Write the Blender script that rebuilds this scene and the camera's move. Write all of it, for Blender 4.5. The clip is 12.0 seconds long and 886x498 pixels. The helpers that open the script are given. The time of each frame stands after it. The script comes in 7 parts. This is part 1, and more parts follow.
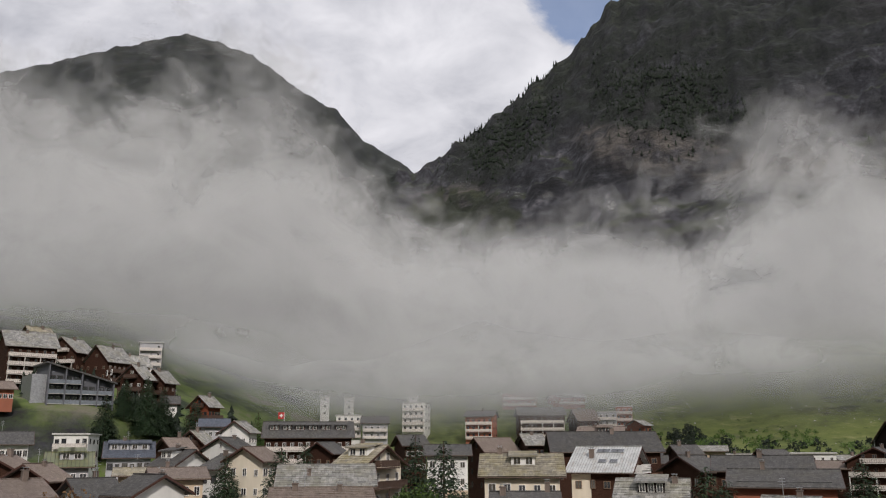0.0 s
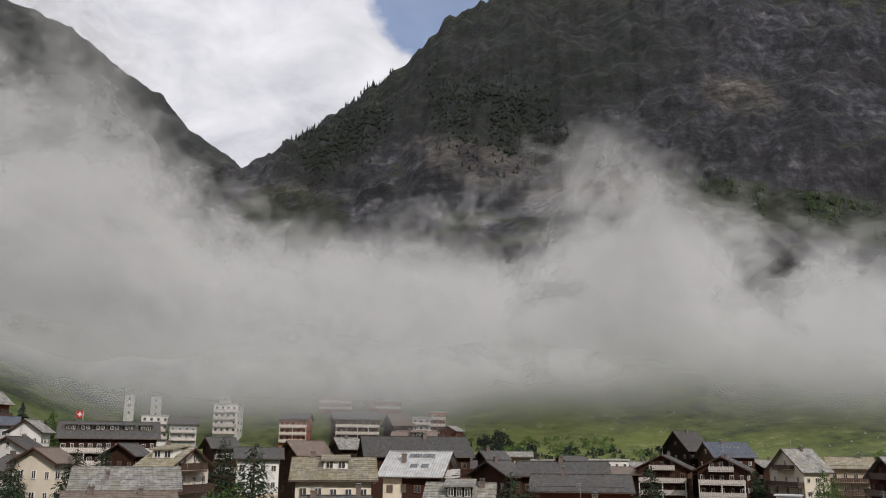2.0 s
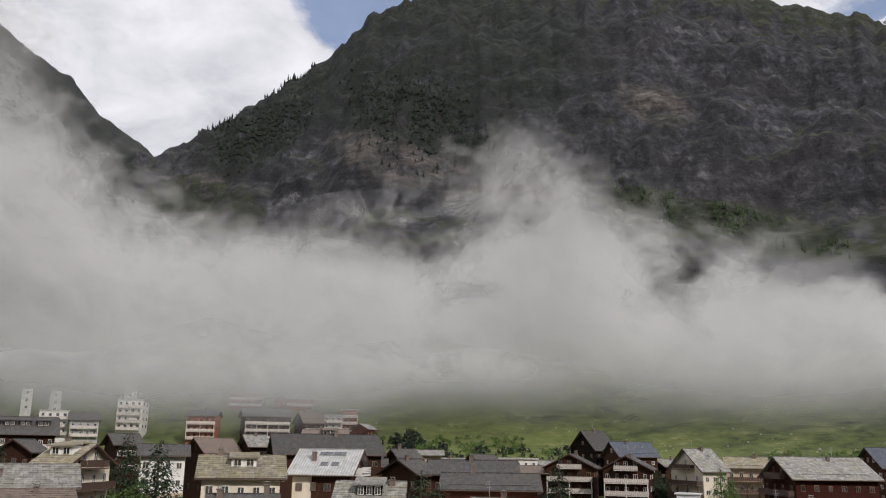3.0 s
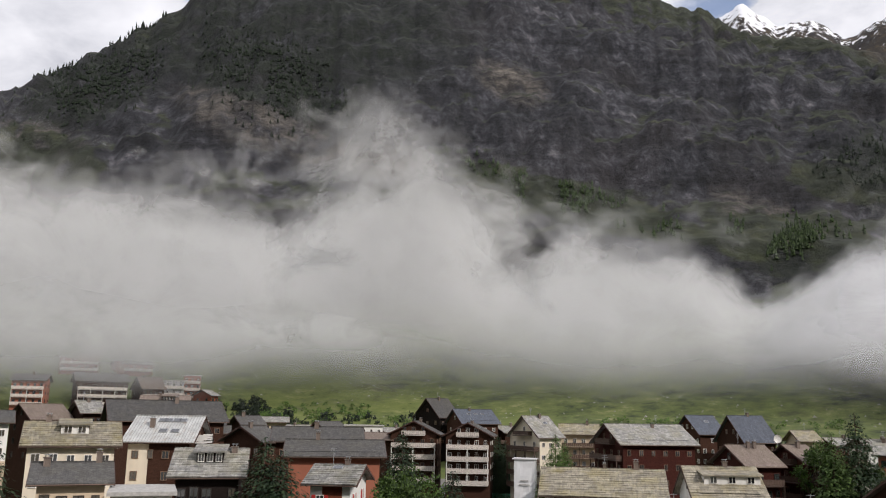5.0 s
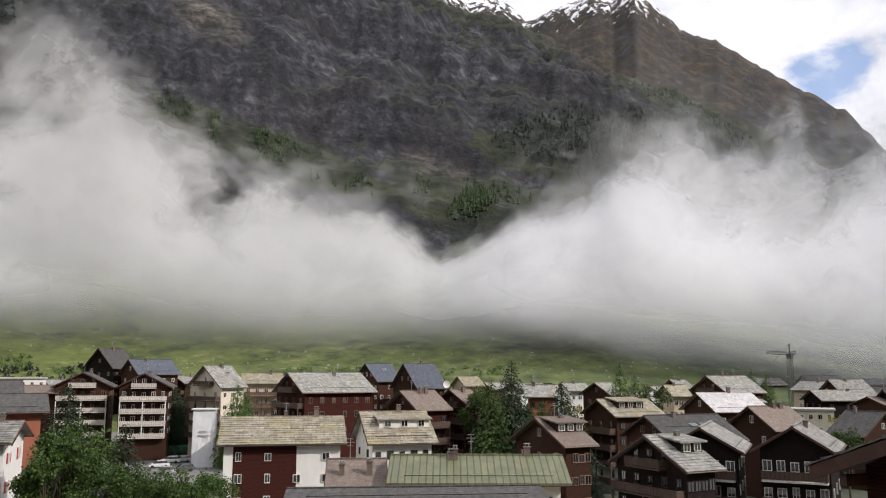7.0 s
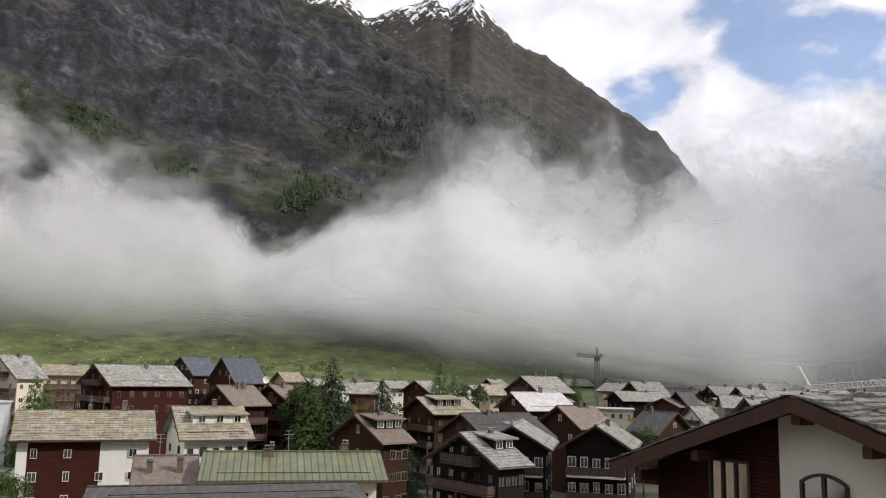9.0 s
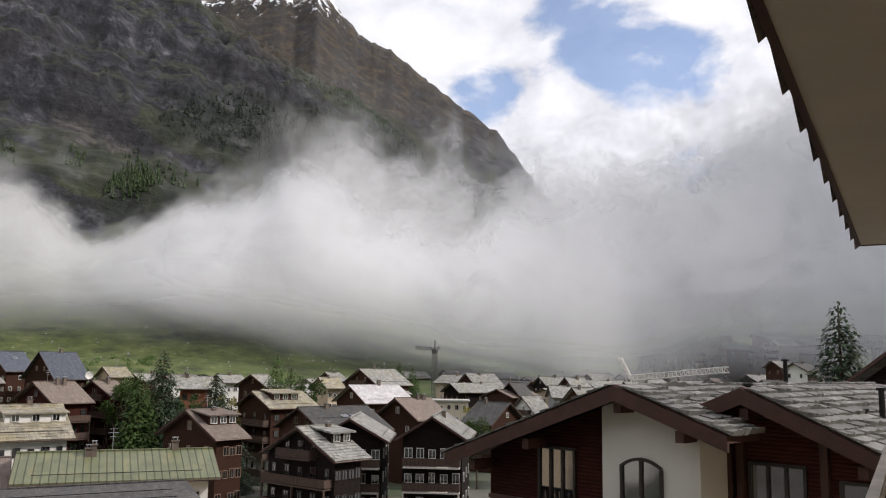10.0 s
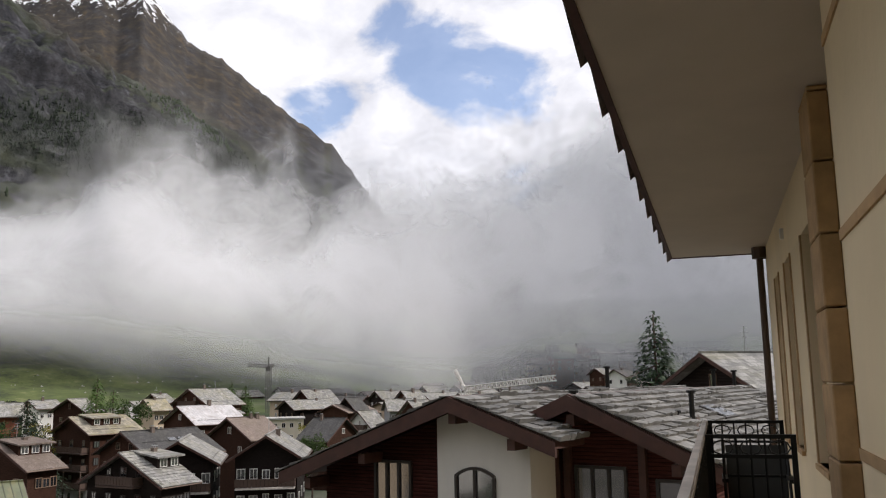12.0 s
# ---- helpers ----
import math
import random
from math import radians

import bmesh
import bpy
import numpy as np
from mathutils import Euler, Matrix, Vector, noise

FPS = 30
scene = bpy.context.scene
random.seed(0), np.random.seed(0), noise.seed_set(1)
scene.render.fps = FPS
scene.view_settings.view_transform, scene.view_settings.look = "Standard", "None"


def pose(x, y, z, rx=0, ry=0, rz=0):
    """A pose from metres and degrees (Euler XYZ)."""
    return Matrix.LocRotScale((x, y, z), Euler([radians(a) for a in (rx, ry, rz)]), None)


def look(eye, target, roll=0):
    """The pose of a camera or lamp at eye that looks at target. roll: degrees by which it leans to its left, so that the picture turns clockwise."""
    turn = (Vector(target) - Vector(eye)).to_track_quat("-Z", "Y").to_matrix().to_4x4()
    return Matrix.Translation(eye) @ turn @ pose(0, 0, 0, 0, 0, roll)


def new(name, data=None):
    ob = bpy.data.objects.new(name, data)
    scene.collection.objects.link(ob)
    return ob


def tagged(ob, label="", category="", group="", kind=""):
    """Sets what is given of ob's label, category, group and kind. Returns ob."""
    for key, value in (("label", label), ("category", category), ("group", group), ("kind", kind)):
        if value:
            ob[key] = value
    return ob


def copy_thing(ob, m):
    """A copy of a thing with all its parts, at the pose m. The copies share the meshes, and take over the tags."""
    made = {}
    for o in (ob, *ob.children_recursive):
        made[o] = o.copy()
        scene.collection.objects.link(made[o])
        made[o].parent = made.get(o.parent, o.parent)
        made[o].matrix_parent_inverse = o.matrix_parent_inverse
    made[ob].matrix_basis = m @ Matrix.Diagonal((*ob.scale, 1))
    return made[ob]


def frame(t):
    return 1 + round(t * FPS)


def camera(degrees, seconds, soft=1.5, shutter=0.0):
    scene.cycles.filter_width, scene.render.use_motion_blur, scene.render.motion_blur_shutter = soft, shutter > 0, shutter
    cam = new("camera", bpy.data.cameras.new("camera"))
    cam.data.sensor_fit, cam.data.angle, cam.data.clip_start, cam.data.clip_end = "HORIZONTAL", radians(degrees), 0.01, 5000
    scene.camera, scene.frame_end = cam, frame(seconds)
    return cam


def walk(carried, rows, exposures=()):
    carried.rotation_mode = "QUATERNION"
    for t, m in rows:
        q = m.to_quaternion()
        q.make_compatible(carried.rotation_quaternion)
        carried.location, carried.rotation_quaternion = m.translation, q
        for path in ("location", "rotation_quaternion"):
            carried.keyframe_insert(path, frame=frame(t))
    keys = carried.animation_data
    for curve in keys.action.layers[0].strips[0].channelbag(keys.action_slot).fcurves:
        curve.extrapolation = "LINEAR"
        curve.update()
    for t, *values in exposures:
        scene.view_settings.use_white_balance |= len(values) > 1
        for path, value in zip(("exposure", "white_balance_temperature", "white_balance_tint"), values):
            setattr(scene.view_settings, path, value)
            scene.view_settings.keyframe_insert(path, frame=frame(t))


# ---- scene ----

EYE = 20.0                      # height of the eye on the balcony above the valley floor
cam = camera(55.86, 12.0, soft=1.1)
PATH = [(0, -3.33, 13.38, 0.22), (0.5, -5.10, 12.82, -0.40), (1, -8.86, 12.67, -0.54), (1.5, -12.00, 13.20, -0.11), (2, -15.71, 13.66,
        -0.40), (2.5, -18.91, 13.46, -0.39), (3, -21.61, 13.61, -0.71), (5, -31.90, 11.58, -0.79), (5.5, -34.43, 10.24, 0.83), (6, -40.77,
        10.92, 1.07), (6.5, -47.97, 9.45, 0.11), (7, -53.01, 8.35, -0.08), (7.5, -57.91, 7.60, -0.21), (9.5, -69.29, 8.36, -1.17), (10,
        -75.95, 8.00, -0.82), (10.5, -81.70, 8.15, -0.85), (11, -85.59, 8.56, -0.42), (11.5, -86.92, 8.63, 1.12), (12, -87.03, 8.96, 1.01)]
walk(cam, [(t, pose(0, 0, EYE, 90 + p, r, w)) for t, w, p, r in PATH],
     [(0, -0.50, 6380, 15), (3, -0.38, 6380, 15), (5, -0.22, 6380, 15), (5.5, -0.05, 6380, 15), (6, 0.04, 6380, 15), (7.5, 0.05, 6380, 15), (9.5, -0.05, 6380, 15), (12, 0.0, 6380, 15)])

# ---- light ----
SUN_BEARING, SUN_HEIGHT = -168.0, 36.0      # degrees to the left of +y, degrees up


def toward(bearing, r, z=0.0):
    """A place at a bearing (degrees to the left of +y) and a range in metres."""
    a = radians(bearing)
    return Vector((-math.sin(a) * r, math.cos(a) * r, z))


world = bpy.data.worlds.new("sky")
scene.world = world
world.use_nodes = True
wn, wl = world.node_tree.nodes, world.node_tree.links
wn.clear()


def wnode(kind, **kw):
    n = wn.new(kind)
    for k, v in kw.items():
        n.inputs[k].default_value = v
    return n


w_out, w_bg = wnode("ShaderNodeOutputWorld"), wnode("ShaderNodeBackground", Strength=0.105)
w_sky = wnode("ShaderNodeTexSky")
w_sky.sky_type, w_sky.sun_disc = "NISHITA", False
w_sky.sun_elevation, w_sky.sun_rotation = radians(SUN_HEIGHT), radians(-SUN_BEARING)
w_sky.altitude = 1600
w_co = wnode("ShaderNodeTexCoord")
w_map = wnode("ShaderNodeMapping", Scale=(1.0, 1.0, 1.7))
w_big = wnode("ShaderNodeTexNoise", Scale=5.4, Detail=11.0, Roughness=0.58, Distortion=0.25)
w_ramp = wnode("ShaderNodeValToRGB")
w_ramp.color_ramp.elements[0].position, w_ramp.color_ramp.elements[1].position = 0.31, 0.40
w_ramp.color_ramp.elements[0].color = (0.22, 0.22, 0.22, 1)
w_fine = wnode("ShaderNodeTexNoise", Scale=7.5, Detail=10.0, Roughness=0.55, Distortion=0.3)
w_tone = wnode("ShaderNodeValToRGB")
w_tone.color_ramp.elements[0].position, w_tone.color_ramp.elements[1].position = 0.33, 0.66
w_tone.color_ramp.elements[0].color, w_tone.color_ramp.elements[1].color = (6.4, 6.6, 7.0, 1), (11.0, 11.1, 11.2, 1)
w_mix = wnode("ShaderNodeMix")
w_mix.data_type = "RGBA"
wl.new(w_co.outputs["Generated"], w_map.inputs["Vector"])
wl.new(w_map.outputs[0], w_big.inputs["Vector"])
wl.new(w_map.outputs[0], w_fine.inputs["Vector"])
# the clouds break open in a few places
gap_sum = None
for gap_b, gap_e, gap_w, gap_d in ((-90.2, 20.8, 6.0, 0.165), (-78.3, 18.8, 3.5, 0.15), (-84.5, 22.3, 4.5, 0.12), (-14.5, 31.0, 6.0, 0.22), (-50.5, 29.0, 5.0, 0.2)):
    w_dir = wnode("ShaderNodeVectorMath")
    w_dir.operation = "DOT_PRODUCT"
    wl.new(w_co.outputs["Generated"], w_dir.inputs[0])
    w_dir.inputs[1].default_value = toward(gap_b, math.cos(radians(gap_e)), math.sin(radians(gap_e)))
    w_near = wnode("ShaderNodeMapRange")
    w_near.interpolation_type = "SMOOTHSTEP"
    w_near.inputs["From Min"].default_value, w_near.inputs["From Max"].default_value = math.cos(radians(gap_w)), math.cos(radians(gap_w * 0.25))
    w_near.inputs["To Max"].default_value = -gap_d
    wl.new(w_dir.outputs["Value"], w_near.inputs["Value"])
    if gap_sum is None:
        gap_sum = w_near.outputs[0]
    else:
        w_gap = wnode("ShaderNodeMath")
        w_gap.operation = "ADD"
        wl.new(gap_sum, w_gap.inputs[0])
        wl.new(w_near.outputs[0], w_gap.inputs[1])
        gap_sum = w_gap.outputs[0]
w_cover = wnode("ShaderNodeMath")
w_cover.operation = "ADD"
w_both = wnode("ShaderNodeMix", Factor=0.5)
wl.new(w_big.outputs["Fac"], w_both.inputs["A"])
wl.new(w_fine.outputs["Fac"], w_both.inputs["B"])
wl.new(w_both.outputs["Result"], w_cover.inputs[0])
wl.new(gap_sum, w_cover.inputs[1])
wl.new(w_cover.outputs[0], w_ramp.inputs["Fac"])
wl.new(w_fine.outputs["Fac"], w_tone.inputs["Fac"])
wl.new(w_ramp.outputs["Color"], w_mix.inputs["Factor"])
w_gain = wnode("ShaderNodeVectorMath")
w_gain.operation = "SCALE"
w_gain.inputs["Scale"].default_value = 1.8
wl.new(w_sky.outputs["Color"], w_gain.inputs[0])
wl.new(w_gain.outputs[0], w_mix.inputs["A"])
wl.new(w_tone.outputs["Color"], w_mix.inputs["B"])
wl.new(w_mix.outputs["Result"], w_bg.inputs["Color"])
wl.new(w_bg.outputs[0], w_out.inputs["Surface"])

sun = new("sun", bpy.data.lights.new("sun", "SUN"))
sun.data.energy, sun.data.angle, sun.data.color = 3.3, radians(0.8), (1.0, 0.94, 0.85)
sun.matrix_world = look(toward(SUN_BEARING, 100, 100 * math.tan(radians(SUN_HEIGHT))), (0, 0, 0))

# ---- materials ----


class Nodes:
    """A small builder for a node material."""

    def __init__(self, name):
        self.mat = bpy.data.materials.new(name)
        self.mat.use_nodes = True
        self.tree = self.mat.node_tree
        self.bsdf = self.tree.nodes["Principled BSDF"]
        self.out = self.tree.nodes["Material Output"]

    def add(self, kind, **kw):
        n = self.tree.nodes.new(kind)
        for k, v in kw.items():
            n.inputs[k.replace("_", " ")].default_value = v
        return n

    def link(self, a, b):
        self.tree.links.new(a, b)

    def coords(self, scale=(1, 1, 1), source="Object"):
        c, m = self.add("ShaderNodeTexCoord"), self.add("ShaderNodeMapping", Scale=scale)
        self.link(c.outputs[source], m.inputs["Vector"])
        return m.outputs[0]

    def noise(self, co, scale, detail=6.0, rough=0.6, distortion=0.0):
        n = self.add("ShaderNodeTexNoise", Scale=scale, Detail=detail, Roughness=rough, Distortion=distortion)
        self.link(co, n.inputs["Vector"])
        return n.outputs["Fac"]

    def ramp(self, fac, *stops):
        r = self.add("ShaderNodeValToRGB")
        el = r.color_ramp.elements
        while len(el) < len(stops):
            el.new(0.5)
        for e, (p, c) in zip(el, stops):
            e.position = p
            e.color = (*c, 1) if len(c) == 3 else c
        self.link(fac, r.inputs["Fac"])
        return r.outputs["Color"]

    def mix(self, fac, a, b, blend="MIX"):
        m = self.add("ShaderNodeMix")
        m.data_type, m.blend_type = "RGBA", blend
        for s, v in (("Factor", fac), ("A", a), ("B", b)):
            if isinstance(v, (int, float)):
                m.inputs[s].default_value = v
            elif isinstance(v, tuple):
                m.inputs[s].default_value = (*v, 1)
            else:
                self.link(v, m.inputs[s])
        return m.outputs["Result"]

    def vary(self, col, amount=0.25):
        """Shift the tone from object to object."""
        o = self.add("ShaderNodeObjectInfo")
        lo, hi = 1 - amount, 1 + amount
        r = self.ramp(o.outputs["Random"], (0, (lo, lo, lo)), (1, (hi, hi, hi)))
        return self.mix(1.0, col, r, "MULTIPLY")

    def bump(self, fac, strength=0.4, dist=0.02):
        b = self.add("ShaderNodeBump", Strength=strength, Distance=dist)
        self.link(fac, b.inputs["Height"])
        self.link(b.outputs[0], self.bsdf.inputs["Normal"])

    def done(self, col, rough=0.8, metal=0.0):
        if isinstance(col, tuple):
            self.bsdf.inputs["Base Color"].default_value = (*col, 1)
        else:
            self.link(col, self.bsdf.inputs["Base Color"])
        self.bsdf.inputs["Roughness"].default_value = rough
        self.bsdf.inputs["Metallic"].default_value = metal
        return self.mat


def scaled(c, k):
    return tuple(v * k for v in c)


def plaster(name, c):
    n = Nodes(name)
    co = n.coords()
    stain = n.noise(n.coords((1, 1, 0.35)), 0.55, 5)
    col = n.ramp(stain, (0.3, scaled(c, 0.82)), (0.62, c))
    col = n.mix(n.noise(co, 6.0, 4), col, n.mix(0.5, col, scaled(c, 0.9)))
    n.bump(n.noise(co, 14.0, 4), 0.3, 0.01)
    return n.done(n.vary(col, 0.06), 0.9)


def timber(name, c, plank=0.16):
    """Weathered planks laid across the wall."""
    n = Nodes(name)
    w = n.add("ShaderNodeTexWave", Scale=1 / plank / 6.283 * 3.14, Distortion=0.4, Detail=2.0)
    w.wave_type, w.bands_direction = "BANDS", "Z"
    n.link(n.coords(), w.inputs["Vector"])
    grain = n.noise(n.coords((1.5, 1.5, 12)), 1.6, 6)
    col = n.ramp(grain, (0.3, scaled(c, 0.55)), (0.7, scaled(c, 1.25)))
    col = n.mix(n.ramp(w.outputs["Fac"], (0.0, (0, 0, 0)), (0.18, (1, 1, 1))), scaled(c, 0.3), col)
    n.bump(w.outputs["Fac"], 0.5, 0.03)
    n.bsdf.inputs["Specular IOR Level"].default_value = 0.12
    return n.done(n.vary(col, 0.25), 0.85)


def slate(name, lo, hi, moss, amount=0.35, bw=0.8, bh=0.5, spread=0.14):
    """Overlapping stone slabs in courses, stained and mossed."""
    n = Nodes(name)
    co = n.coords()
    b = n.add("ShaderNodeTexBrick", Scale=1.0, Mortar_Size=0.018, Brick_Width=bw, Row_Height=bh, Bias=0.0)
    b.inputs["Color1"].default_value, b.inputs["Color2"].default_value, b.inputs["Mortar"].default_value = (0, 0, 0, 1), (1, 1, 1, 1), (0.5, 0.5, 0.5, 1)
    b.offset_frequency, b.squash = 2, 1.0
    wob = n.add("ShaderNodeTexNoise", Scale=1.3, Detail=3.0)
    n.link(co, wob.inputs["Vector"])
    n.link(n.mix(0.35, co, wob.outputs["Color"], "ADD"), b.inputs["Vector"])
    tone = n.mix(0.55, b.outputs["Color"], n.noise(co, 0.9, 8, 0.7))
    col = n.ramp(tone, (0.2, lo), (0.8, hi))
    col = n.mix(n.ramp(n.noise(n.coords((2.2, 0.5, 0.5)), 1.2, 6, 0.65), (0.42, (0, 0, 0)), (0.68, (0.7, 0.7, 0.7))), col, scaled(lo, 0.7))
    col = n.mix(n.ramp(n.noise(n.coords((0.6, 1, 1)), 2.6, 7, 0.7), (0.55, (0, 0, 0)), (0.72, (0.65, 0.65, 0.65))), col, scaled(hi, 1.25))
    col = n.mix(n.ramp(n.noise(co, 0.35, 6), (0.45, (0, 0, 0)), (0.68, (amount, amount, amount))), col, moss)
    col = n.mix(n.mix(0.5, b.outputs["Fac"], (0, 0, 0)), col, scaled(lo, 0.3))
    n.bump(n.mix(0.5, b.outputs["Color"], n.noise(co, 5.0, 4)), 0.5, 0.05)
    n.bsdf.inputs["Specular IOR Level"].default_value = 0.3
    return n.done(n.vary(col, spread), 0.78)


def sheet_metal(name, c, seam=0.6, rust=(0.2, 0.12, 0.06)):
    n = Nodes(name)
    co = n.coords()
    w = n.add("ShaderNodeTexWave", Scale=0.5 / seam)
    w.wave_type, w.bands_direction = "BANDS", "X"
    n.link(co, w.inputs["Vector"])
    col = n.ramp(n.noise(co, 0.8, 6), (0.3, scaled(c, 0.72)), (0.7, scaled(c, 1.15)))
    col = n.mix(n.ramp(n.noise(n.coords((1, 0.2, 1)), 1.4, 7), (0.52, (0, 0, 0)), (0.72, (0.5, 0.5, 0.5))), col, rust)
    col = n.mix(n.ramp(w.outputs["Fac"], (0.9, (0, 0, 0)), (0.97, (0.75, 0.75, 0.75))), col, scaled(c, 0.35))
    n.bump(n.ramp(w.outputs["Fac"], (0.9, (0, 0, 0)), (1.0, (1, 1, 1))), 0.7, 0.05)
    return n.done(n.vary(col, 0.1), 0.45)


def plain(name, c, rough=0.7, metal=0.0, spread=0.25, scale=3.0):
    n = Nodes(name)
    co = n.coords()
    col = n.ramp(n.noise(co, scale, 6), (0.3, scaled(c, 1 - spread)), (0.7, scaled(c, 1 + spread)))
    n.bump(n.noise(co, scale * 6, 3), 0.2, 0.01)
    return n.done(n.vary(col, 0.1), rough, metal)


def foliage(name, lo, hi):
    n = Nodes(name)
    g = n.add("ShaderNodeNewGeometry")
    col = n.ramp(g.outputs["Random Per Island"], (0.0, lo), (1.0, hi))
    col = n.vary(col, 0.25)
    tr = n.add("ShaderNodeBsdfTranslucent")
    n.link(col, tr.inputs["Color"])
    mx = n.add("ShaderNodeMixShader", Fac=0.3)
    n.done(col, 0.7)
    n.link(n.bsdf.outputs[0], mx.inputs[1])
    n.link(tr.outputs[0], mx.inputs[2])
    n.link(mx.outputs[0], n.out.inputs["Surface"])
    return n.mat


CREAM = plaster("cream_plaster", (0.78, 0.70, 0.56))
WHITE = plaster("white_plaster", (0.80, 0.79, 0.75))
TAN = plaster("tan_plaster", (0.62, 0.50, 0.36))
BEIGE = plaster("beige_plaster", (0.60, 0.52, 0.40))
SLATEGREY = plaster("dark_grey_cladding", (0.13, 0.135, 0.15))
GREY = plaster("grey_plaster", (0.42, 0.42, 0.43))
BROWN = timber("dark_brown_timber", (0.062, 0.030, 0.020))
BLACK = timber("blackened_timber", (0.022, 0.016, 0.014))
REDWOOD = timber("red_brown_timber", (0.20, 0.060, 0.032))
MAROON = timber("maroon_timber", (0.062, 0.019, 0.014))
BARGE = plain("red_brown_bargeboard", (0.062, 0.025, 0.017), 0.65)
BRICKRED = plaster("brick_red_plaster", (0.34, 0.12, 0.07))
SLATE = slate("grey_slate", (0.15, 0.15, 0.145), (0.40, 0.39, 0.365), (0.22, 0.20, 0.09))
SLATE_WARM = slate("mossy_slate", (0.18, 0.165, 0.135), (0.44, 0.40, 0.31), (0.26, 0.22, 0.08), 0.6, 1.1, 0.6)
SLATE_DARK = slate("dark_slate", (0.055, 0.054, 0.054), (0.13, 0.125, 0.12), (0.10, 0.09, 0.06), 0.3, 0.4, 0.25)
SLATE_BROWN = slate("brown_slate", (0.16, 0.125, 0.105), (0.25, 0.20, 0.17), (0.2, 0.17, 0.12), 0.3, 0.4, 0.25)
TIN = sheet_metal("pale_tin", (0.46, 0.47, 0.46), 0.6)
TIN_GREEN = sheet_metal("green_tin", (0.15, 0.165, 0.085), 0.9, (0.30, 0.24, 0.11))
TIN_BLUE = slate("blue_slate", (0.07, 0.082, 0.105), (0.13, 0.145, 0.18), (0.09, 0.09, 0.09), 0.2, 0.4, 0.3)
TIN_WHITE = sheet_metal("whitish_tin", (0.62, 0.60, 0.60), 0.5)
FRAME = plain("white_window_frame", (0.72, 0.70, 0.66), 0.5)
FRAME_WOOD = plain("brown_window_frame", (0.20, 0.13, 0.085), 0.6)
FRAME_DARK = plain("dark_window_frame", (0.03, 0.024, 0.02), 0.5)
IRON = plain("black_iron", (0.018, 0.018, 0.018), 0.45, 0.6)
STEEL = plain("galvanised_steel", (0.42, 0.43, 0.44), 0.45, 0.7)
COPPER = plain("weathered_copper_pipe", (0.09, 0.06, 0.045), 0.5, 0.5)
CONCRETE = plain("concrete", (0.42, 0.41, 0.39), 0.9)
BOARD = plain("pale_balcony_board", (0.6, 0.55, 0.5), 0.7)
BOARD_DARK = plain("dark_balcony_board", (0.075, 0.045, 0.032), 0.7)
BARK = plain("bark", (0.08, 0.055, 0.04), 0.95)
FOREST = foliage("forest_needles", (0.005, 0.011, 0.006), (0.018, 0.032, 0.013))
NEEDLES = foliage("needles", (0.012, 0.026, 0.013), (0.042, 0.075, 0.028))
LARCH = foliage("larch_needles", (0.045, 0.085, 0.02), (0.10, 0.17, 0.035))
LEAVES = foliage("leaves", (0.025, 0.052, 0.012), (0.10, 0.17, 0.03))
LEAVES_GOLD = foliage("yellow_leaves", (0.16, 0.15, 0.02), (0.30, 0.26, 0.04))
LEAVES_RUST = foliage("rust_leaves", (0.10, 0.055, 0.02), (0.22, 0.12, 0.04))
RED = plain("red_paint", (0.42, 0.03, 0.025), 0.5)
YELLOW = plain("yellow_paint", (0.55, 0.36, 0.03), 0.5)

g_ = Nodes("window_glass")
g_.bsdf.inputs["IOR"].default_value = 2.2
g_.bsdf.inputs["Specular IOR Level"].default_value = 0.8
GLASS = g_.done(g_.vary(g_.ramp(g_.noise(g_.coords(), 0.8), (0.3, (0.012, 0.014, 0.017)), (0.7, (0.05, 0.055, 0.06))), 0.4), 0.06)

# rock, grass and snow of the valley sides, told apart by steepness and height
m_ = Nodes("mountain_ground")
geo = m_.add("ShaderNodeNewGeometry")
sep, sepn = m_.add("ShaderNodeSeparateXYZ"), m_.add("ShaderNodeSeparateXYZ")
m_.link(geo.outputs["Position"], sep.inputs[0])
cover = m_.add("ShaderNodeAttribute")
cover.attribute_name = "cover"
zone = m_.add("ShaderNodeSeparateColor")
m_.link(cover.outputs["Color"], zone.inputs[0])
m_.link(geo.outputs["Normal"], sepn.inputs[0])
co = m_.coords()
streaks = m_.noise(m_.coords((1, 1, 0.22)), 0.03, 9, 0.68, 0.2)
# rock tones lowered and blued, so the colour carries the cloud shade
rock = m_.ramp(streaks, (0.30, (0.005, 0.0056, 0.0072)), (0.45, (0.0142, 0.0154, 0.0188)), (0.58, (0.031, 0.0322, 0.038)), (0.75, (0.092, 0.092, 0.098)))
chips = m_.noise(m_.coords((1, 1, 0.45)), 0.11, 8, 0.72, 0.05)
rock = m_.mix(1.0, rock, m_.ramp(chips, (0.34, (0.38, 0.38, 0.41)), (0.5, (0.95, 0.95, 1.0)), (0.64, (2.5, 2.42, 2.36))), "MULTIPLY")
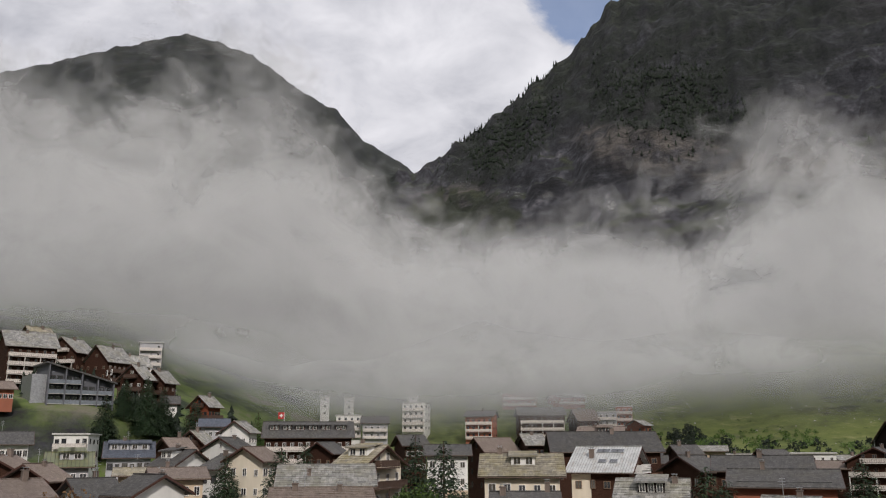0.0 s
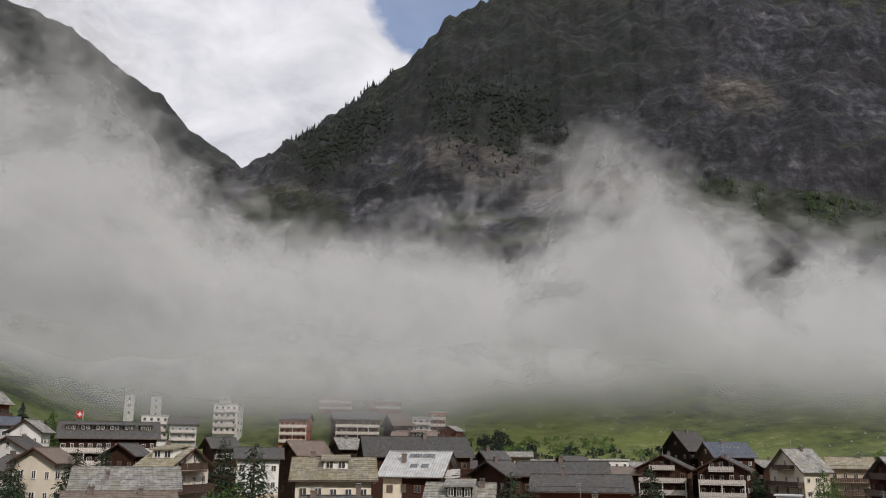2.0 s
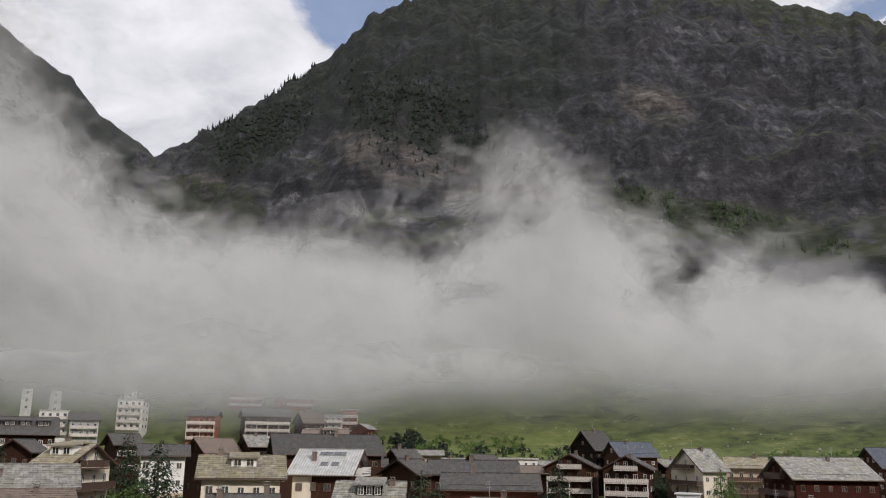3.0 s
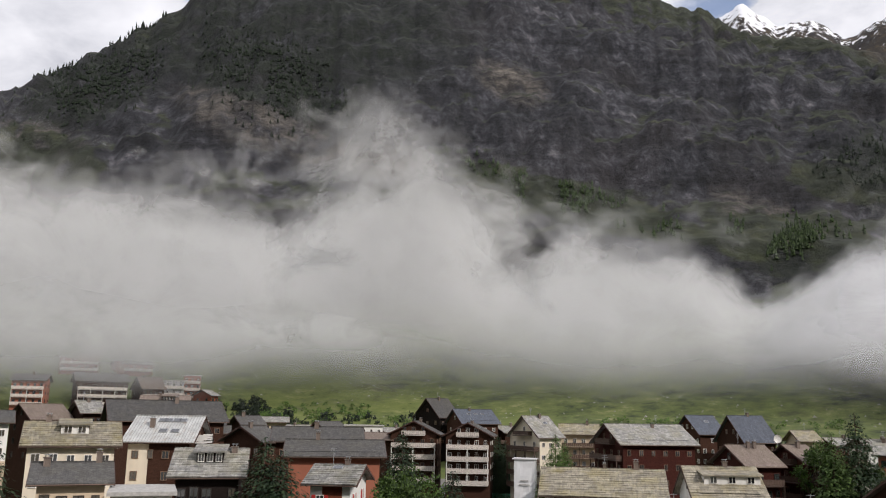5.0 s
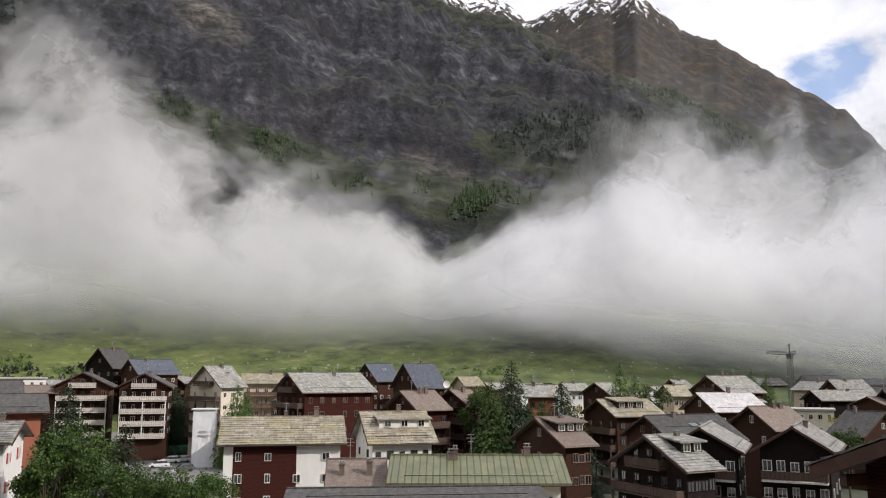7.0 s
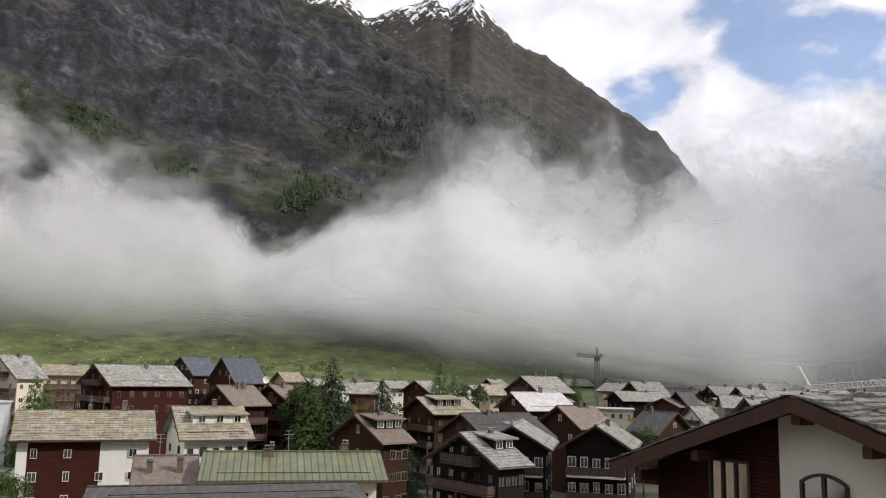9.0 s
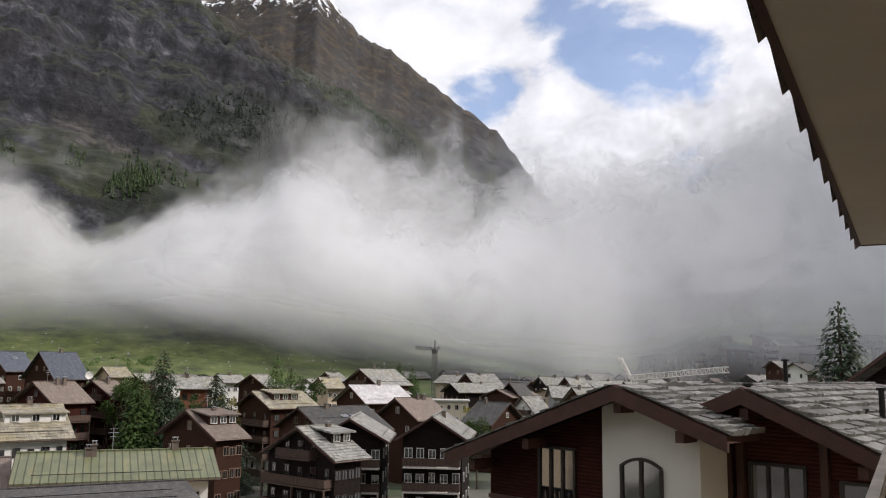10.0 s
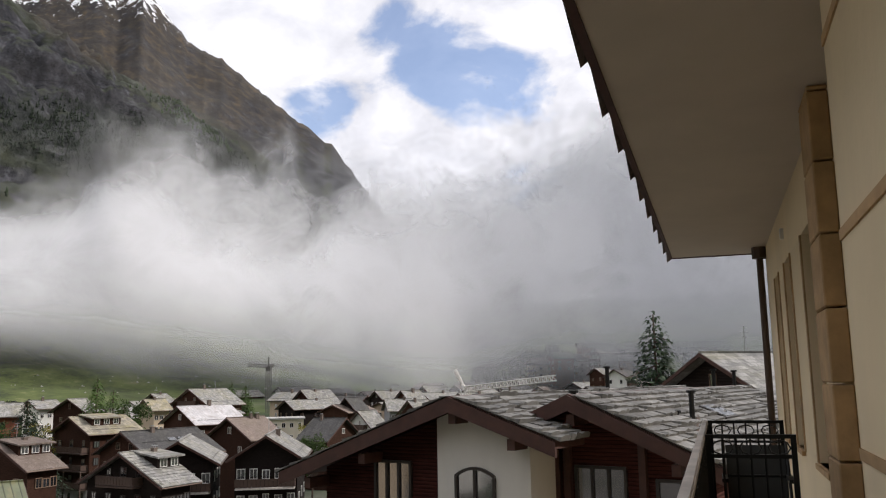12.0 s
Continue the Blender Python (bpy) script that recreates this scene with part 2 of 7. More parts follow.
# beds of rock that dip along the face
beds = m_.add("ShaderNodeMapping", Scale=(0.2, 0.2, 1.3), Rotation=(0.12, 0.28, 0.0))
m_.link(m_.add("ShaderNodeTexCoord").outputs["Object"], beds.inputs["Vector"])
bed = m_.noise(beds.outputs[0], 0.045, 7, 0.66, 0.1)
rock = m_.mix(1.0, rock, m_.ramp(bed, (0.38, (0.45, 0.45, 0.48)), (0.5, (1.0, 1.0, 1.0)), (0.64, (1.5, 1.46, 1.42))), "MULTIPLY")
rock = m_.mix(m_.ramp(m_.noise(co, 0.006, 5), (0.5, (0, 0, 0)), (0.7, (0.25, 0.25, 0.25))), rock, (0.045, 0.035, 0.032))
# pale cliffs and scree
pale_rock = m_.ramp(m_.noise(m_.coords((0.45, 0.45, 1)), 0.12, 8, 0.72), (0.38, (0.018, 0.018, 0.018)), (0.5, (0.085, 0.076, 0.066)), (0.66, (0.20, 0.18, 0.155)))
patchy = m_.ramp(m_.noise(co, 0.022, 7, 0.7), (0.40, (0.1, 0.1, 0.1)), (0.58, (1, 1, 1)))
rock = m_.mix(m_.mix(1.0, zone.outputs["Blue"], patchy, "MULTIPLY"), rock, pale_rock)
grass = m_.ramp(m_.noise(co, 0.09, 9, 0.75), (0.36, (0.018, 0.028, 0.010)), (0.47, (0.066, 0.09, 0.021)), (0.58, (0.115, 0.138, 0.037)), (0.70, (0.27, 0.25, 0.13)))
grass = m_.mix(m_.ramp(m_.noise(co, 0.011, 5), (0.42, (0, 0, 0)), (0.62, (0.5, 0.5, 0.5))), grass, (0.14, 0.172, 0.034))
high = m_.add("ShaderNodeMapRange", From_Min=850.0, From_Max=1100.0)
m_.link(sep.outputs["Z"], high.inputs["Value"])
# rough scrub on the western hill
west = m_.add("ShaderNodeMapRange", From_Min=10.0, From_Max=-45.0)
m_.link(sep.outputs["X"], west.inputs["Value"])
scrub = m_.ramp(m_.noise(co, 0.045, 5, 0.6), (0.36, (0.012, 0.022, 0.008)), (0.48, (0.045, 0.07, 0.016)), (0.58, (0.095, 0.135, 0.028)), (0.68, (0.15, 0.14, 0.10)))
south = m_.add("ShaderNodeMapRange", From_Min=170.0, From_Max=90.0)
m_.link(sep.outputs["Y"], south.inputs["Value"])
grass = m_.mix(west.outputs[0], m_.mix(south.outputs[0], grass, m_.mix(0.4, scrub, (0.02, 0.032, 0.014))), scrub)
alp = m_.ramp(m_.noise(co, 0.035, 9, 0.72), (0.34, (0.008, 0.0115, 0.006)), (0.52, (0.018, 0.0235, 0.0105)), (0.72, (0.052, 0.055, 0.026)))
above = m_.add("ShaderNodeMapRange", From_Min=70.0, From_Max=150.0)
m_.link(sep.outputs["Z"], above.inputs["Value"])
grass = m_.mix(above.outputs[0], grass, alp)
dry = m_.ramp(m_.noise(co, 0.02, 8, 0.7), (0.35, (0.016, 0.015, 0.012)), (0.65, (0.06, 0.045, 0.028)))
grass = m_.mix(high.outputs[0], grass, dry)
steep = m_.add("ShaderNodeMath")
steep.operation = "MULTIPLY_ADD"
m_.link(m_.noise(co, 0.028, 8, 0.72), steep.inputs[0])
steep.inputs[1].default_value = 0.62
m_.link(sepn.outputs["Z"], steep.inputs[2])
# grassy ledges run level across the rock
ledges = m_.add("ShaderNodeMath")
ledges.operation = "MULTIPLY_ADD"
m_.link(m_.noise(m_.coords((0.16, 0.16, 1.0)), 0.045, 6, 0.6, 0.4), ledges.inputs[0])
ledges.inputs[1].default_value = 0.55
m_.link(steep.outputs[0], ledges.inputs[2])
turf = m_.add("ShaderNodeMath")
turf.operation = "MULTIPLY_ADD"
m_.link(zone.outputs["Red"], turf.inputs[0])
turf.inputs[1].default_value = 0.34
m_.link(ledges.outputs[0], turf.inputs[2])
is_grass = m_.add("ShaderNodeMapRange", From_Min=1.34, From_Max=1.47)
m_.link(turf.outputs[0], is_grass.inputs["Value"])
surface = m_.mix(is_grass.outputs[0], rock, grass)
# low conifers and heath on parts of the faces, painted cloud shade on others
heath_and_shade = m_.ramp(m_.noise(co, 0.05, 8, 0.7), (0.35, (0.004, 0.0068, 0.005)), (0.55, (0.007, 0.0112, 0.0065)), (0.7, (0.015, 0.021, 0.011)))
heath_shade_edge = m_.ramp(m_.noise(co, 0.03, 8, 0.72), (0.36, (0.1, 0.1, 0.1)), (0.54, (1, 1, 1)))
surface = m_.mix(m_.mix(1.0, zone.outputs["Green"], heath_shade_edge, "MULTIPLY"), surface, heath_and_shade)
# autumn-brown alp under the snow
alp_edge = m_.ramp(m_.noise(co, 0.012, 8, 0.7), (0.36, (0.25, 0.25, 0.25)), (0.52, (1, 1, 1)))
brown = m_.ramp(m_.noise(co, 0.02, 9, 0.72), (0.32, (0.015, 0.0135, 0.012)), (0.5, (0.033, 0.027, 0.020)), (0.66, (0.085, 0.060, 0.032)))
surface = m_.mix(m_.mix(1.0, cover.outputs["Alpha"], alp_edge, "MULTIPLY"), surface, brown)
snow_line = m_.add("ShaderNodeMath")
snow_line.operation = "MULTIPLY_ADD"
m_.link(m_.noise(m_.coords((1, 1, 0.45)), 0.03, 8, 0.72, 0.5), snow_line.inputs[0])
snow_line.inputs[1].default_value = 1250.0
m_.link(sep.outputs["Z"], snow_line.inputs[2])
is_snow = m_.add("ShaderNodeMapRange", From_Min=2150.0, From_Max=2190.0)
m_.link(snow_line.outputs[0], is_snow.inputs["Value"])
surface = m_.mix(is_snow.outputs[0], surface, (0.8, 0.82, 0.86))
# trodden gravel and gardens between the houses
far = m_.add("ShaderNodeVectorMath")
far.operation = "LENGTH"
m_.link(geo.outputs["Position"], far.inputs[0])
out_of_town = m_.add("ShaderNodeMapRange", From_Min=120.0, From_Max=175.0)
m_.link(far.outputs["Value"], out_of_town.inputs["Value"])
town = m_.ramp(m_.noise(co, 0.06, 8, 0.65), (0.42, (0.035, 0.05, 0.018)), (0.5, (0.11, 0.10, 0.09)), (0.7, (0.19, 0.18, 0.165)))
surface = m_.mix(out_of_town.outputs[0], town, surface)
m_.bump(m_.mix(0.5, m_.mix(0.22, streaks, bed), m_.noise(co, 0.12, 8, 0.7)), 1.0, 11.0)
# the turf is smoother than the rock
relief = m_.add("ShaderNodeMapRange", From_Min=0.75, From_Max=0.92, To_Min=1.0, To_Max=0.015)
m_.link(sepn.outputs["Z"], relief.inputs["Value"])
m_.link(relief.outputs[0], m_.bsdf.inputs["Normal"].links[0].from_node.inputs["Strength"])
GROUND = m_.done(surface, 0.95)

# ---- parts and things ----


def part(name, bm, material, parent, label=""):
    """Link a bmesh as one mesh object under a thing, or at top level."""
    me = bpy.data.meshes.new(name)
    bm.to_mesh(me)
    bm.free()
    return piece(name, me, material, parent, label)


def piece(name, me, material, parent, label="", m=None):
    for one in material if isinstance(material, (list, tuple)) else (material,):
        if len(me.materials) < (len(material) if isinstance(material, (list, tuple)) else 1):
            me.materials.append(one)
    ob = new(name, me)
    if parent is not None:
        ob.parent = parent
    if m is not None:
        ob.matrix_basis = m
    if label:
        ob["label"] = label
    return ob


def box(bm, x0, y0, z0, x1, y1, z1, mi=0):
    v = [bm.verts.new((x, y, z)) for z in (z0, z1) for y in (y0, y1) for x in (x0, x1)]
    for q in ((0, 2, 3, 1), (4, 5, 7, 6), (0, 1, 5, 4), (2, 6, 7, 3), (0, 4, 6, 2), (1, 3, 7, 5)):
        bm.faces.new([v[i] for i in q]).material_index = mi
    return v


def prism(bm, outline, a, b, mi=0):
    """An outline of (y, z) drawn out along x from a to b."""
    p, q = [bm.verts.new((a, y, z)) for y, z in outline], [bm.verts.new((b, y, z)) for y, z in outline]
    n = len(outline)
    bm.faces.new(p[::-1]).material_index = mi
    bm.faces.new(q).material_index = mi
    for i in range(n):
        bm.faces.new((p[i], p[(i + 1) % n], q[(i + 1) % n], q[i])).material_index = mi


def rod(bm, a, b, r, n=6, r2=None):
    a, b = Vector(a), Vector(b)
    q = (b - a).to_track_quat("Z", "Y")
    r2 = r if r2 is None else r2
    rings = []
    for p, rr in ((a, r), (b, r2)):
        rings.append([bm.verts.new(p + q @ Vector((math.cos(k * math.tau / n) * rr, math.sin(k * math.tau / n) * rr, 0))) for k in range(n)])
    for k in range(n):
        bm.faces.new((rings[0][k], rings[0][(k + 1) % n], rings[1][(k + 1) % n], rings[1][k]))
    bm.faces.new(rings[0][::-1])
    bm.faces.new(rings[1])


# ---- the valley: one sheet of ground from the village to the peaks ----


def smooth(x, a, b):
    t = np.clip((x - a) / (b - a), 0, 1)
    return t * t * (3 - 2 * t)


def village_height(b, r):
    """Height of the valley floor and its gentle sides, by bearing and range."""
    z = 17 * smooth(r, 190, 345) * smooth(-b, 95, 55) + 6 * smooth(r, 200, 380)
    hill = smooth(b, 3, 21)
    z = z + hill * (0.07 * np.clip(r - 20, 0, 190) + 15 * smooth(r, 206, 226))
    z = z + np.clip(r - 335, 0, 300) * (0.22 * smooth(-b, 100, 60) + 0.05)
    return z


def ground_z(x, y):
    r = math.hypot(x, y)
    return float(village_height(np.float64(math.degrees(math.atan2(-x, y))), np.float64(r)))


SKY_WEST = ((60, 18), (26.5, 22.6), (20.6, 25.0), (15.1, 26.9), (12.4, 26.5), (10.4, 26.0), (6.6, 23.8), (4.2, 22.7), (2.5, 21.0), (-1.5, 18.7), (-8, 12), (-14, 4))
SKY_NORTH = ((8, 6), (3.5, 14.5), (1.2, 18.4), (-1.5, 18.8), (-3.0, 19.5), (-8.4, 23.2), (-12.5, 26.0), (-16.1, 29.2), (-22, 31.5), (-34, 31), (-44, 28.6), (-50, 26.5), (-53.2, 24.6), (-56.8, 24.0), (-60.3, 22.6), (-65, 20.0), (-69.6, 18.0), (-73.0, 15.8), (-76, 12.5), (-84, 6), (-92, 3))
SKY_EAST = ((-44, 24), (-50, 25.4), (-52.6, 26.7), (-55, 25.1), (-57.2, 25.0), (-59, 23.6), (-61.5, 24.4), (-64, 25.2), (-65, 24.6), (-66.6, 25.5), (-69.6, 22.3), (-72, 21.3), (-76, 18.45), (-79.5, 16.1), (-81.5, 13.6), (-83.2, 11.4), (-88, 5), (-96, 3))


def skyline(nodes, b):
    """Elevation of a ridge over the bearings."""
    nodes = sorted(nodes)
    return np.interp(b, [n[0] for n in nodes], [n[1] for n in nodes], left=-5, right=-5)


def fractal(x, y, z, octaves=6, rough=0.55):
    out = np.empty(x.size)
    h = -math.log(rough) / math.log(2)
    for i, p in enumerate(zip(x.ravel(), y.ravel(), z.ravel())):
        out[i] = noise.fractal(p, h, 2.0, octaves)
    return out.reshape(x.shape)


# what covers the faces where: bearing, elevation, half widths of both, and the slant of the zone
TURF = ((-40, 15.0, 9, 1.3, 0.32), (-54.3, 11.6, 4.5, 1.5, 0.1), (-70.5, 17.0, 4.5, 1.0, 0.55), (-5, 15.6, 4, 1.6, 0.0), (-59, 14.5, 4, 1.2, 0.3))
# the first zone only paints in cloud shade, the others are conifers and heath
HEATH_AND_SHADE = ((-20, 26.5, 13, 5.0, 0.0), (-19.3, 22.4, 6.5, 3.4, 0.25), (-8, 20.6, 4.5, 2.2, -0.5), (-64.2, 15.4, 7, 2.4, 0.1), (-75, 13.0, 8, 2.6, 0.4), (-56, 10.0, 4, 1.6, 0.0))
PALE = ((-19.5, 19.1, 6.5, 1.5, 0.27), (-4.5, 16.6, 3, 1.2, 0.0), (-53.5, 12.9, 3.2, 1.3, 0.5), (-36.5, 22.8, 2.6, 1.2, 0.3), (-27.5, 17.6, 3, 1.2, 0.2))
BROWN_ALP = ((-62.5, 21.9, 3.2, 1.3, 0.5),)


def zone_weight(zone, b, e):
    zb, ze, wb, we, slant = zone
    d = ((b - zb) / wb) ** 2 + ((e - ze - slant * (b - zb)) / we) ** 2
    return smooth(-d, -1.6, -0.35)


def valley():
    bearings = np.concatenate([np.arange(-300, -108, 6.0), np.arange(-108, 34, 0.23), np.arange(34, 59, 2.0), [60.0]])
    ranges = np.concatenate([np.linspace(0.02, 60, 8), np.linspace(72, 430, 44), np.geomspace(438, 1750, 200), np.geomspace(1790, 4300, 50)])
    B, R = np.meshgrid(bearings, ranges)
    bb = np.where(B < -180, B + 360, B)
    X, Y = -np.sin(np.radians(B)) * R, np.cos(np.radians(B)) * R
    low = village_height(bb, R)
    # relief: broad gullies that run down the fall line, and broken rock
    arc = np.radians(B) * 900
    broad = fractal(arc / 170, R / 420, 0 * R, 6)
    gully = np.abs(fractal(arc / 60, R / 260, 0 * R + 7, 5, 0.6))
    crag = fractal(arc / 34, R / 44, 0 * R + 3, 5, 0.6)
    buttress = np.abs(fractal(arc / 95 + R / 900, R / 330, 0 * R + 19, 4, 0.55))
    ledge = fractal(arc / 300, R / 60, 0 * R + 11, 4)
    edge = fractal(np.radians(B) * 60, 0 * R, 0 * R + 5, 6, 0.6)
    z = low.copy()
    for nodes, near, far, kinks, shape in ((SKY_NORTH, 470, 1500, 0.30, 1.0), (SKY_WEST, 650, 2500, 0.18, 0.35), (SKY_EAST, 1500, 3400, 0.25, 0.32)):
        top = skyline(nodes, bb) + kinks * edge
        s = np.clip((R - near) / (far - near), 0, 1)
        if nodes is SKY_NORTH:
            # meadow, lower cliff, wooded terrace, main cliff, alp
            rise = np.interp(s, (0, 0.10, 0.17, 0.30, 0.36, 0.58, 0.72, 1), (0.10, 0.20, 0.40, 0.52, 0.66, 0.90, 0.955, 1))
        else:
            rise = 0.2 + 0.8 * s ** 0.75
        start = np.degrees(np.arctan2(village_height(bb, R * 0 + near) - EYE, near))
        e = start + (top - start) * (rise - rise.min()) / (1 - rise.min())
        rough = smooth(s, 0.02, 0.2) * (1 - 0.75 * smooth(s, 0.9, 1))
        bedding = e * 0.62 + 0.55 * broad + 0.03 * bb
        step = bedding - np.floor(bedding)
        e = e + shape * rough * (0.7 * broad - 0.5 * gully - (1.1 if nodes is SKY_NORTH else 0.3) * buttress + 0.42 * crag + 0.8 * ledge + 0.5 * (smooth(step, 0.0, 0.4) - step)) * (0.35 + 0.65 * smooth(s, 0.1, 0.4))
        m = EYE + R * np.tan(np.radians(e))
        m = np.where(R > far, EYE + far * np.tan(np.radians(top)) - (R - far) * 0.55, m)
        z = np.where(R > near, np.maximum(z, m), z)
    # the wooded spur on the far side and plain slopes all round behind
    behind = smooth(-bb, 120, 150) + smooth(bb, 50, 70)
    z = z + np.clip(behind, 0, 1) * np.clip(R - 200, 0, 1500) * 0.45
    spur = smooth(-bb, 86, 97) * (1 - smooth(-bb, 125, 150))
    z = z + spur * np.clip(R - 380, 0, 900) * 0.13
    z = z + 0.1 * crag * smooth(R, 330, 460)
    nb, nr = len(bearings), len(ranges)
    verts = np.stack([X, Y, z], -1).reshape(-1, 3)
    i = (np.arange(nr - 1)[:, None] * nb + np.arange(nb - 1)).ravel()
    me = bpy.data.meshes.new("ground")
    me.from_pydata(verts.tolist(), [], np.stack([i, i + nb, i + nb + 1, i + 1], 1).tolist())
    me.polygons.foreach_set("use_smooth", [True] * len(me.polygons))
    me.validate()
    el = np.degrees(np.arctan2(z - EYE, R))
    turf, heath_and_shade, pale, brown = (sum(zone_weight(q, bb, el) for q in group) * (R > 420) for group in (TURF, HEATH_AND_SHADE, PALE, BROWN_ALP))
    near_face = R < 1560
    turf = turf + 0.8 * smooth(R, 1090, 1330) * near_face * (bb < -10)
    # over the western mountain the dark cover also stands in for cloud shade
    heath_and_shade = heath_and_shade * near_face * (1 - np.clip(pale, 0, 1)) + 1.0 * (bb > 0) * smooth(R, 500, 700)
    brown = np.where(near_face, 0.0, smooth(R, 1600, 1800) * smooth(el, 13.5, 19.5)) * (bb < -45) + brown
    me.attributes.new("cover", "FLOAT_COLOR", "POINT").data.foreach_set("color", np.clip(np.stack([turf, heath_and_shade, pale, brown], -1), 0, 1).astype(np.float32).ravel())
    ob = piece("ground", me, GROUND, None)
    return tagged(ob, "valley floor, green meadow slopes and dark rock mountains with snowy tops", "ground", kind="structure"), B, R, z


ground, GB, GR, GZ = valley()

# ---- fog ----


def fog_material(name, albedo, wisps=False, blue=1.0):
    n = Nodes(name)
    uv = n.add("ShaderNodeUVMap")
    s = n.add("ShaderNodeSeparateXYZ")
    n.link(uv.outputs[0], s.inputs[0])
    co = n.coords((1, 1, 0.9))
    big = n.noise(co, 0.010, 9, 0.55, 0.3)
    fine = n.noise(co, 0.032, 8, 0.6, 0.6)

    def calc(op, a, b, c=None):
        m = n.add("ShaderNodeMath")
        m.operation = op
        for i, v in enumerate((a, b, c)):
            if v is None:
                continue
            if isinstance(v, (int, float)):
                m.inputs[i].default_value = v
            else:
                n.link(v, m.inputs[i])
        return m.outputs[0]

    def fade(v, lo, hi):
        r = n.add("ShaderNodeMapRange", From_Min=lo, From_Max=hi)
        r.interpolation_type = "SMOOTHSTEP"
        n.link(v, r.inputs["Value"])
        return r.outputs[0]

    # ragged edges: the height in the bank, shifted by the billows
    top = fade(calc("MULTIPLY_ADD", n.mix(0.42, big, fine), 3.0, s.outputs["Y"]), 2.66, 2.08)
    base = fade(calc("MULTIPLY_ADD", n.mix(0.3, big, fine), -0.8, s.outputs["Y"]), -0.70, 0.12)
    body = calc("MULTIPLY", top, base)
    if wisps:
        body = calc("MULTIPLY", body, fade(n.mix(0.5, big, fine), 0.50, 0.66))
    else:
        body = calc("MULTIPLY", body, n.ramp(n.mix(0.3, big, fine), (0.34, (0.42, 0.42, 0.42)), (0.55, (0.96, 0.96, 0.96))))
    k = albedo
    tone = (k, k * 1.012, k * blue, 1)
    diff, tr = n.add("ShaderNodeBsdfDiffuse", Color=tone), n.add("ShaderNodeBsdfTranslucent", Color=tone)
    # vapour scatters light from above as well as from the front: lean the sheet's normal upward
    g = n.add("ShaderNodeNewGeometry")
    facing = n.add("ShaderNodeVectorMath")
    facing.operation = "ADD"
    n.link(g.outputs["Normal"], facing.inputs[0])
    facing.inputs[1].default_value = (0.0, 0.0, 4.5)
    unit_v = n.add("ShaderNodeVectorMath")
    unit_v.operation = "NORMALIZE"
    n.link(facing.outputs[0], unit_v.inputs[0])
    n.link(unit_v.outputs[0], diff.inputs["Normal"])
    both, clear, mix = n.add("ShaderNodeMixShader", Fac=0.2), n.add("ShaderNodeBsdfTransparent"), n.add("ShaderNodeMixShader")
    n.link(diff.outputs[0], both.inputs[1])
    n.link(tr.outputs[0], both.inputs[2])
    n.link(calc("MULTIPLY", body, s.outputs["X"]), mix.inputs[0])
    n.link(clear.outputs[0], mix.inputs[1])
    n.link(both.outputs[0], mix.inputs[2])
    n.link(mix.outputs[0], n.out.inputs["Surface"])
    return n.mat


# same fog twice: the sunlit end gets its brightness from a higher albedo
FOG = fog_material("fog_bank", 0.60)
CLOUD_LIT = fog_material("cloud_lit_by_albedo", 0.84, False, 1.03)
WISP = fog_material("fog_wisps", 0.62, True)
FOG_TOP = ((40, 20.5), (26, 20.4), (20, 21.7), (14, 22.1), (8.2, 22.4), (2.5, 19.3), (0, 16.5), (-6, 14.2), (-8, 15.0), (-20, 15.6), (-24, 17.4), (-27.3, 19.8), (-30.6, 18.3), (-33.3, 16.5), (-39.2, 13.0), (-45, 11.6), (-48.8, 11.0), (-50.5, 9.8), (-52.7, 8), (-55, 9.0), (-58.5, 11.1), (-63, 13.2), (-65.1, 15), (-68.3, 14.8), (-75.8, 15.1), (-84, 14.5), (-92, 15), (-112, 15))
FOG_BASE = ((40, 6.6), (25, 6.8), (15, 6.9), (8.3, 5.6), (5, 3.4), (-4, 3.2), (-7, 3.2), (-19, 3.6), (-30, 3.8), (-36, 3.0), (-44, 2.6), (-50, 3.2), (-55, 3.0), (-62, 2.8), (-70, 1.6), (-78, -0.2), (-88, -0.6), (-95, 0.4), (-112, 0.2))


def surface_z(b, r):
    i = int(np.argmin(np.abs(GB[0] - b)))
    return float(np.interp(r, GR[:, i], GZ[:, i]))


def fog_bank(r, lift, seed, dense, material, b0, b1, tops, bases, thin=lambda b: 1.0, lean=50, clear=16.0):
    """One of the curtains of drifting vapour that lean along the slope behind one another; it thins out where it nears the ground."""
    bm = bmesh.new()
    uv = bm.loops.layers.uv.new("UVMap")
    rows, bs = 34, np.arange(b0, b1, 0.8)
    grid = []
    for b in bs:
        lo, hi = skyline(bases, b) + lift, skyline(tops, b) + lift
        col = []
        for k in range(rows + 1):
            v = -0.45 + 2.43 * k / rows
            e = lo + (hi - lo) * v
            rr = r + lean * v + 10 * noise.noise((b * 0.06, 0, seed))
            z = EYE + rr * math.tan(radians(e))
            fade = dense * thin(b) * float(smooth(b, bs[0], bs[0] + 9) * smooth(-b, -bs[-1], -bs[-1] + 9) * smooth(z - surface_z(b, rr), 0.5, clear))
            col.append((bm.verts.new(toward(b, rr, z)), fade, v))
        grid.append(col)
    for i in range(len(bs) - 1):
        for k in range(rows):
            q = (grid[i][k], grid[i][k + 1], grid[i + 1][k + 1], grid[i + 1][k])
            f = bm.faces.new([c[0] for c in q])
            f.smooth = True
            for l, c in zip(f.loops, q):
                l[uv].uv = (c[1], c[2])
    ob = part("fog_bank", bm, material, None)
    return tagged(ob, "grey-white bank of drifting valley fog along the slope", "fog", "fog banks", "stuff")


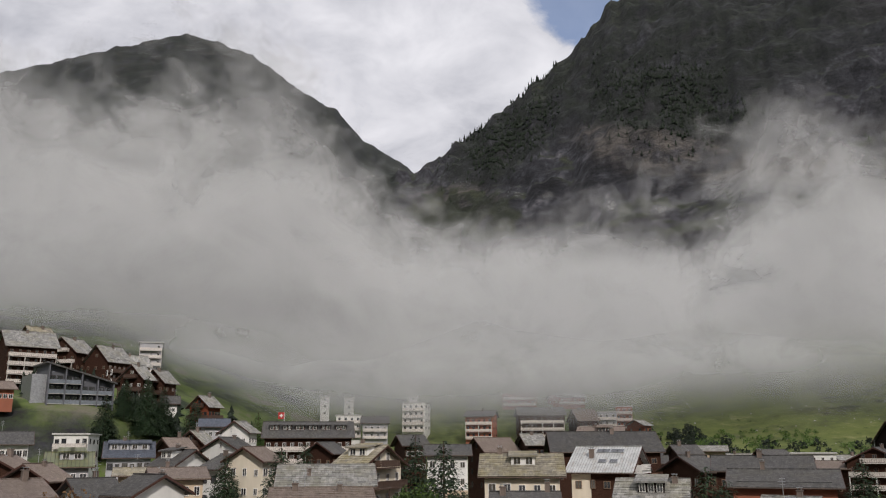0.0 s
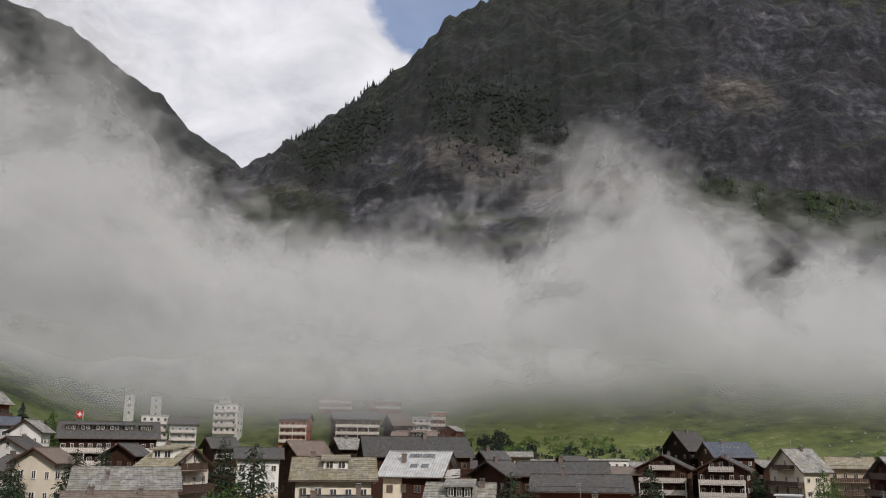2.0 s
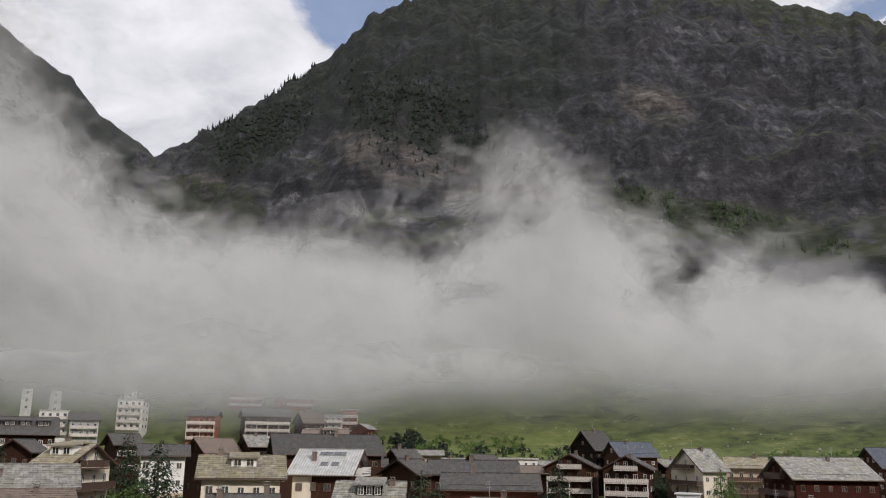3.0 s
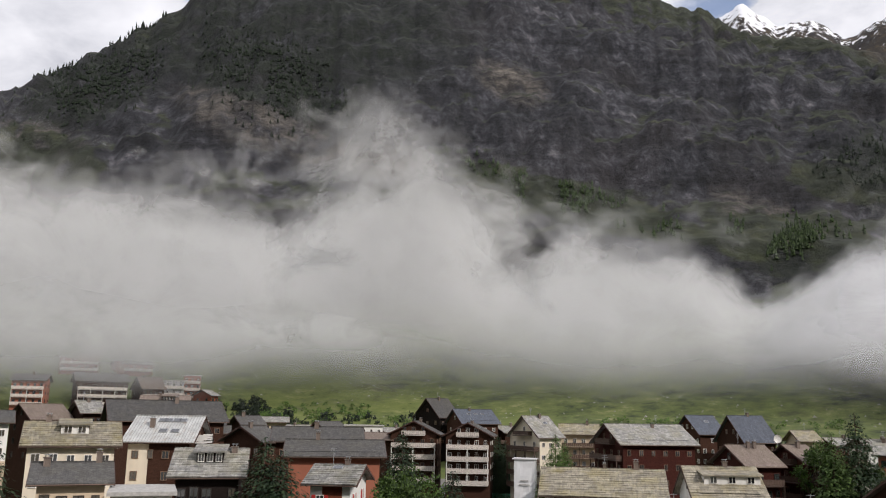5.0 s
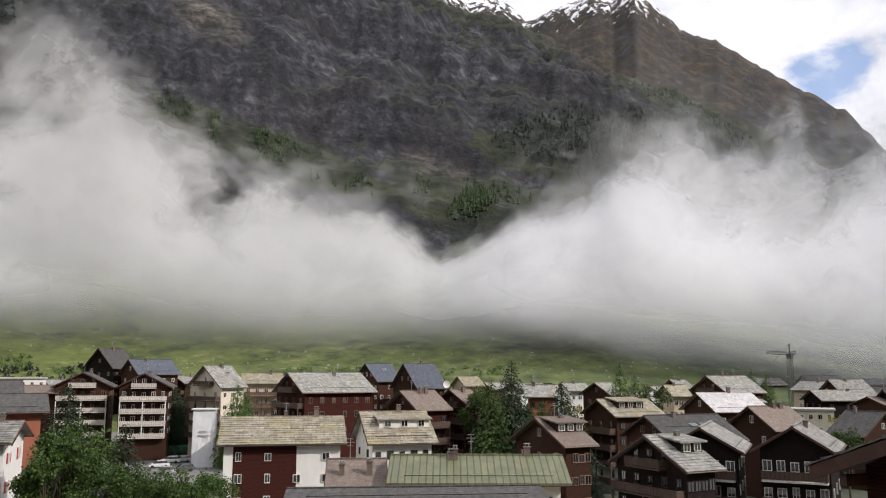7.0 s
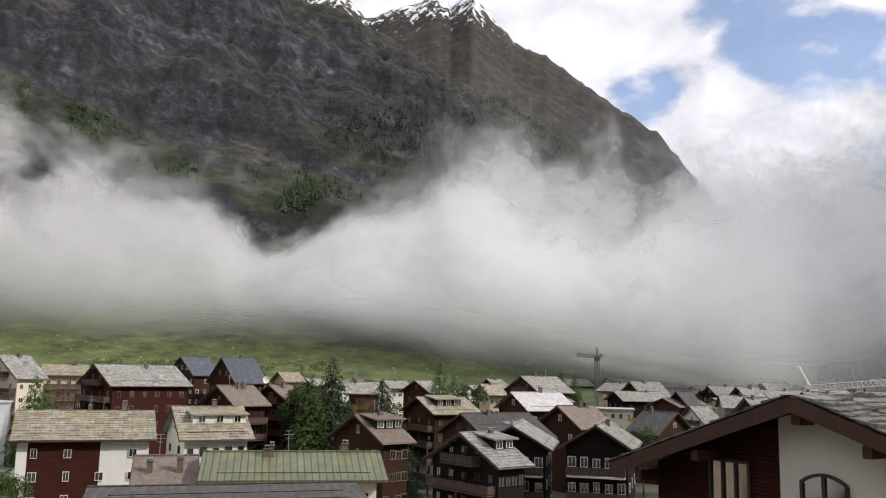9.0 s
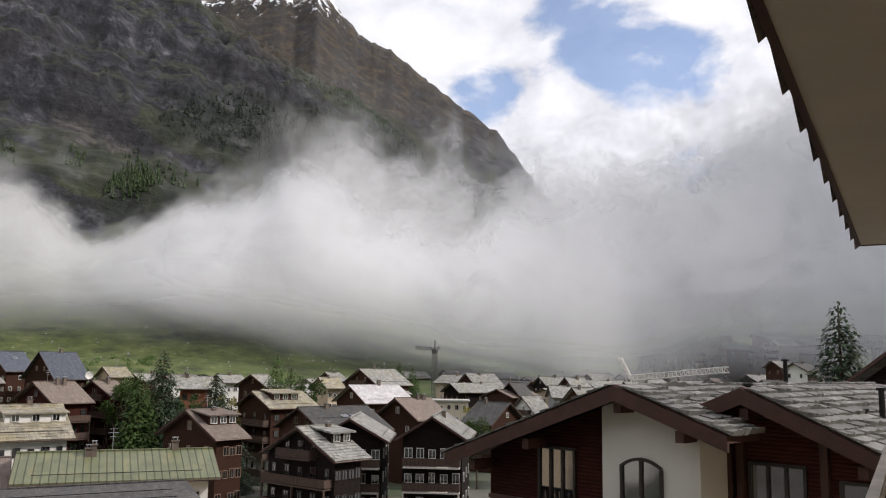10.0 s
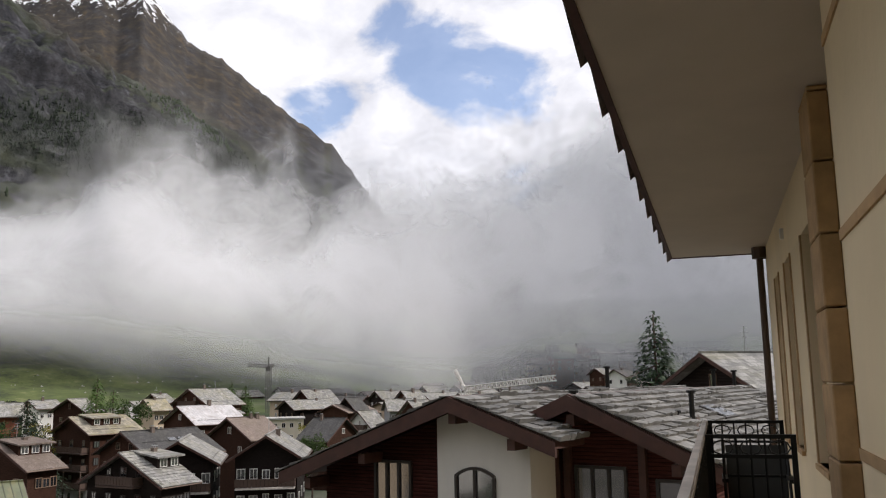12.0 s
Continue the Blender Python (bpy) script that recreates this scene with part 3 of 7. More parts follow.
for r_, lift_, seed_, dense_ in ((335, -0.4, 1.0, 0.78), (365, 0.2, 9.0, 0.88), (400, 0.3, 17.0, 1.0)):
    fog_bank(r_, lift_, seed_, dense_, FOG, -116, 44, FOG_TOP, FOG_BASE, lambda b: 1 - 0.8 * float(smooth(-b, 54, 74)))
# cloud that fills the valley's end, its sunlit brightness put into the albedo
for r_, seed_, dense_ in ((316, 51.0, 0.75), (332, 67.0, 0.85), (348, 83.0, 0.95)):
    fog_bank(r_, 0.0, seed_, dense_, CLOUD_LIT, -118, -51, tuple((b_, e_ - 1.2 * (b_ > -80)) for b_, e_ in FOG_TOP), tuple((b_, e_ + (1.3 if b_ > -84 else 0.8)) for b_, e_ in FOG_BASE), clear=9.0)
# shreds that drift up the faces
fog_bank(520, 0.0, 31.0, 0.36, WISP, -96, 30, tuple((b_, e_ + 4.5) for b_, e_ in FOG_TOP), tuple((b_, e_ * 0.5 + 6.0) for b_, e_ in FOG_TOP))
# a thin veil in front of the far apartment houses
fog_bank(316, 0.0, 43.0, 0.62, FOG, -34, 21, ((20, 9), (0, 9), (-20, 9), (-40, 8)), ((20, 5.0), (12, 4.2), (7, 2.2), (0, 1.6), (-14, 1.9), (-20, 3.0), (-40, 3.4)))

# ---- houses ----
WIN, PANE, SHUT = bmesh.new(), bmesh.new(), bmesh.new()
XS_, ZS_ = (-0.5, -0.42, -0.03, 0.03, 0.42, 0.5), (0, 0.08, 1.12, 1.2)
grid_ = {(i, k): WIN.verts.new((x, 0.03, z)) for i, x in enumerate(XS_) for k, z in enumerate(ZS_)}
for i in range(5):
    for k in range(3):
        if not (k == 1 and i in (1, 3)):
            WIN.faces.new((grid_[i, k], grid_[i + 1, k], grid_[i + 1, k + 1], grid_[i, k + 1]))
ext_ = bmesh.ops.extrude_face_region(WIN, geom=WIN.faces[:])
for v_ in ext_["geom"]:
    if isinstance(v_, bmesh.types.BMVert):
        v_.co.y = -0.10
bmesh.ops.recalc_face_normals(WIN, faces=WIN.faces)
box(PANE, -0.42, -0.045, 0.08, 0.42, 0.02, 1.12)
box(SHUT, -0.24, -0.06, 0, 0.24, 0.0, 1.2)
for k_ in range(7):
    box(SHUT, -0.20, -0.075, 0.1 + k_ * 0.15, 0.20, -0.06, 0.18 + k_ * 0.15)
UNIT = {}
for n_, b_ in (("window", WIN), ("pane", PANE), ("shutter", SHUT)):
    UNIT[n_] = bpy.data.meshes.new(n_)
    b_.to_mesh(UNIT[n_])
    b_.free()
MESHES = {}


def unit(name, material):
    key = (name, material.name)
    if key not in MESHES:
        MESHES[key] = UNIT[name].copy()
        MESHES[key].materials.append(material)
    return MESHES[key]


def window(parent, m, w=1.0, h=1.2, frame_mat=None, shutters=None):
    s = Matrix.Diagonal((w, 1, h / 1.2, 1))
    ob = piece("window", unit("window", frame_mat or FRAME), frame_mat or FRAME, parent, m=m @ s)
    piece("pane", unit("pane", GLASS), GLASS, ob)
    if shutters:
        for sx in (-0.78, 0.78):
            piece("shutter", unit("shutter", shutters), shutters, ob, "painted louvred shutter", m=Matrix.Translation((sx, 0, 0)))
    return ob


def balcony(parent, m, w, deep=1.3, board=None, post=None, storey=2.7, roofed=True, boards=True, slab=None):
    """A slab with a boarded rail and posts, on the -y side of m's origin."""
    bm = bmesh.new()
    box(bm, -w / 2, -deep, -0.16, w / 2, 0.05, 0)
    b = piece_of("balcony", bm, slab or board or BOARD_DARK, parent, m)
    bm = bmesh.new()
    if boards:
        k = max(3, int(w / 0.45))
        for i in range(k):
            a = -w / 2 + w * i / k
            box(bm, a + 0.02, -deep, 0.10, a + w / k - 0.02, -deep + 0.04, 0.90)
    else:
        for z in (0.25, 0.5, 0.72):
            box(bm, -w / 2, -deep, z, w / 2, -deep + 0.05, z + 0.09)
    box(bm, -w / 2, -deep - 0.03, 0.90, w / 2, -deep + 0.08, 0.98)
    for sx in (-1, 1):
        box(bm, sx * w / 2 - 0.04, -deep + 0.08, 0.10, sx * w / 2 + 0.04, 0, 0.95)
    part("railing", bm, board or BOARD_DARK, b)
    if roofed:
        n = max(2, int(w / 4) + 1)
        for i in range(n):
            bm = bmesh.new()
            a = -w / 2 + 0.08 + (w - 0.16) * i / (n - 1)
            box(bm, a - 0.09, -deep + 0.08, 0, a + 0.09, -deep + 0.26, storey - 0.16)
            part("post", bm, post or board or BOARD_DARK, b)
    return b


def piece_of(name, bm, material, parent, m):
    ob = part(name, bm, material, parent)
    ob.matrix_basis = m
    return ob


def courses(bm, L, run, rise, lift, rng, step=0.55, tile=0.8):
    """Stone slabs in lapped courses on one slope: from the eave at (0, 0) up to (run, rise)."""
    slope = math.hypot(run, rise)
    up, nrm = Vector((0, run / slope, rise / slope)), Vector((0, -rise / slope, run / slope))
    d = 0.0
    while d < slope - 0.1:
        h = step * rng.uniform(0.85, 1.2)
        x = -L / 2 - rng.uniform(0, tile)
        while x < L / 2:
            w = tile * rng.uniform(0.6, 1.6)
            a, b = max(x, -L / 2), min(x + w - 0.02, L / 2)
            x += w
            if b - a < 0.12:
                continue
            t0, t1, lo = rng.uniform(0.05, 0.10), 0.012, -rng.uniform(0, 0.09)
            e = min(d + h + 0.12, slope)
            vs = []
            for u, t in ((d + lo, t0), (e, t1)):
                for q in (a, b):
                    vs.append(bm.verts.new(Vector((q, 0, 0)) + up * u + nrm * (lift + t + rng.uniform(-.008, .008))))
            for q in (a, b):
                vs.append(bm.verts.new(Vector((q, 0, 0)) + up * (d + lo) + nrm * (lift - 0.01)))
            bm.faces.new((vs[0], vs[1], vs[3], vs[2]))
            bm.faces.new((vs[4], vs[5], vs[1], vs[0]))
            bm.faces.new((vs[4], vs[0], vs[2]))
            bm.faces.new((vs[1], vs[5], vs[3]))
        d += h


def dormer(parent, x, y, z, w, h, deep, wall, roof, n=2, shed=True):
    """A dormer that stands out of the front slope: its face at y, its sill at z."""
    bm = bmesh.new()
    box(bm, -w / 2, 0, -0.8, w / 2, deep, h)
    d = piece_of("dormer", bm, wall, parent, Matrix.Translation((x, y, z)))
    bm = bmesh.new()
    if shed:
        prism(bm, ((-0.45, h - 0.12), (-0.45, h + 0.06), (deep + 1.0, h + 0.62), (deep + 1.0, h + 0.44)), -w / 2 - 0.35, w / 2 + 0.35)
    else:
        for s in (-1, 1):
            a = [(s * (w / 2 + 0.4), -0.4, h - 0.25), (0, -0.4, h + w * 0.30), (0, deep + 1.2, h + w * 0.30), (s * (w / 2 + 0.4), deep + 1.2, h - 0.25)]
            v = [bm.verts.new(p) for p in a] + [bm.verts.new((p[0], p[1], p[2] + 0.16)) for p in a]
            for q in ((0, 1, 2, 3), (4, 7, 6, 5), (0, 4, 5, 1), (1, 5, 6, 2), (2, 6, 7, 3), (3, 7, 4, 0)):
                bm.faces.new([v[i] for i in q])
        bmesh.ops.recalc_face_normals(bm, faces=bm.faces)
    part("dormer_roof", bm, roof, d)
    for i in range(n):
        window(d, Matrix.Translation((-w / 2 + w * (i + 0.5) / n, -0.012, h * 0.16)), min(0.95, w / n * 0.72), h * 0.68)
    return d


def chimney(parent, x, y, z, h=1.3, w=0.7, material=None):
    bm = bmesh.new()
    box(bm, -w / 2, -w / 2, -1.2, w / 2, w / 2, h)
    box(bm, -w / 2 - 0.07, -w / 2 - 0.07, h, w / 2 + 0.07, w / 2 + 0.07, h + 0.1)
    c = piece_of("chimney", bm, material or SLATE_BROWN, parent, Matrix.Translation((x, y, z)))
    bm = bmesh.new()
    for sx in (-1, 1):
        rod(bm, (sx * w * 0.28, 0, h + 0.1), (sx * w * 0.28, 0, h + 0.3), 0.05)
    box(bm, -w / 2, -w / 2, h + 0.3, w / 2, w / 2, h + 0.35)
    part("chimney_cap", bm, STEEL, c)


HOUSES = 0


def house(b, r, turn, L, W, eave, ridge, wall, roof, label, lower=None, front=0, gable=0, rows=3, over=0.8, balc="", slabs=False,
          shut=None, dorm=(), chim=(), sky=(), vents=0, board=None, post=None, gabled=None, category="house", storey=2.7, flat=False, panel=(), slab=None):
    """A house at a bearing and range; the ridge lies across the view, turned by turn; eave and ridge are heights over the valley floor.
    front: windows a storey on the long side; gable: on the end wall; balc: f and g for balconies on them."""
    global HOUSES
    HOUSES += 1
    rng = random.Random(HOUSES * 7 + 1)
    at = toward(b, r)
    base = ground_z(at.x, at.y)
    base = min(base, eave - 3.0)
    root = new("house")
    root.matrix_basis = pose(at.x, at.y, base, 0, 0, b + turn)
    tagged(root, label, category, "village houses")
    e, g = eave - base, ridge - base
    h = W / 2
    bm = bmesh.new()
    k = (g - e) / (h + over)
    if flat:
        box(bm, -L / 2, -h, -2, L / 2, h, e)
    else:
        prism(bm, ((-h, -2), (h, -2), (h, e + k * over - 0.05), (0, g - 0.05), (-h, e + k * over - 0.05)), -L / 2, L / 2)
    part("wall", bm, wall, root)
    if lower:
        bm = bmesh.new()
        top = e - storey * (rows - 1) - 0.25 if rows > 1 else e * 0.45
        box(bm, -L / 2 - 0.05, -h - 0.05, -2, L / 2 + 0.05, h + 0.05, max(0.6, top))
        part("plinth", bm, lower, root, "lower storey in another finish")
    bm = bmesh.new()
    Lo = L / 2 + over
    if flat:
        box(bm, -Lo + 0.4, -h - 0.4, e, Lo - 0.4, h + 0.4, e + 0.35)
    else:
        t = 0.2
        for s in (-1, 1):
            prism(bm, [(s * (h + over), e), (0, g), (0, g + t), (s * (h + over), e + t)][::s], -Lo, Lo)
        bmesh.ops.recalc_face_normals(bm, faces=bm.faces)
    rf = part("roof", bm, roof, root)
    if not flat:
        for sx in (-1, 1):
            bm = bmesh.new()
            for s in (-1, 1):
                pts = [(s * (h + over + 0.03), e - 0.12), (0, g - 0.1), (0, g + 0.16), (s * (h + over + 0.03), e + 0.14)]
                prism(bm, pts[::s], sx * (Lo + 0.02) - 0.04, sx * (Lo + 0.02) + 0.04)
            bmesh.ops.remove_doubles(bm, verts=bm.verts[:], dist=0.001)
            bmesh.ops.recalc_face_normals(bm, faces=bm.faces)
            part("bargeboard", bm, BARGE, rf)
        for s in (-1, 1):
            bm = bmesh.new()
            rod(bm, (-Lo, s * (h + over + 0.06), e + 0.02), (Lo, s * (h + over + 0.06), e + 0.02), 0.08)
            part("gutter", bm, COPPER, rf)
        bm = bmesh.new()
        box(bm, -Lo, -0.16, g + 0.16, Lo, 0.16, g + 0.28)
        part("ridge_cap", bm, roof, rf)
    if slabs:
        bm = bmesh.new()
        courses(bm, 2 * Lo, h + over, g - e, 0.2, rng)
        for v in bm.verts:
            v.co += Vector((0, -h - over, e))
        ob = part("slate_covering", bm, roof, rf)
        ob["kind"] = "stuff"
    for xa, xb, mat in panel:
        bm = bmesh.new()
        box(bm, xa * L, -h - 0.035, -2, xb * L, -h + 0.05, e - 0.1)
        part("wall_panel", bm, mat, root, "front wall section in another finish")
    # windows and balconies
    timbered = wall in (BROWN, BLACK, MAROON, REDWOOD)
    fr = rng.choice((FRAME_WOOD, FRAME_WOOD, FRAME_DARK, FRAME)) if timbered else rng.choice((FRAME, FRAME, FRAME_DARK))
    side = 1 if turn > 0 else -1                      # which end wall shows
    levels = [e - storey * (i + 1) + 0.75 for i in range(rows)]
    ends = Matrix.Rotation(-side * math.pi / 2, 4, "Z")
    G = Matrix.Translation((-side * L / 2, 0, 0)) @ ends
    if front:
        for i, z in enumerate(levels):
            if z < 0.5:
                continue
            for c in range(front):
                if rng.random() < 0.06 and rows > 1:
                    continue
                x = -L / 2 + L * (c + 0.5) / front
                window(root, Matrix.Translation((x, -h - (0.047 if panel else 0.012), z)), rng.choice((0.7, 0.85, 0.95)), rng.choice((1.0, 1.15)), fr, shut)
            if "f" in balc:
                balcony(root, Matrix.Translation((0, -h, z - 0.85)), L * 0.96, 1.3, board, post, storey, i > 0, board is not WHITE, slab)
    if gable:
        for i, z in enumerate([e + k * over + (g - e) * 0.25 - 0.3] * (g - e > 2.6) + levels):
            if z < 0.5:
                continue
            n = max(1, gable - 2) if i == 0 and g - e > 2.6 else gable
            for c in range(n):
                x = (-W / 2 + W * (c + 0.5) / gable) if n == gable else (c - (n - 1) / 2) * W / gable
                window(root, G @ Matrix.Translation((x, -0.012, z)), rng.choice((0.7, 0.85, 0.95)), rng.choice((1.0, 1.15)), fr, shut)
            if "g" in balc:
                balcony(root, G @ Matrix.Translation((0, 0, z - 0.85)), W * (0.94 if n == gable else 0.5), 1.3, board, post, storey, i > 1, board is not WHITE, slab)
    for x, w, n in dorm:
        y = -h * 0.55
        dormer(root, x * L, y - 0.4, e + (g - e) * (h + over + y) / (h + over) - 0.05, w, 1.25, h * 0.5, WHITE if wall in (WHITE, CREAM) else wall, roof, n)
    for x, y in chim:
        chimney(root, x * L, y * W, g - abs(y) * W * k, rng.uniform(0.7, 1.2), rng.uniform(0.4, 0.62))
    for x, y in sky:
        bm = bmesh.new()
        zc = g - abs(y) * W * k + 0.34
        for a, bq, m_i, lift in ((0.55, 0.45, 0, 0.0), (0.47, 0.38, 1, 0.02)):
            box(bm, -a, -bq, lift - 0.12, a, bq, lift, m_i)
        ob = part("skylight", bm, [STEEL, GLASS], rf)
        ob.matrix_basis = Matrix.Translation((x * L, y * W, zc)) @ Matrix.Rotation(math.atan(k), 4, "X")
    if not flat and L > 8:
        for q in (0.18, 0.5)[: int(rng.random() * 2.2)]:
            bm = bmesh.new()
            y = -(h + over) * (1 - q)
            zz = e + (g - e) * q + 0.36
            rod(bm, (-L * 0.46, y, zz), (L * 0.46, y, zz), 0.03, 5)
            part("snow_guard", bm, IRON, rf)
    if not flat and not chim and rng.random() < 0.45:
        chimney(root, rng.uniform(-0.3, 0.3) * L, -0.06 * W, g - 0.06 * W * k, rng.uniform(0.7, 1.2), rng.uniform(0.45, 0.7))
    if not flat and rng.random() < 0.35:
        bm = bmesh.new()
        x, z0 = rng.uniform(-0.35, 0.35) * L, g + 0.1
        rod(bm, (x, 0.1, z0), (x, 0.1, z0 + 1.9), 0.035, 5)
        for zz, w in ((1.8, 0.6), (1.5, 0.8), (1.2, 0.5)):
            rod(bm, (x - w / 2, 0.1, z0 + zz), (x + w / 2, 0.1, z0 + zz), 0.02, 4)
        part("aerial", bm, STEEL, rf)
    vents = vents or (0 if flat else rng.choice((1, 2, 3)))
    for i in range(vents):
        bm = bmesh.new()
        x, y = rng.uniform(-0.4, 0.4) * L, -rng.uniform(0.02, 0.3) * W
        z = g - abs(y) * W * k
        rod(bm, (x, y, z), (x, y, z + rng.uniform(0.7, 1.1)), 0.09, 8, 0.16)
        part("vent_pipe", bm, STEEL, rf)
    return root


# bearing, range, turn, length, width, eave and ridge heights
def dark_hotel():
    """A long block under a single slanting roof, its front a grid of glazed balconies between fins."""
    b, r = 19.9, 230
    at = toward(b, r)
    base = ground_z(at.x, at.y) - 1.0
    root = new("hotel")
    root.matrix_basis = pose(at.x, at.y, base, 0, 0, b + 14)
    tagged(root, "dark grey modern hotel with a grid of glazed balconies", "hotel", "village houses")
    w, deep, hi, lo = 15.5, 13.0, top_of(5.1, r) - base, top_of(4.0, r) - base
    bm = bmesh.new()
    prism_y(bm, ((-w / 2, -1), (w / 2, -1), (w / 2, lo), (-w / 2, hi)), 0, deep)
    part("wall", bm, SLATEGREY, root)
    bm = bmesh.new()
    prism_y(bm, ((-w / 2 - 0.8, hi + 0.06), (w / 2 + 0.8, lo - 0.07), (w / 2 + 0.8, lo + 0.33), (-w / 2 - 0.8, hi + 0.46)), -1.9, deep + 0.6)
    part("roof", bm, SLATE_DARK, root)
    bays, z, k = 4, 0.6, 0
    while z + 2.0 < hi - 0.4:
        room = w if z + 2.2 < lo else w * max(0.3, (hi - z - 2.2) / (hi - lo))
        n = max(1, int(bays * room / w + 0.3))
        for c in range(n):
            x = -w / 2 + (c + 0.5) * w / bays
            bm = bmesh.new()
            box(bm, x - w / bays / 2 + 0.15, -1.5, z - 0.12, x + w / bays / 2 - 0.15, 0.0, z)
            bal = part("balcony", bm, CONCRETE, root)
            bm = bmesh.new()
            box(bm, x - w / bays / 2 + 0.2, -1.5, z, x + w / bays / 2 - 0.2, -1.44, z + 0.95)
            part("glass_rail", bm, PANEL_GREY, bal)
            for q in (-0.85, 0.85):
                window(root, Matrix.Translation((x + q, -0.012, z + 0.05)), 1.4, 1.95, FRAME_DARK)
        z += 2.45
    for c in range(bays + 1):
        x = -w / 2 + c * w / bays
        top = hi + (lo - hi) * c / bays
        bm = bmesh.new()
        box(bm, x - 0.14, -1.7, -1, x + 0.14, -0.001, top - 0.1)
        part("fin", bm, SLATEGREY, root)
    for i in range(4):
        for q in range(2):
            window(root, Matrix.Translation((w / 2, 1.8 + q * 4.0, 1.0 + i * 2.45)) @ Matrix.Rotation(math.pi / 2, 4, "Z"), 1.1, 1.5)
    bm = bmesh.new()
    box(bm, -w / 2 - 3.4, 0.5, -1, -w / 2 - 0.05, deep - 1, hi - 2.6)
    part("stair_tower", bm, STEEL, root, "pale metal-clad stair tower")


def prism_y(bm, outline, a, b):
    """An outline of (x, z) drawn out along y from a to b."""
    p, q = [bm.verts.new((x, a, z)) for x, z in outline], [bm.verts.new((x, b, z)) for x, z in outline]
    n = len(outline)
    bm.faces.new(p)
    bm.faces.new(q[::-1])
    for i in range(n):
        bm.faces.new((p[(i + 1) % n], p[i], q[i], q[(i + 1) % n]))


def top_of(el, r):
    return EYE + r * math.tan(radians(el))


PANEL_GREY = plain("grey_glass_rail", (0.16, 0.18, 0.20), 0.3)
dark_hotel()
house(23.1, 262, 12, 12.5, 14.0, top_of(5.9, 262), top_of(7.0, 262), BROWN, SLATE, "brown timber hotel with white balconies on the hill", storey=2.4, front=6, rows=6, balc="f", board=BOARD, category="hotel")
house(20.6, 285, 48, 8.0, 11.0, top_of(5.7, 285), top_of(6.7, 285), BROWN, SLATE, "brown gabled hotel wing with a pale slate roof", front=4, gable=4, rows=4, balc="g", board=BOARD, category="hotel")
house(18.4, 280, 42, 9.0, 10.0, top_of(5.2, 280), top_of(6.3, 280), BROWN, SLATE, "brown timber chalet with a long pale roof", front=5, gable=3, rows=4, balc="f")
house(16.9, 300, 20, 8.0, 9.0, top_of(5.0, 300), top_of(5.8, 300), TAN, SLATE, "tan chalet with timber balconies on the hill", front=4, gable=3, rows=4, balc="f", board=BOARD)
house(15.9, 330, 0, 8.0, 10.0, top_of(6.55, 330), top_of(6.9, 330), GREY, CONCRETE, "pale stepped apartment house high on the hill", flat=True, front=3, rows=5, balc="f", board=BOARD)
house(15.2, 255, 50, 5.0, 7.5, top_of(4.0, 255), top_of(4.9, 255), BROWN, SLATE, "dark timber chalet with a slate roof", front=2, gable=3, balc="g")
house(16.6, 250, 52, 4.5, 7.5, top_of(4.2, 250), top_of(5.2, 250), BROWN, SLATE, "dark timber chalet with a slate roof", front=2, gable=3, balc="g")
house(22.6, 290, 30, 7.0, 9.0, top_of(6.3, 290), top_of(7.3, 290), BROWN, SLATE_WARM, "brown chalet peeping over a hotel roof", front=3, gable=3, balc="g")
house(24.42, 225, 10, 4.6, 12.0, 33.4, 35.6, BRICKRED, SLATE_BROWN, "reddish house on the hillside", front=4, rows=2)
house(12.30, 235, 48, 4.4, 6.5, 30.4, 33.6, REDWOOD, SLATE, "red timber house with white window frames", front=4, gable=3, rows=4, balc="fg")
house(14.47, 245, 0, 3.6, 8.0, 31.7, 34.0, WHITE, SLATE_DARK, "small white house among dark trees", front=2, rows=3)
house(11.66, 205, 0, 5.6, 9.0, 24.7, 26.6, GREY, TIN_BLUE, "house with blue boarding and a blue-grey roof", front=4, rows=3)
house(10.05, 192, 60, 3.6, 6.5, 23.1, 25.7, WHITE, SLATE, "white house with a gabled slate roof and balcony", front=3, gable=3, balc="g")
house(5.60, 206.3, 0, 19.7, 14.6, 22.2, 26.0, BROWN, SLATE_DARK, "long hotel with a dark mansard roof and white dormers", front=11, rows=3, balc="f", board=BOARD, dorm=((-0.4, 2, 2), (-0.25, 2, 2), (-0.1, 2, 2), (0.05, 2, 2), (0.2, 2, 2), (0.38, 2.4, 2)), category="hotel")
house(19.77, 205, -12, 6.9, 12.0, 23.0, 24.0, WHITE, CONCRETE, "white apartment block with rows of balconies", flat=True, front=5, gable=3, rows=4, balc="f", board=BOARD)
house(23.51, 168, 0, 6.1, 11.0, 20.7, 22.9, WHITE, SLATE_DARK, "white house with rows of windows and a dark roof", front=7, rows=4)
house(16.71, 165, 0, 7.2, 10.0, 18.4, 21.1, GREY, TIN_BLUE, "house with a blue-grey mansard roof and arched dormers", front=6, rows=2, dorm=((-0.35, 1.6, 1), (-0.12, 1.6, 1), (0.12, 1.6, 1), (0.35, 1.6, 1)))
house(20.10, 140, 0, 5.3, 9.0, 17.4, 19.4, GREY, TIN_GREEN, "house with a green metal roof", front=4, rows=2, dorm=((-0.1, 1.6, 1), (0.2, 1.6, 1)))
house(23.70, 128, 55, 3.6, 6.5, 17.2, 19.1, BROWN, SLATE_BROWN, "brown gabled chalet with a stone roof", gable=2, front=2)
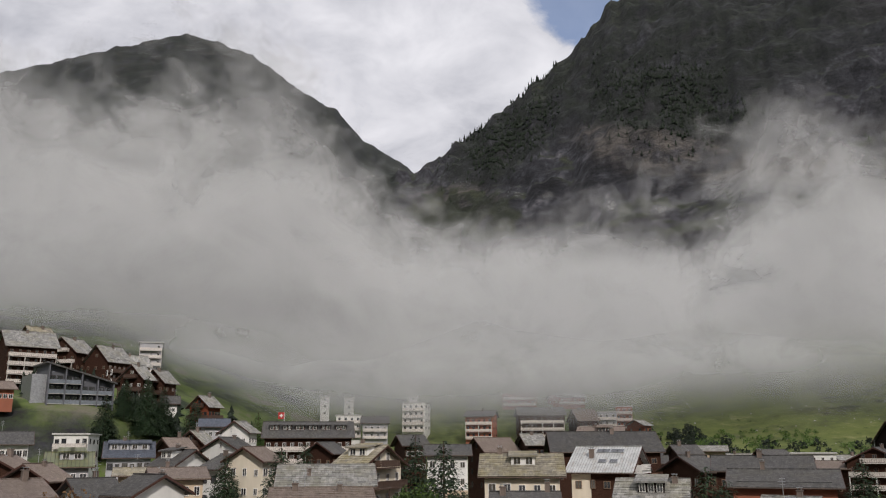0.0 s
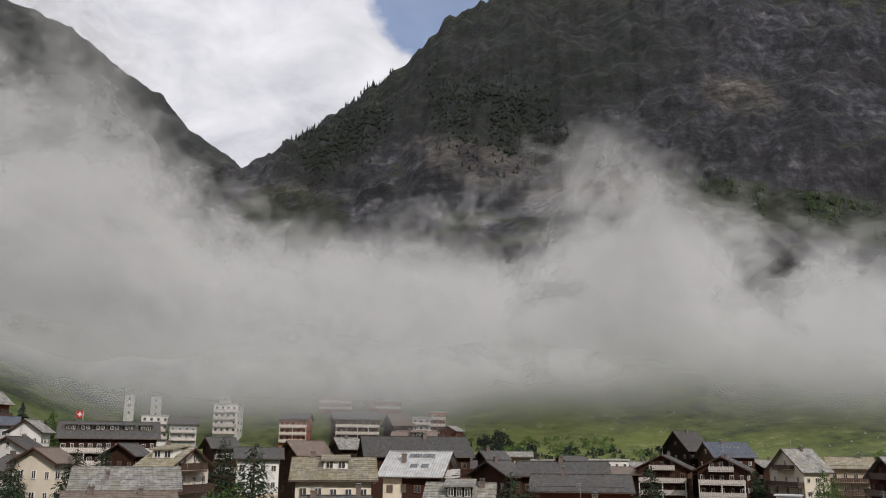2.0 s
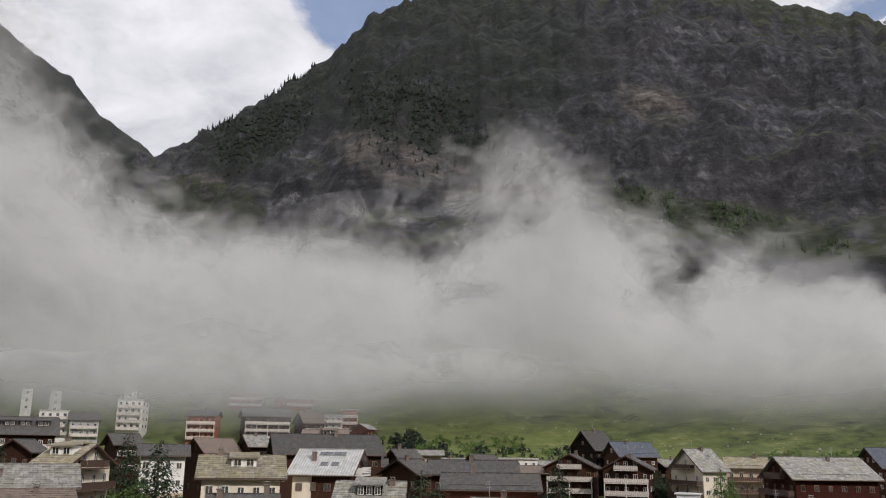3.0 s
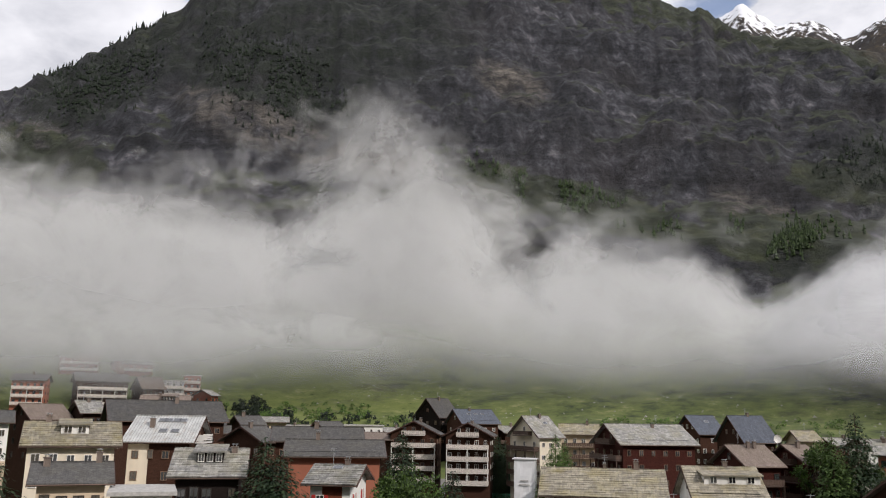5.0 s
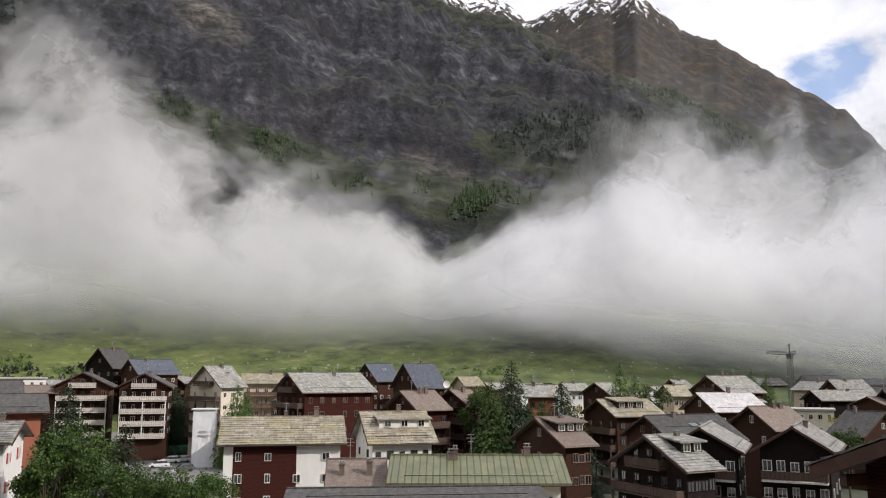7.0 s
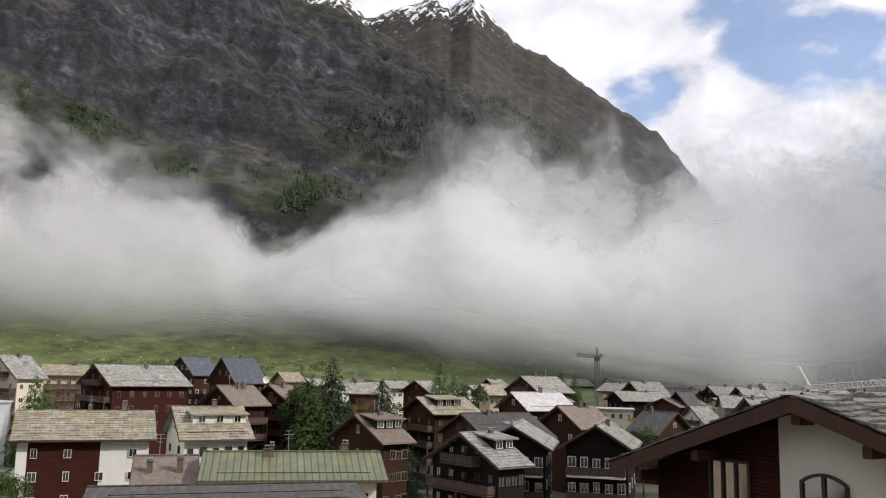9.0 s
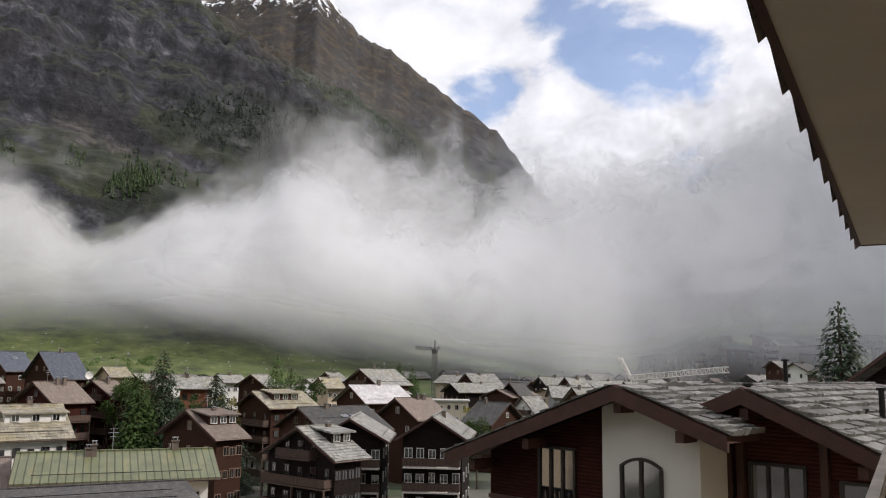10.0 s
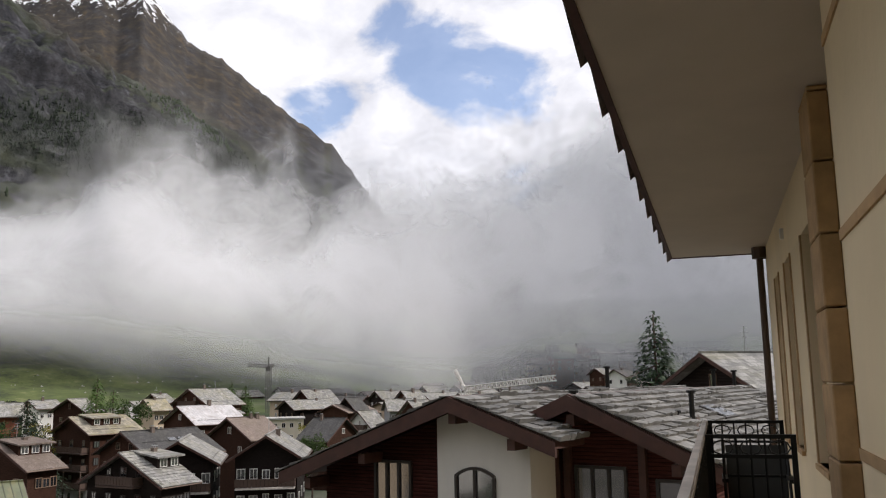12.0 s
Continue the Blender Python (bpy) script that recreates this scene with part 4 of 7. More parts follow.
house(21.83, 120, 50, 3.6, 6.5, 16.0, 18.1, BROWN, SLATE_BROWN, "brown gabled chalet with a stone roof", gable=2, front=3, chim=((0.1, -0.1),))
house(22.95, 98, 15, 3.6, 10.0, 15.3, 16.9, BROWN, SLATE_BROWN, "low brown house with a stone roof", front=3, rows=2)
house(18.78, 104, 15, 3.6, 10.0, 14.6, 16.7, WHITE, SLATE_DARK, "white house with a dark roof", front=3, rows=2, chim=((0.2, 0.1),))
house(15.40, 97, -52, 3.6, 6.5, 15.2, 17.2, WHITE, SLATE_DARK, "white house with a dark pitched roof", front=3, gable=3, rows=2, chim=((0.1, 0.2),))
house(16.42, 128, 0, 3.6, 8.0, 16.4, 17.3, TAN, SLATE_WARM, "low house with a mossy stone roof", front=3, rows=1)
house(13.80, 116, 5, 5.7, 9.0, 16.3, 17.5, TAN, SLATE_BROWN, "house with a brown slate roof", front=4, rows=2, chim=((-0.2, 0.05),))
house(13.51, 145, -35, 3.6, 10.0, 17.2, 19.7, WHITE, SLATE_DARK, "white gabled house with a dark roof", front=3, gable=3, dorm=((-0.2, 2, 2),))
house(14.02, 172, 20, 3.6, 10.0, 19.5, 21.9, BROWN, SLATE_BROWN, "brown chalet with a pitched roof", front=3, gable=2, chim=((0.2, 0),))
house(12.71, 188, 55, 3.6, 6.5, 20.5, 23.6, BROWN, SLATE, "dark timber chalet with small windows", gable=3, front=2, balc="g")
house(10.74, 172, 45, 3.6, 10.0, 19.4, 22.0, WHITE, SLATE_DARK, "white house with a gabled roof", front=2, gable=3)
house(10.42, 140, -45, 3.6, 9.0, 16.8, 19.0, WHITE, SLATE_DARK, "white gabled house with a dark roof", front=2, gable=2)
house(9.08, 132, 50, 3.6, 6.5, 18.0, 20.1, CREAM, SLATE_BROWN, "cream house with a brown gabled roof", front=3, gable=3, rows=3, lower=TAN)
house(1.51, 120, -32, 4.1, 10.0, 17.5, 20.2, CREAM, SLATE_WARM, "cream hotel with a stone slab roof and small balconies", front=4, gable=4, rows=4, balc="g", slabs=True, dorm=((0.0, 3, 2),), chim=((-0.3, 0.0),))
house(4.35, 100, 0, 9.5, 10.0, 15.8, 18.0, TAN, SLATE, "house with a large grey slab roof", front=5, rows=2, slabs=True, chim=((-0.2, -0.3),))
house(4.65, 88, 2, 8.7, 10.0, 14.5, 16.0, TAN, SLATE_BROWN, "house with a weathered slab roof", front=5, rows=2, slabs=True, chim=((-0.3, -0.1), (0.2, -0.15)))
house(-3.62, 152, 0, 6.9, 9.0, 18.6, 20.4, WHITE, SLATE_DARK, "white house with dark windows behind spruces", front=4, rows=3, lower=TAN)
house(-1.14, 182, 15, 4.6, 9.0, 20.3, 22.5, BROWN, SLATE_DARK, "dark timber house with a dark roof", front=4, rows=2)
house(4.45, 165, 50, 3.6, 6.5, 18.8, 21.0, BROWN, SLATE_DARK, "dark chalet with a white balcony", gable=3, front=3, balc="g", board=BOARD)
house(-8.53, 112, 0, 9.2, 10.0, 16.4, 19.0, CREAM, SLATE_WARM, "cream house with a mossy slab roof and dormer", front=5, rows=2, storey=2.6, slabs=True, dorm=((0.02, 3.0, 2),), chim=((-0.3, 0.0),))
house(-14.24, 122, -14, 7.7, 11.0, 16.6, 19.9, BROWN, TIN, "brown house with a pale sheet roof and skylights", panel=((-0.5, -0.16, CREAM),), front=4, gable=3, rows=3, balc="g", board=WHITE, sky=((-0.1, -0.12), (0.0, -0.12), (0.15, -0.12), (0.25, -0.12), (0, -0.35), (0.2, -0.35)), chim=((-0.22, -0.25),), vents=3)
house(-13.78, 166.2, 8, 19.1, 14.4, 19.0, 22.7, BROWN, SLATE_DARK, "long brown house with a dark roof", front=8, gable=2, rows=2, vents=5)
house(-9.17, 190, 15, 3.6, 9.0, 20.3, 22.8, BROWN, SLATE, "small chalet with a slate roof", front=3, gable=2)
house(-6.59, 192, 25, 7.4, 10.0, 18.9, 22.0, BROWN, SLATE_BROWN, "dark timber chalet with small windows", front=4, gable=2)
house(-13.82, 205, -5, 9.6, 10.0, 22.0, 24.5, BROWN, SLATE_BROWN, "brown house with roof terraces", front=5, rows=2, dorm=((0.1, 3, 3),))
house(-18.96, 172, 15, 3.6, 9.0, 18.5, 20.2, BROWN, SLATE_DARK, "dark timber chalet with a slate roof", front=3)
house(-19.38, 142, 38, 3.6, 10.0, 16.1, 18.5, BROWN, SLATE_DARK, "dark gabled chalet with a slate roof", front=3, gable=3)
house(-20.65, 225, 0, 6.6, 9.0, 18.8, 20.1, TAN, SLATE, "low tan house with a slate roof", front=5, rows=2)
house(-23.62, 127, 0, 11.6, 10.0, 16.7, 18.6, BROWN, SLATE_DARK, "long house with a dark slate roof and pipes", front=6, rows=2, vents=7)
house(-24.76, 110, 0, 10.9, 10.0, 15.4, 17.2, BRICKRED, SLATE_DARK, "red-brown house with a long dark slate roof", front=0, rows=2, vents=3, chim=((-0.2, 0.0),))
house(-26.62, 242, 0, 10.4, 9.0, 18.1, 18.9, WHITE, CONCRETE, "white flat-roofed modern house", flat=True, front=5, rows=2)
house(-5.92, 330, -10, 10.4, 11.0, 31.4, 33.8, BRICKRED, SLATE_DARK, "red-brown apartment house with white balconies", front=5, gable=2, rows=5, balc="f", board=BOARD, category="apartment building")
house(-9.82, 340.3, 8, 17.6, 12.6, 32.0, 35.3, BROWN, SLATE_DARK, "brown apartment house with white balconies", front=7, rows=5, balc="f", board=BOARD, category="apartment building")
house(-12.68, 345, 20, 8.1, 12.0, 29.9, 34.7, BROWN, SLATE_BROWN, "brown gabled apartment house", front=4, gable=2, rows=3, balc="f", board=BOARD, category="apartment building")
house(-14.24, 348, 0, 7.3, 10.0, 33.4, 35.4, GREY, CONCRETE, "grey apartment house with white balconies", flat=True, front=3, rows=4, balc="f", board=BOARD, category="apartment building")
house(-15.35, 350, 0, 6.4, 10.0, 35.6, 37.2, BRICKRED, CONCRETE, "tall apartment house with white balconies", flat=True, front=3, rows=5, balc="f", board=BOARD, category="apartment building")
house(-16.26, 330, 45, 3.6, 9.0, 27.6, 29.8, REDWOOD, SLATE, "small reddish timber chalet", front=2, gable=2)
house(-8.49, 392, 0, 15.2, 12.0, 44.0, 47.0, BRICKRED, CONCRETE, "red-brown apartment block in the fog", flat=True, front=5, rows=6, balc="f", board=BOARD, category="apartment building")
house(-11.59, 393.7, 20, 12.3, 15.4, 41.8, 45.8, BRICKRED, SLATE, "apartment block with a pale roof in the fog", front=4, gable=2, rows=5, balc="f", board=BOARD, category="apartment building")
house(2.97, 335, 0, 9.5, 11.0, 32.2, 34.5, WHITE, CONCRETE, "white apartment block with balconies", flat=True, front=4, rows=5, balc="f", board=BOARD, category="apartment building")
house(1.21, 330, 0, 9.5, 11.0, 29.0, 31.7, GREY, SLATE_DARK, "grey apartment block with balconies", front=4, rows=4, balc="f", board=BOARD, category="apartment building")
house(-1.56, 342, -12, 8.9, 12.0, 37.2, 39.3, WHITE, CONCRETE, "white apartment block with dark windows", flat=True, front=4, gable=2, rows=5, balc="f", board=BOARD, category="apartment building")
house(4.58, 365, 0, 3.8, 8.0, 41.3, 42.2, WHITE, CONCRETE, "narrow white tower in the fog", flat=True, front=1, rows=6, category="tower")
house(2.98, 372, 0, 4.2, 8.0, 41.2, 42.4, WHITE, CONCRETE, "narrow white tower in the fog", flat=True, front=1, rows=6, category="tower")
house(-1.31, 385, 0, 5.0, 8.0, 51.1, 52.2, WHITE, CONCRETE, "white tower fading into the fog", flat=True, front=1, rows=8, category="tower")
house(-16.93, 93, -4, 6.0, 10.0, 14.1, 16.6, BLACK, SLATE, "dark timber chalet with a grey slab roof and dormer", front=5, rows=3, balc="f", slabs=True, dorm=((0.0, 2.6, 3),), chim=((0.38, -0.1),))
house(-8.72, 90, 0, 5.7, 9.0, 13.8, 15.4, TAN, SLATE_DARK, "tan house with a dark slate roof", front=4, rows=2, vents=3, chim=((-0.4, -0.1), (0.4, 0.0)))
house(-12.85, 84, 0, 5.0, 8.0, 13.2, 13.7, WHITE, CONCRETE, "low flat-roofed white annexe", flat=True, front=3, rows=1)
house(-30.15, 215, 84, 14.0, 11.3, 16.4, 19.6, BROWN, SLATE_DARK, "apartment chalet with pale curved balconies", front=3, gable=5, rows=4, balc="g", board=BOARD, post=WHITE, category="apartment building")
house(-33.78, 208, 84, 14.0, 10.4, 16.3, 19.4, BROWN, SLATE_DARK, "apartment chalet with pale curved balconies", front=3, gable=5, rows=4, balc="g", board=BOARD, post=WHITE, sky=((0, -0.2),), category="apartment building")
house(-31.48, 262, 38, 7.1, 12.0, 20.6, 26.4, BLACK, SLATE_DARK, "dark gabled house below the meadow", front=3, gable=3)
house(-33.85, 250.7, 22, 10.7, 13.4, 19.0, 23.1, BROWN, TIN_BLUE, "house with a blue slate roof and skylights", front=4, gable=2, sky=((-0.2, -0.2), (0, -0.2), (0.2, -0.2)), vents=3)
house(-38.05, 200, 32, 5.7, 13.0, 16.3, 21.1, CREAM, SLATE, "chalet with a cream side and dark gable", front=3, gable=3, rows=4, balc="g", vents=2, sky=((0.2, -0.2),))
house(-40.94, 216, 0, 8.5, 10.0, 16.9, 19.4, TAN, SLATE_WARM, "tan house with a pale gabled roof", front=4, rows=3, balc="f")
house(-45.03, 175.4, 24, 14.7, 14.8, 15.8, 19.6, MAROON, SLATE, "long reddish house with a slate roof", front=6, gable=4, rows=3, balc="g", vents=9, chim=((0.1, -0.1),))
house(-48.59, 242, 32, 7.1, 12.0, 17.1, 22.1, BROWN, TIN_BLUE, "house with a blue slate roof", front=3, gable=5, rows=3, vents=4, sky=((0.1, -0.2),))
house(-51.36, 228, 34, 8.5, 12.0, 15.5, 22.0, BROWN, TIN_BLUE, "house with a blue slate roof and white eaves wall", front=4, gable=4, rows=3, vents=6, chim=((0.1, 0.0),), lower=WHITE)
house(-42.41, 116.8, 0, 14.6, 11.7, 10.7, 13.8, WHITE, SLATE_WARM, "white and maroon house with a huge mossy slab roof", front=4, rows=3, panel=((-0.42, 0.12, MAROON),), slabs=True, chim=((0.02, 0.02), (0.3, 0.0)))
house(-49.64, 122, 14, 8.3, 11.0, 10.2, 14.2, WHITE, SLATE_WARM, "white house with a wide dormer under a slab roof", front=5, gable=2, rows=2, slabs=True, dorm=((0.1, 7.2, 3),), chim=((0.1, 0.0),))
house(-25.14, 95, -12, 4.2, 9.0, 13.2, 14.9, WHITE, SLATE, "white house with red shutters and a red timber storey", panel=((-0.2, 0.3, REDWOOD),), front=2, gable=2, rows=2, slabs=True, shut=RED, sky=((0.0, -0.12),), chim=((0.2, 0.0),))
house(-51.27, 152, 30, 5.7, 11.0, 13.3, 16.5, MAROON, SLATE_BROWN, "maroon timber chalet with a brown roof", front=4, gable=3, rows=3, balc="f", chim=((0.0, -0.1), (0.2, -0.1)))
house(-54.12, 158, 42, 3.6, 10.0, 13.5, 16.6, MAROON, SLATE_BROWN, "maroon timber chalet with balconies", front=3, gable=3, rows=4, balc="fg", chim=((0.0, -0.1),))
house(-60.26, 112, 36, 3.8, 11.0, 10.8, 14.0, BROWN, SLATE_BROWN, "brown chalet with a smooth brown roof and wide dormer", front=4, gable=3, rows=4, dorm=((0.12, 4.2, 3),), chim=((0.15, -0.12),))
house(-64.93, 152, 30, 8.5, 11.0, 12.5, 15.1, BROWN, SLATE_WARM, "chalet with a mossy roof and raised dormer", front=4, gable=3, rows=4, dorm=((-0.05, 5, 3),), balc="g", lower=WHITE)
house(-67.46, 97, 42, 3.9, 11.0, 9.8, 13.0, BLACK, SLATE, "blackened timber chalet with flowered balconies", front=4, gable=5, rows=4, balc="g", slabs=True, dorm=((0.22, 3, 2),), chim=((0.25, -0.1),))
house(-68.64, 130.1, 35, 11.2, 12.1, 10.4, 13.6, BROWN, SLATE_DARK, "brown chalet with a dark slate roof and skylights", front=4, gable=4, rows=3, sky=((0.0, -0.25), (0.15, -0.25), (0.3, -0.25)), chim=((-0.15, -0.05),))
house(-71.32, 176.4, 30, 10.4, 12.8, 12.4, 15.8, BROWN, TIN_WHITE, "brown chalet with a whitish sheet roof", front=4, gable=3, vents=7, chim=((0.1, 0),))
house(-71.50, 226.8, 40, 10.9, 13.6, 14.8, 18.9, BROWN, SLATE, "brown chalet with a slate roof", front=4, gable=4, balc="g", vents=4, chim=((-0.1, 0),))
house(-73.94, 150, 40, 6.7, 11.0, 10.8, 14.3, BROWN, SLATE_BROWN, "brown gabled house with a brown slate roof", front=4, gable=2, rows=2, vents=4, chim=((0.1, -0.05), (0.3, -0.05)))
house(-59.64, 175, 0, 5.4, 10.0, 14.9, 17.2, BRICKRED, SLATE, "red house with a white end and grey roof", front=3, rows=3)
house(-63.69, 202, 40, 3.6, 10.0, 14.6, 17.4, BROWN, SLATE, "small brown chalet with slate roof", front=2, gable=2)
house(-61.75, 222, 20, 5.0, 10.0, 15.1, 17.0, WHITE, SLATE, "white house with a slate roof", front=3)
house(-54.67, 226, 20, 4.3, 10.0, 16.1, 18.6, TAN, SLATE_WARM, "tan house with a mossy roof", front=3, gable=2)
house(-68.23, 212, 20, 3.6, 10.0, 14.2, 16.8, TAN, SLATE_WARM, "tan house with a mossy roof", front=3)
house(-68.49, 262, 30, 3.6, 10.0, 15.0, 17.6, BROWN, SLATE, "chalet with a slate roof", front=3)
house(-55.26, 74, 2, 13.2, 9.0, 11.0, 12.7, WHITE, TIN_GREEN, "white house with a ribbed green metal roof", front=6, rows=2, chim=((-0.17, -0.1), (-0.14, -0.1), (0.33, 0.0)))
house(-47.28, 76, 0, 3.6, 9.0, 10.2, 12.2, BROWN, SLATE_BROWN, "house with a brown roof and a brick chimney", front=3, rows=1, chim=((0.3, -0.3), (-0.35, -0.3)))
house(-51.17, 62, 4, 16.6, 9.0, 10.9, 11.6, TAN, SLATE_DARK, "low house with a dark slate roof in front", front=6, rows=1)
house(-70.15, 106, 84, 12.0, 7.6, 11.1, 13.7, BLACK, SLATE, "dark timber apartment chalet with long pale balconies", gable=5, front=3, rows=4, balc="g", board=BOARD_DARK, post=BOARD, slab=BOARD)
house(-75.68, 103, 84, 12.0, 6.8, 11.6, 14.2, BLACK, SLATE, "dark timber apartment chalet with long pale balconies", gable=5, front=3, rows=4, chim=((0.0, -0.1),), balc="g", board=BOARD_DARK, post=BOARD, slab=BOARD)
house(-78.45, 258.2, 40, 9.9, 12.4, 12.7, 17.9, BROWN, SLATE, "brown chalet with pale posts", front=4, gable=4, balc="g", vents=5)
house(-80.91, 230, 40, 3.6, 11.0, 11.0, 15.8, BLACK, SLATE_DARK, "dark timber chalet with a slate roof", front=3, gable=3, vents=3)
house(-81.85, 188, 38, 3.6, 10.0, 9.4, 13.7, WHITE, SLATE, "white chalet with a dark timber top", front=3, gable=3, balc="g", lower=WHITE)
house(-83.19, 330, 40, 7.0, 11.0, 12.5, 16.4, BROWN, SLATE, "brown chalet at the village edge", front=3, gable=3)
house(-84.80, 252, 40, 5.9, 12.0, 11.8, 17.2, BROWN, SLATE, "brown chalet with a pale slate roof", front=4, gable=3, balc="g", vents=4)
house(-86.31, 318, 35, 7.8, 11.0, 14.2, 18.1, BROWN, SLATE, "brown chalet at the village edge", front=3, gable=3)
house(-83.97, 240, 10, 6.2, 10.0, 11.8, 15.0, GREY, SLATE, "grey-walled chalet with a slate roof", front=4)
house(-85.32, 198, 32, 4.2, 11.0, 11.4, 15.5, BROWN, SLATE, "brown chalet with a slate roof", front=3, gable=3)
house(-76.39, 212, 0, 9.5, 9.0, 11.5, 12.3, CREAM, CONCRETE, "small cream house with flat roof", flat=True, front=5, rows=2)
house(-79.43, 170, -35, 6.3, 11.0, 8.9, 13.0, BROWN, SLATE_DARK, "dark timber chalet with a slate roof", front=4, gable=3)
house(-82.22, 148, 30, 3.6, 10.0, 8.8, 11.5, WHITE, SLATE, "chalet with white balconies and slate roof", front=3, gable=3, balc="g", board=WHITE)
house(-88.99, 260, 30, 8.5, 11.0, 12.7, 16.1, BROWN, SLATE, "brown timber chalet with slate roof", front=3, gable=3)
house(-106.69, 62, 40, 5.3, 12.0, 18.2, 21.4, BLACK, SLATE, "blackened timber house with a wide grey roof", front=4, gable=3, rows=3, vents=4, chim=((0.46, -0.2),), over=1)
house(-97.64, 300, 30, 3.6, 10.0, 21.0, 23.3, BROWN, SLATE, "brown chalet at the village edge", front=3, gable=2)
house(-98.88, 270, 40, 3.6, 10.0, 20.1, 22.4, WHITE, SLATE_DARK, "far white house with balconies", front=4, gable=2, balc="f")
house(-66.43, 225, 30, 9.3, 9.2, 12.1, 14.8, BROWN, SLATE, "brown timber chalet with a slate roof", front=3, gable=3, rows=2)
house(-69.20, 236, 45, 10.1, 10.8, 12.5, 15.1, BROWN, SLATE_DARK, "brown timber chalet with a slate roof", front=3, gable=3, rows=2, balc="g")
house(-71.91, 224, 45, 9.4, 9.8, 12.5, 15.0, TAN, SLATE, "tan house with a slate roof", front=3, gable=3, rows=2)
house(-77.93, 251, 30, 13.5, 9.7, 12.5, 15.1, BLACK, SLATE, "blackened timber chalet with a slate roof", front=3, gable=3, rows=2, balc="g")
house(-80.61, 232, 45, 10.3, 10.4, 12.0, 14.0, BROWN, SLATE_BROWN, "brown timber chalet with a slate roof", front=3, gable=3, rows=2, vents=2)
house(-83.58, 253, 45, 9.7, 10.0, 11.9, 13.9, TAN, SLATE, "tan house with a slate roof", front=3, gable=3, rows=2, vents=2)
house(-67.97, 280, 38, 13.5, 8.3, 13.3, 15.3, WHITE, SLATE, "white chalet with a slate roof", front=3, gable=3, rows=2, balc="g")
house(-71.07, 295, 38, 10.5, 8.1, 12.9, 15.1, BLACK, SLATE, "blackened timber chalet with a slate roof", front=3, gable=3, rows=2, balc="g")
house(-77.29, 268, -30, 13.3, 10.6, 14.7, 17.2, TAN, SLATE, "tan house with a slate roof", front=3, gable=3, rows=2, balc="g")
house(-80.76, 289, -30, 12.0, 8.5, 13.1, 15.5, BLACK, SLATE_DARK, "blackened timber chalet with a slate roof", front=3, gable=3, rows=2)
house(-83.53, 283, 30, 11.2, 8.6, 14.2, 16.9, BLACK, SLATE, "blackened timber chalet with a slate roof", front=3, gable=3, rows=2)
house(-86.79, 269, 30, 11.7, 9.7, 14.0, 16.2, BROWN, SLATE, "brown timber chalet with a slate roof", front=3, gable=3, rows=2)
house(-89.47, 297, 38, 11.4, 8.7, 14.5, 16.7, TAN, SLATE, "tan house with a slate roof", front=3, gable=3, rows=2)
house(-92.09, 282, -30, 9.9, 8.1, 14.4, 16.5, BROWN, SLATE, "brown timber chalet with a slate roof", front=3, gable=3, rows=2)
house(-94.73, 282, 30, 14.0, 9.2, 13.3, 15.9, BLACK, SLATE, "blackened timber chalet with a slate roof", front=3, gable=3, rows=2, balc="g")
house(-97.59, 281, 38, 10.7, 10.0, 14.5, 17.1, WHITE, SLATE_DARK, "white chalet with a slate roof", front=3, gable=3, rows=2, balc="g")
house(-68.55, 341, 45, 13.6, 10.9, 15.7, 17.6, BLACK, SLATE_DARK, "blackened timber chalet with a slate roof", front=3, gable=3, rows=2, vents=2)
house(-70.91, 346, 45, 12.3, 8.2, 16.1, 18.2, BROWN, SLATE_BROWN, "brown timber chalet with a slate roof", front=3, gable=3, rows=2, vents=2)
house(-73.73, 339, 38, 13.6, 8.0, 15.0, 17.6, BROWN, SLATE, "brown timber chalet with a slate roof", front=3, gable=3, rows=2, balc="g")
house(-77.05, 351, 30, 13.4, 8.6, 16.1, 18.5, WHITE, SLATE_DARK, "white chalet with a slate roof", front=3, gable=3, rows=2, vents=2)
house(-79.96, 350, 30, 9.2, 9.8, 15.2, 17.5, BROWN, SLATE_DARK, "brown timber chalet with a slate roof", front=3, gable=3, rows=2, vents=2)
house(-82.32, 350, 30, 10.5, 9.0, 14.1, 16.1, WHITE, SLATE_BROWN, "white chalet with a slate roof", front=3, gable=3, rows=2, balc="g")
house(-85.89, 329, -30, 9.5, 8.3, 15.0, 17.4, MAROON, SLATE_DARK, "maroon timber chalet with a slate roof", front=3, gable=3, rows=2, vents=2)
house(-88.73, 358, 30, 12.1, 10.8, 15.6, 18.0, MAROON, SLATE_BROWN, "maroon timber chalet with a slate roof", front=3, gable=3, rows=2, balc="g")
house(-91.75, 326, 38, 12.5, 9.0, 15.0, 17.6, BROWN, SLATE_DARK, "brown timber chalet with a slate roof", front=3, gable=3, rows=2, vents=2)
house(-94.06, 357, 45, 9.6, 8.3, 14.3, 16.8, TAN, SLATE_BROWN, "tan house with a slate roof", front=3, gable=3, rows=2, vents=2)
house(-96.68, 325, 38, 12.8, 11.0, 16.1, 18.5, BLACK, SLATE, "blackened timber chalet with a slate roof", front=3, gable=3, rows=2, vents=2)
house(-99.69, 355, 45, 13.7, 9.5, 16.1, 18.4, WHITE, SLATE_BROWN, "white chalet with a slate roof", front=3, gable=3, rows=2, balc="g")
house(-69.40, 387, 45, 9.7, 8.2, 16.9, 18.9, TAN, SLATE, "tan house with a slate roof", front=3, gable=3, rows=2, balc="g")
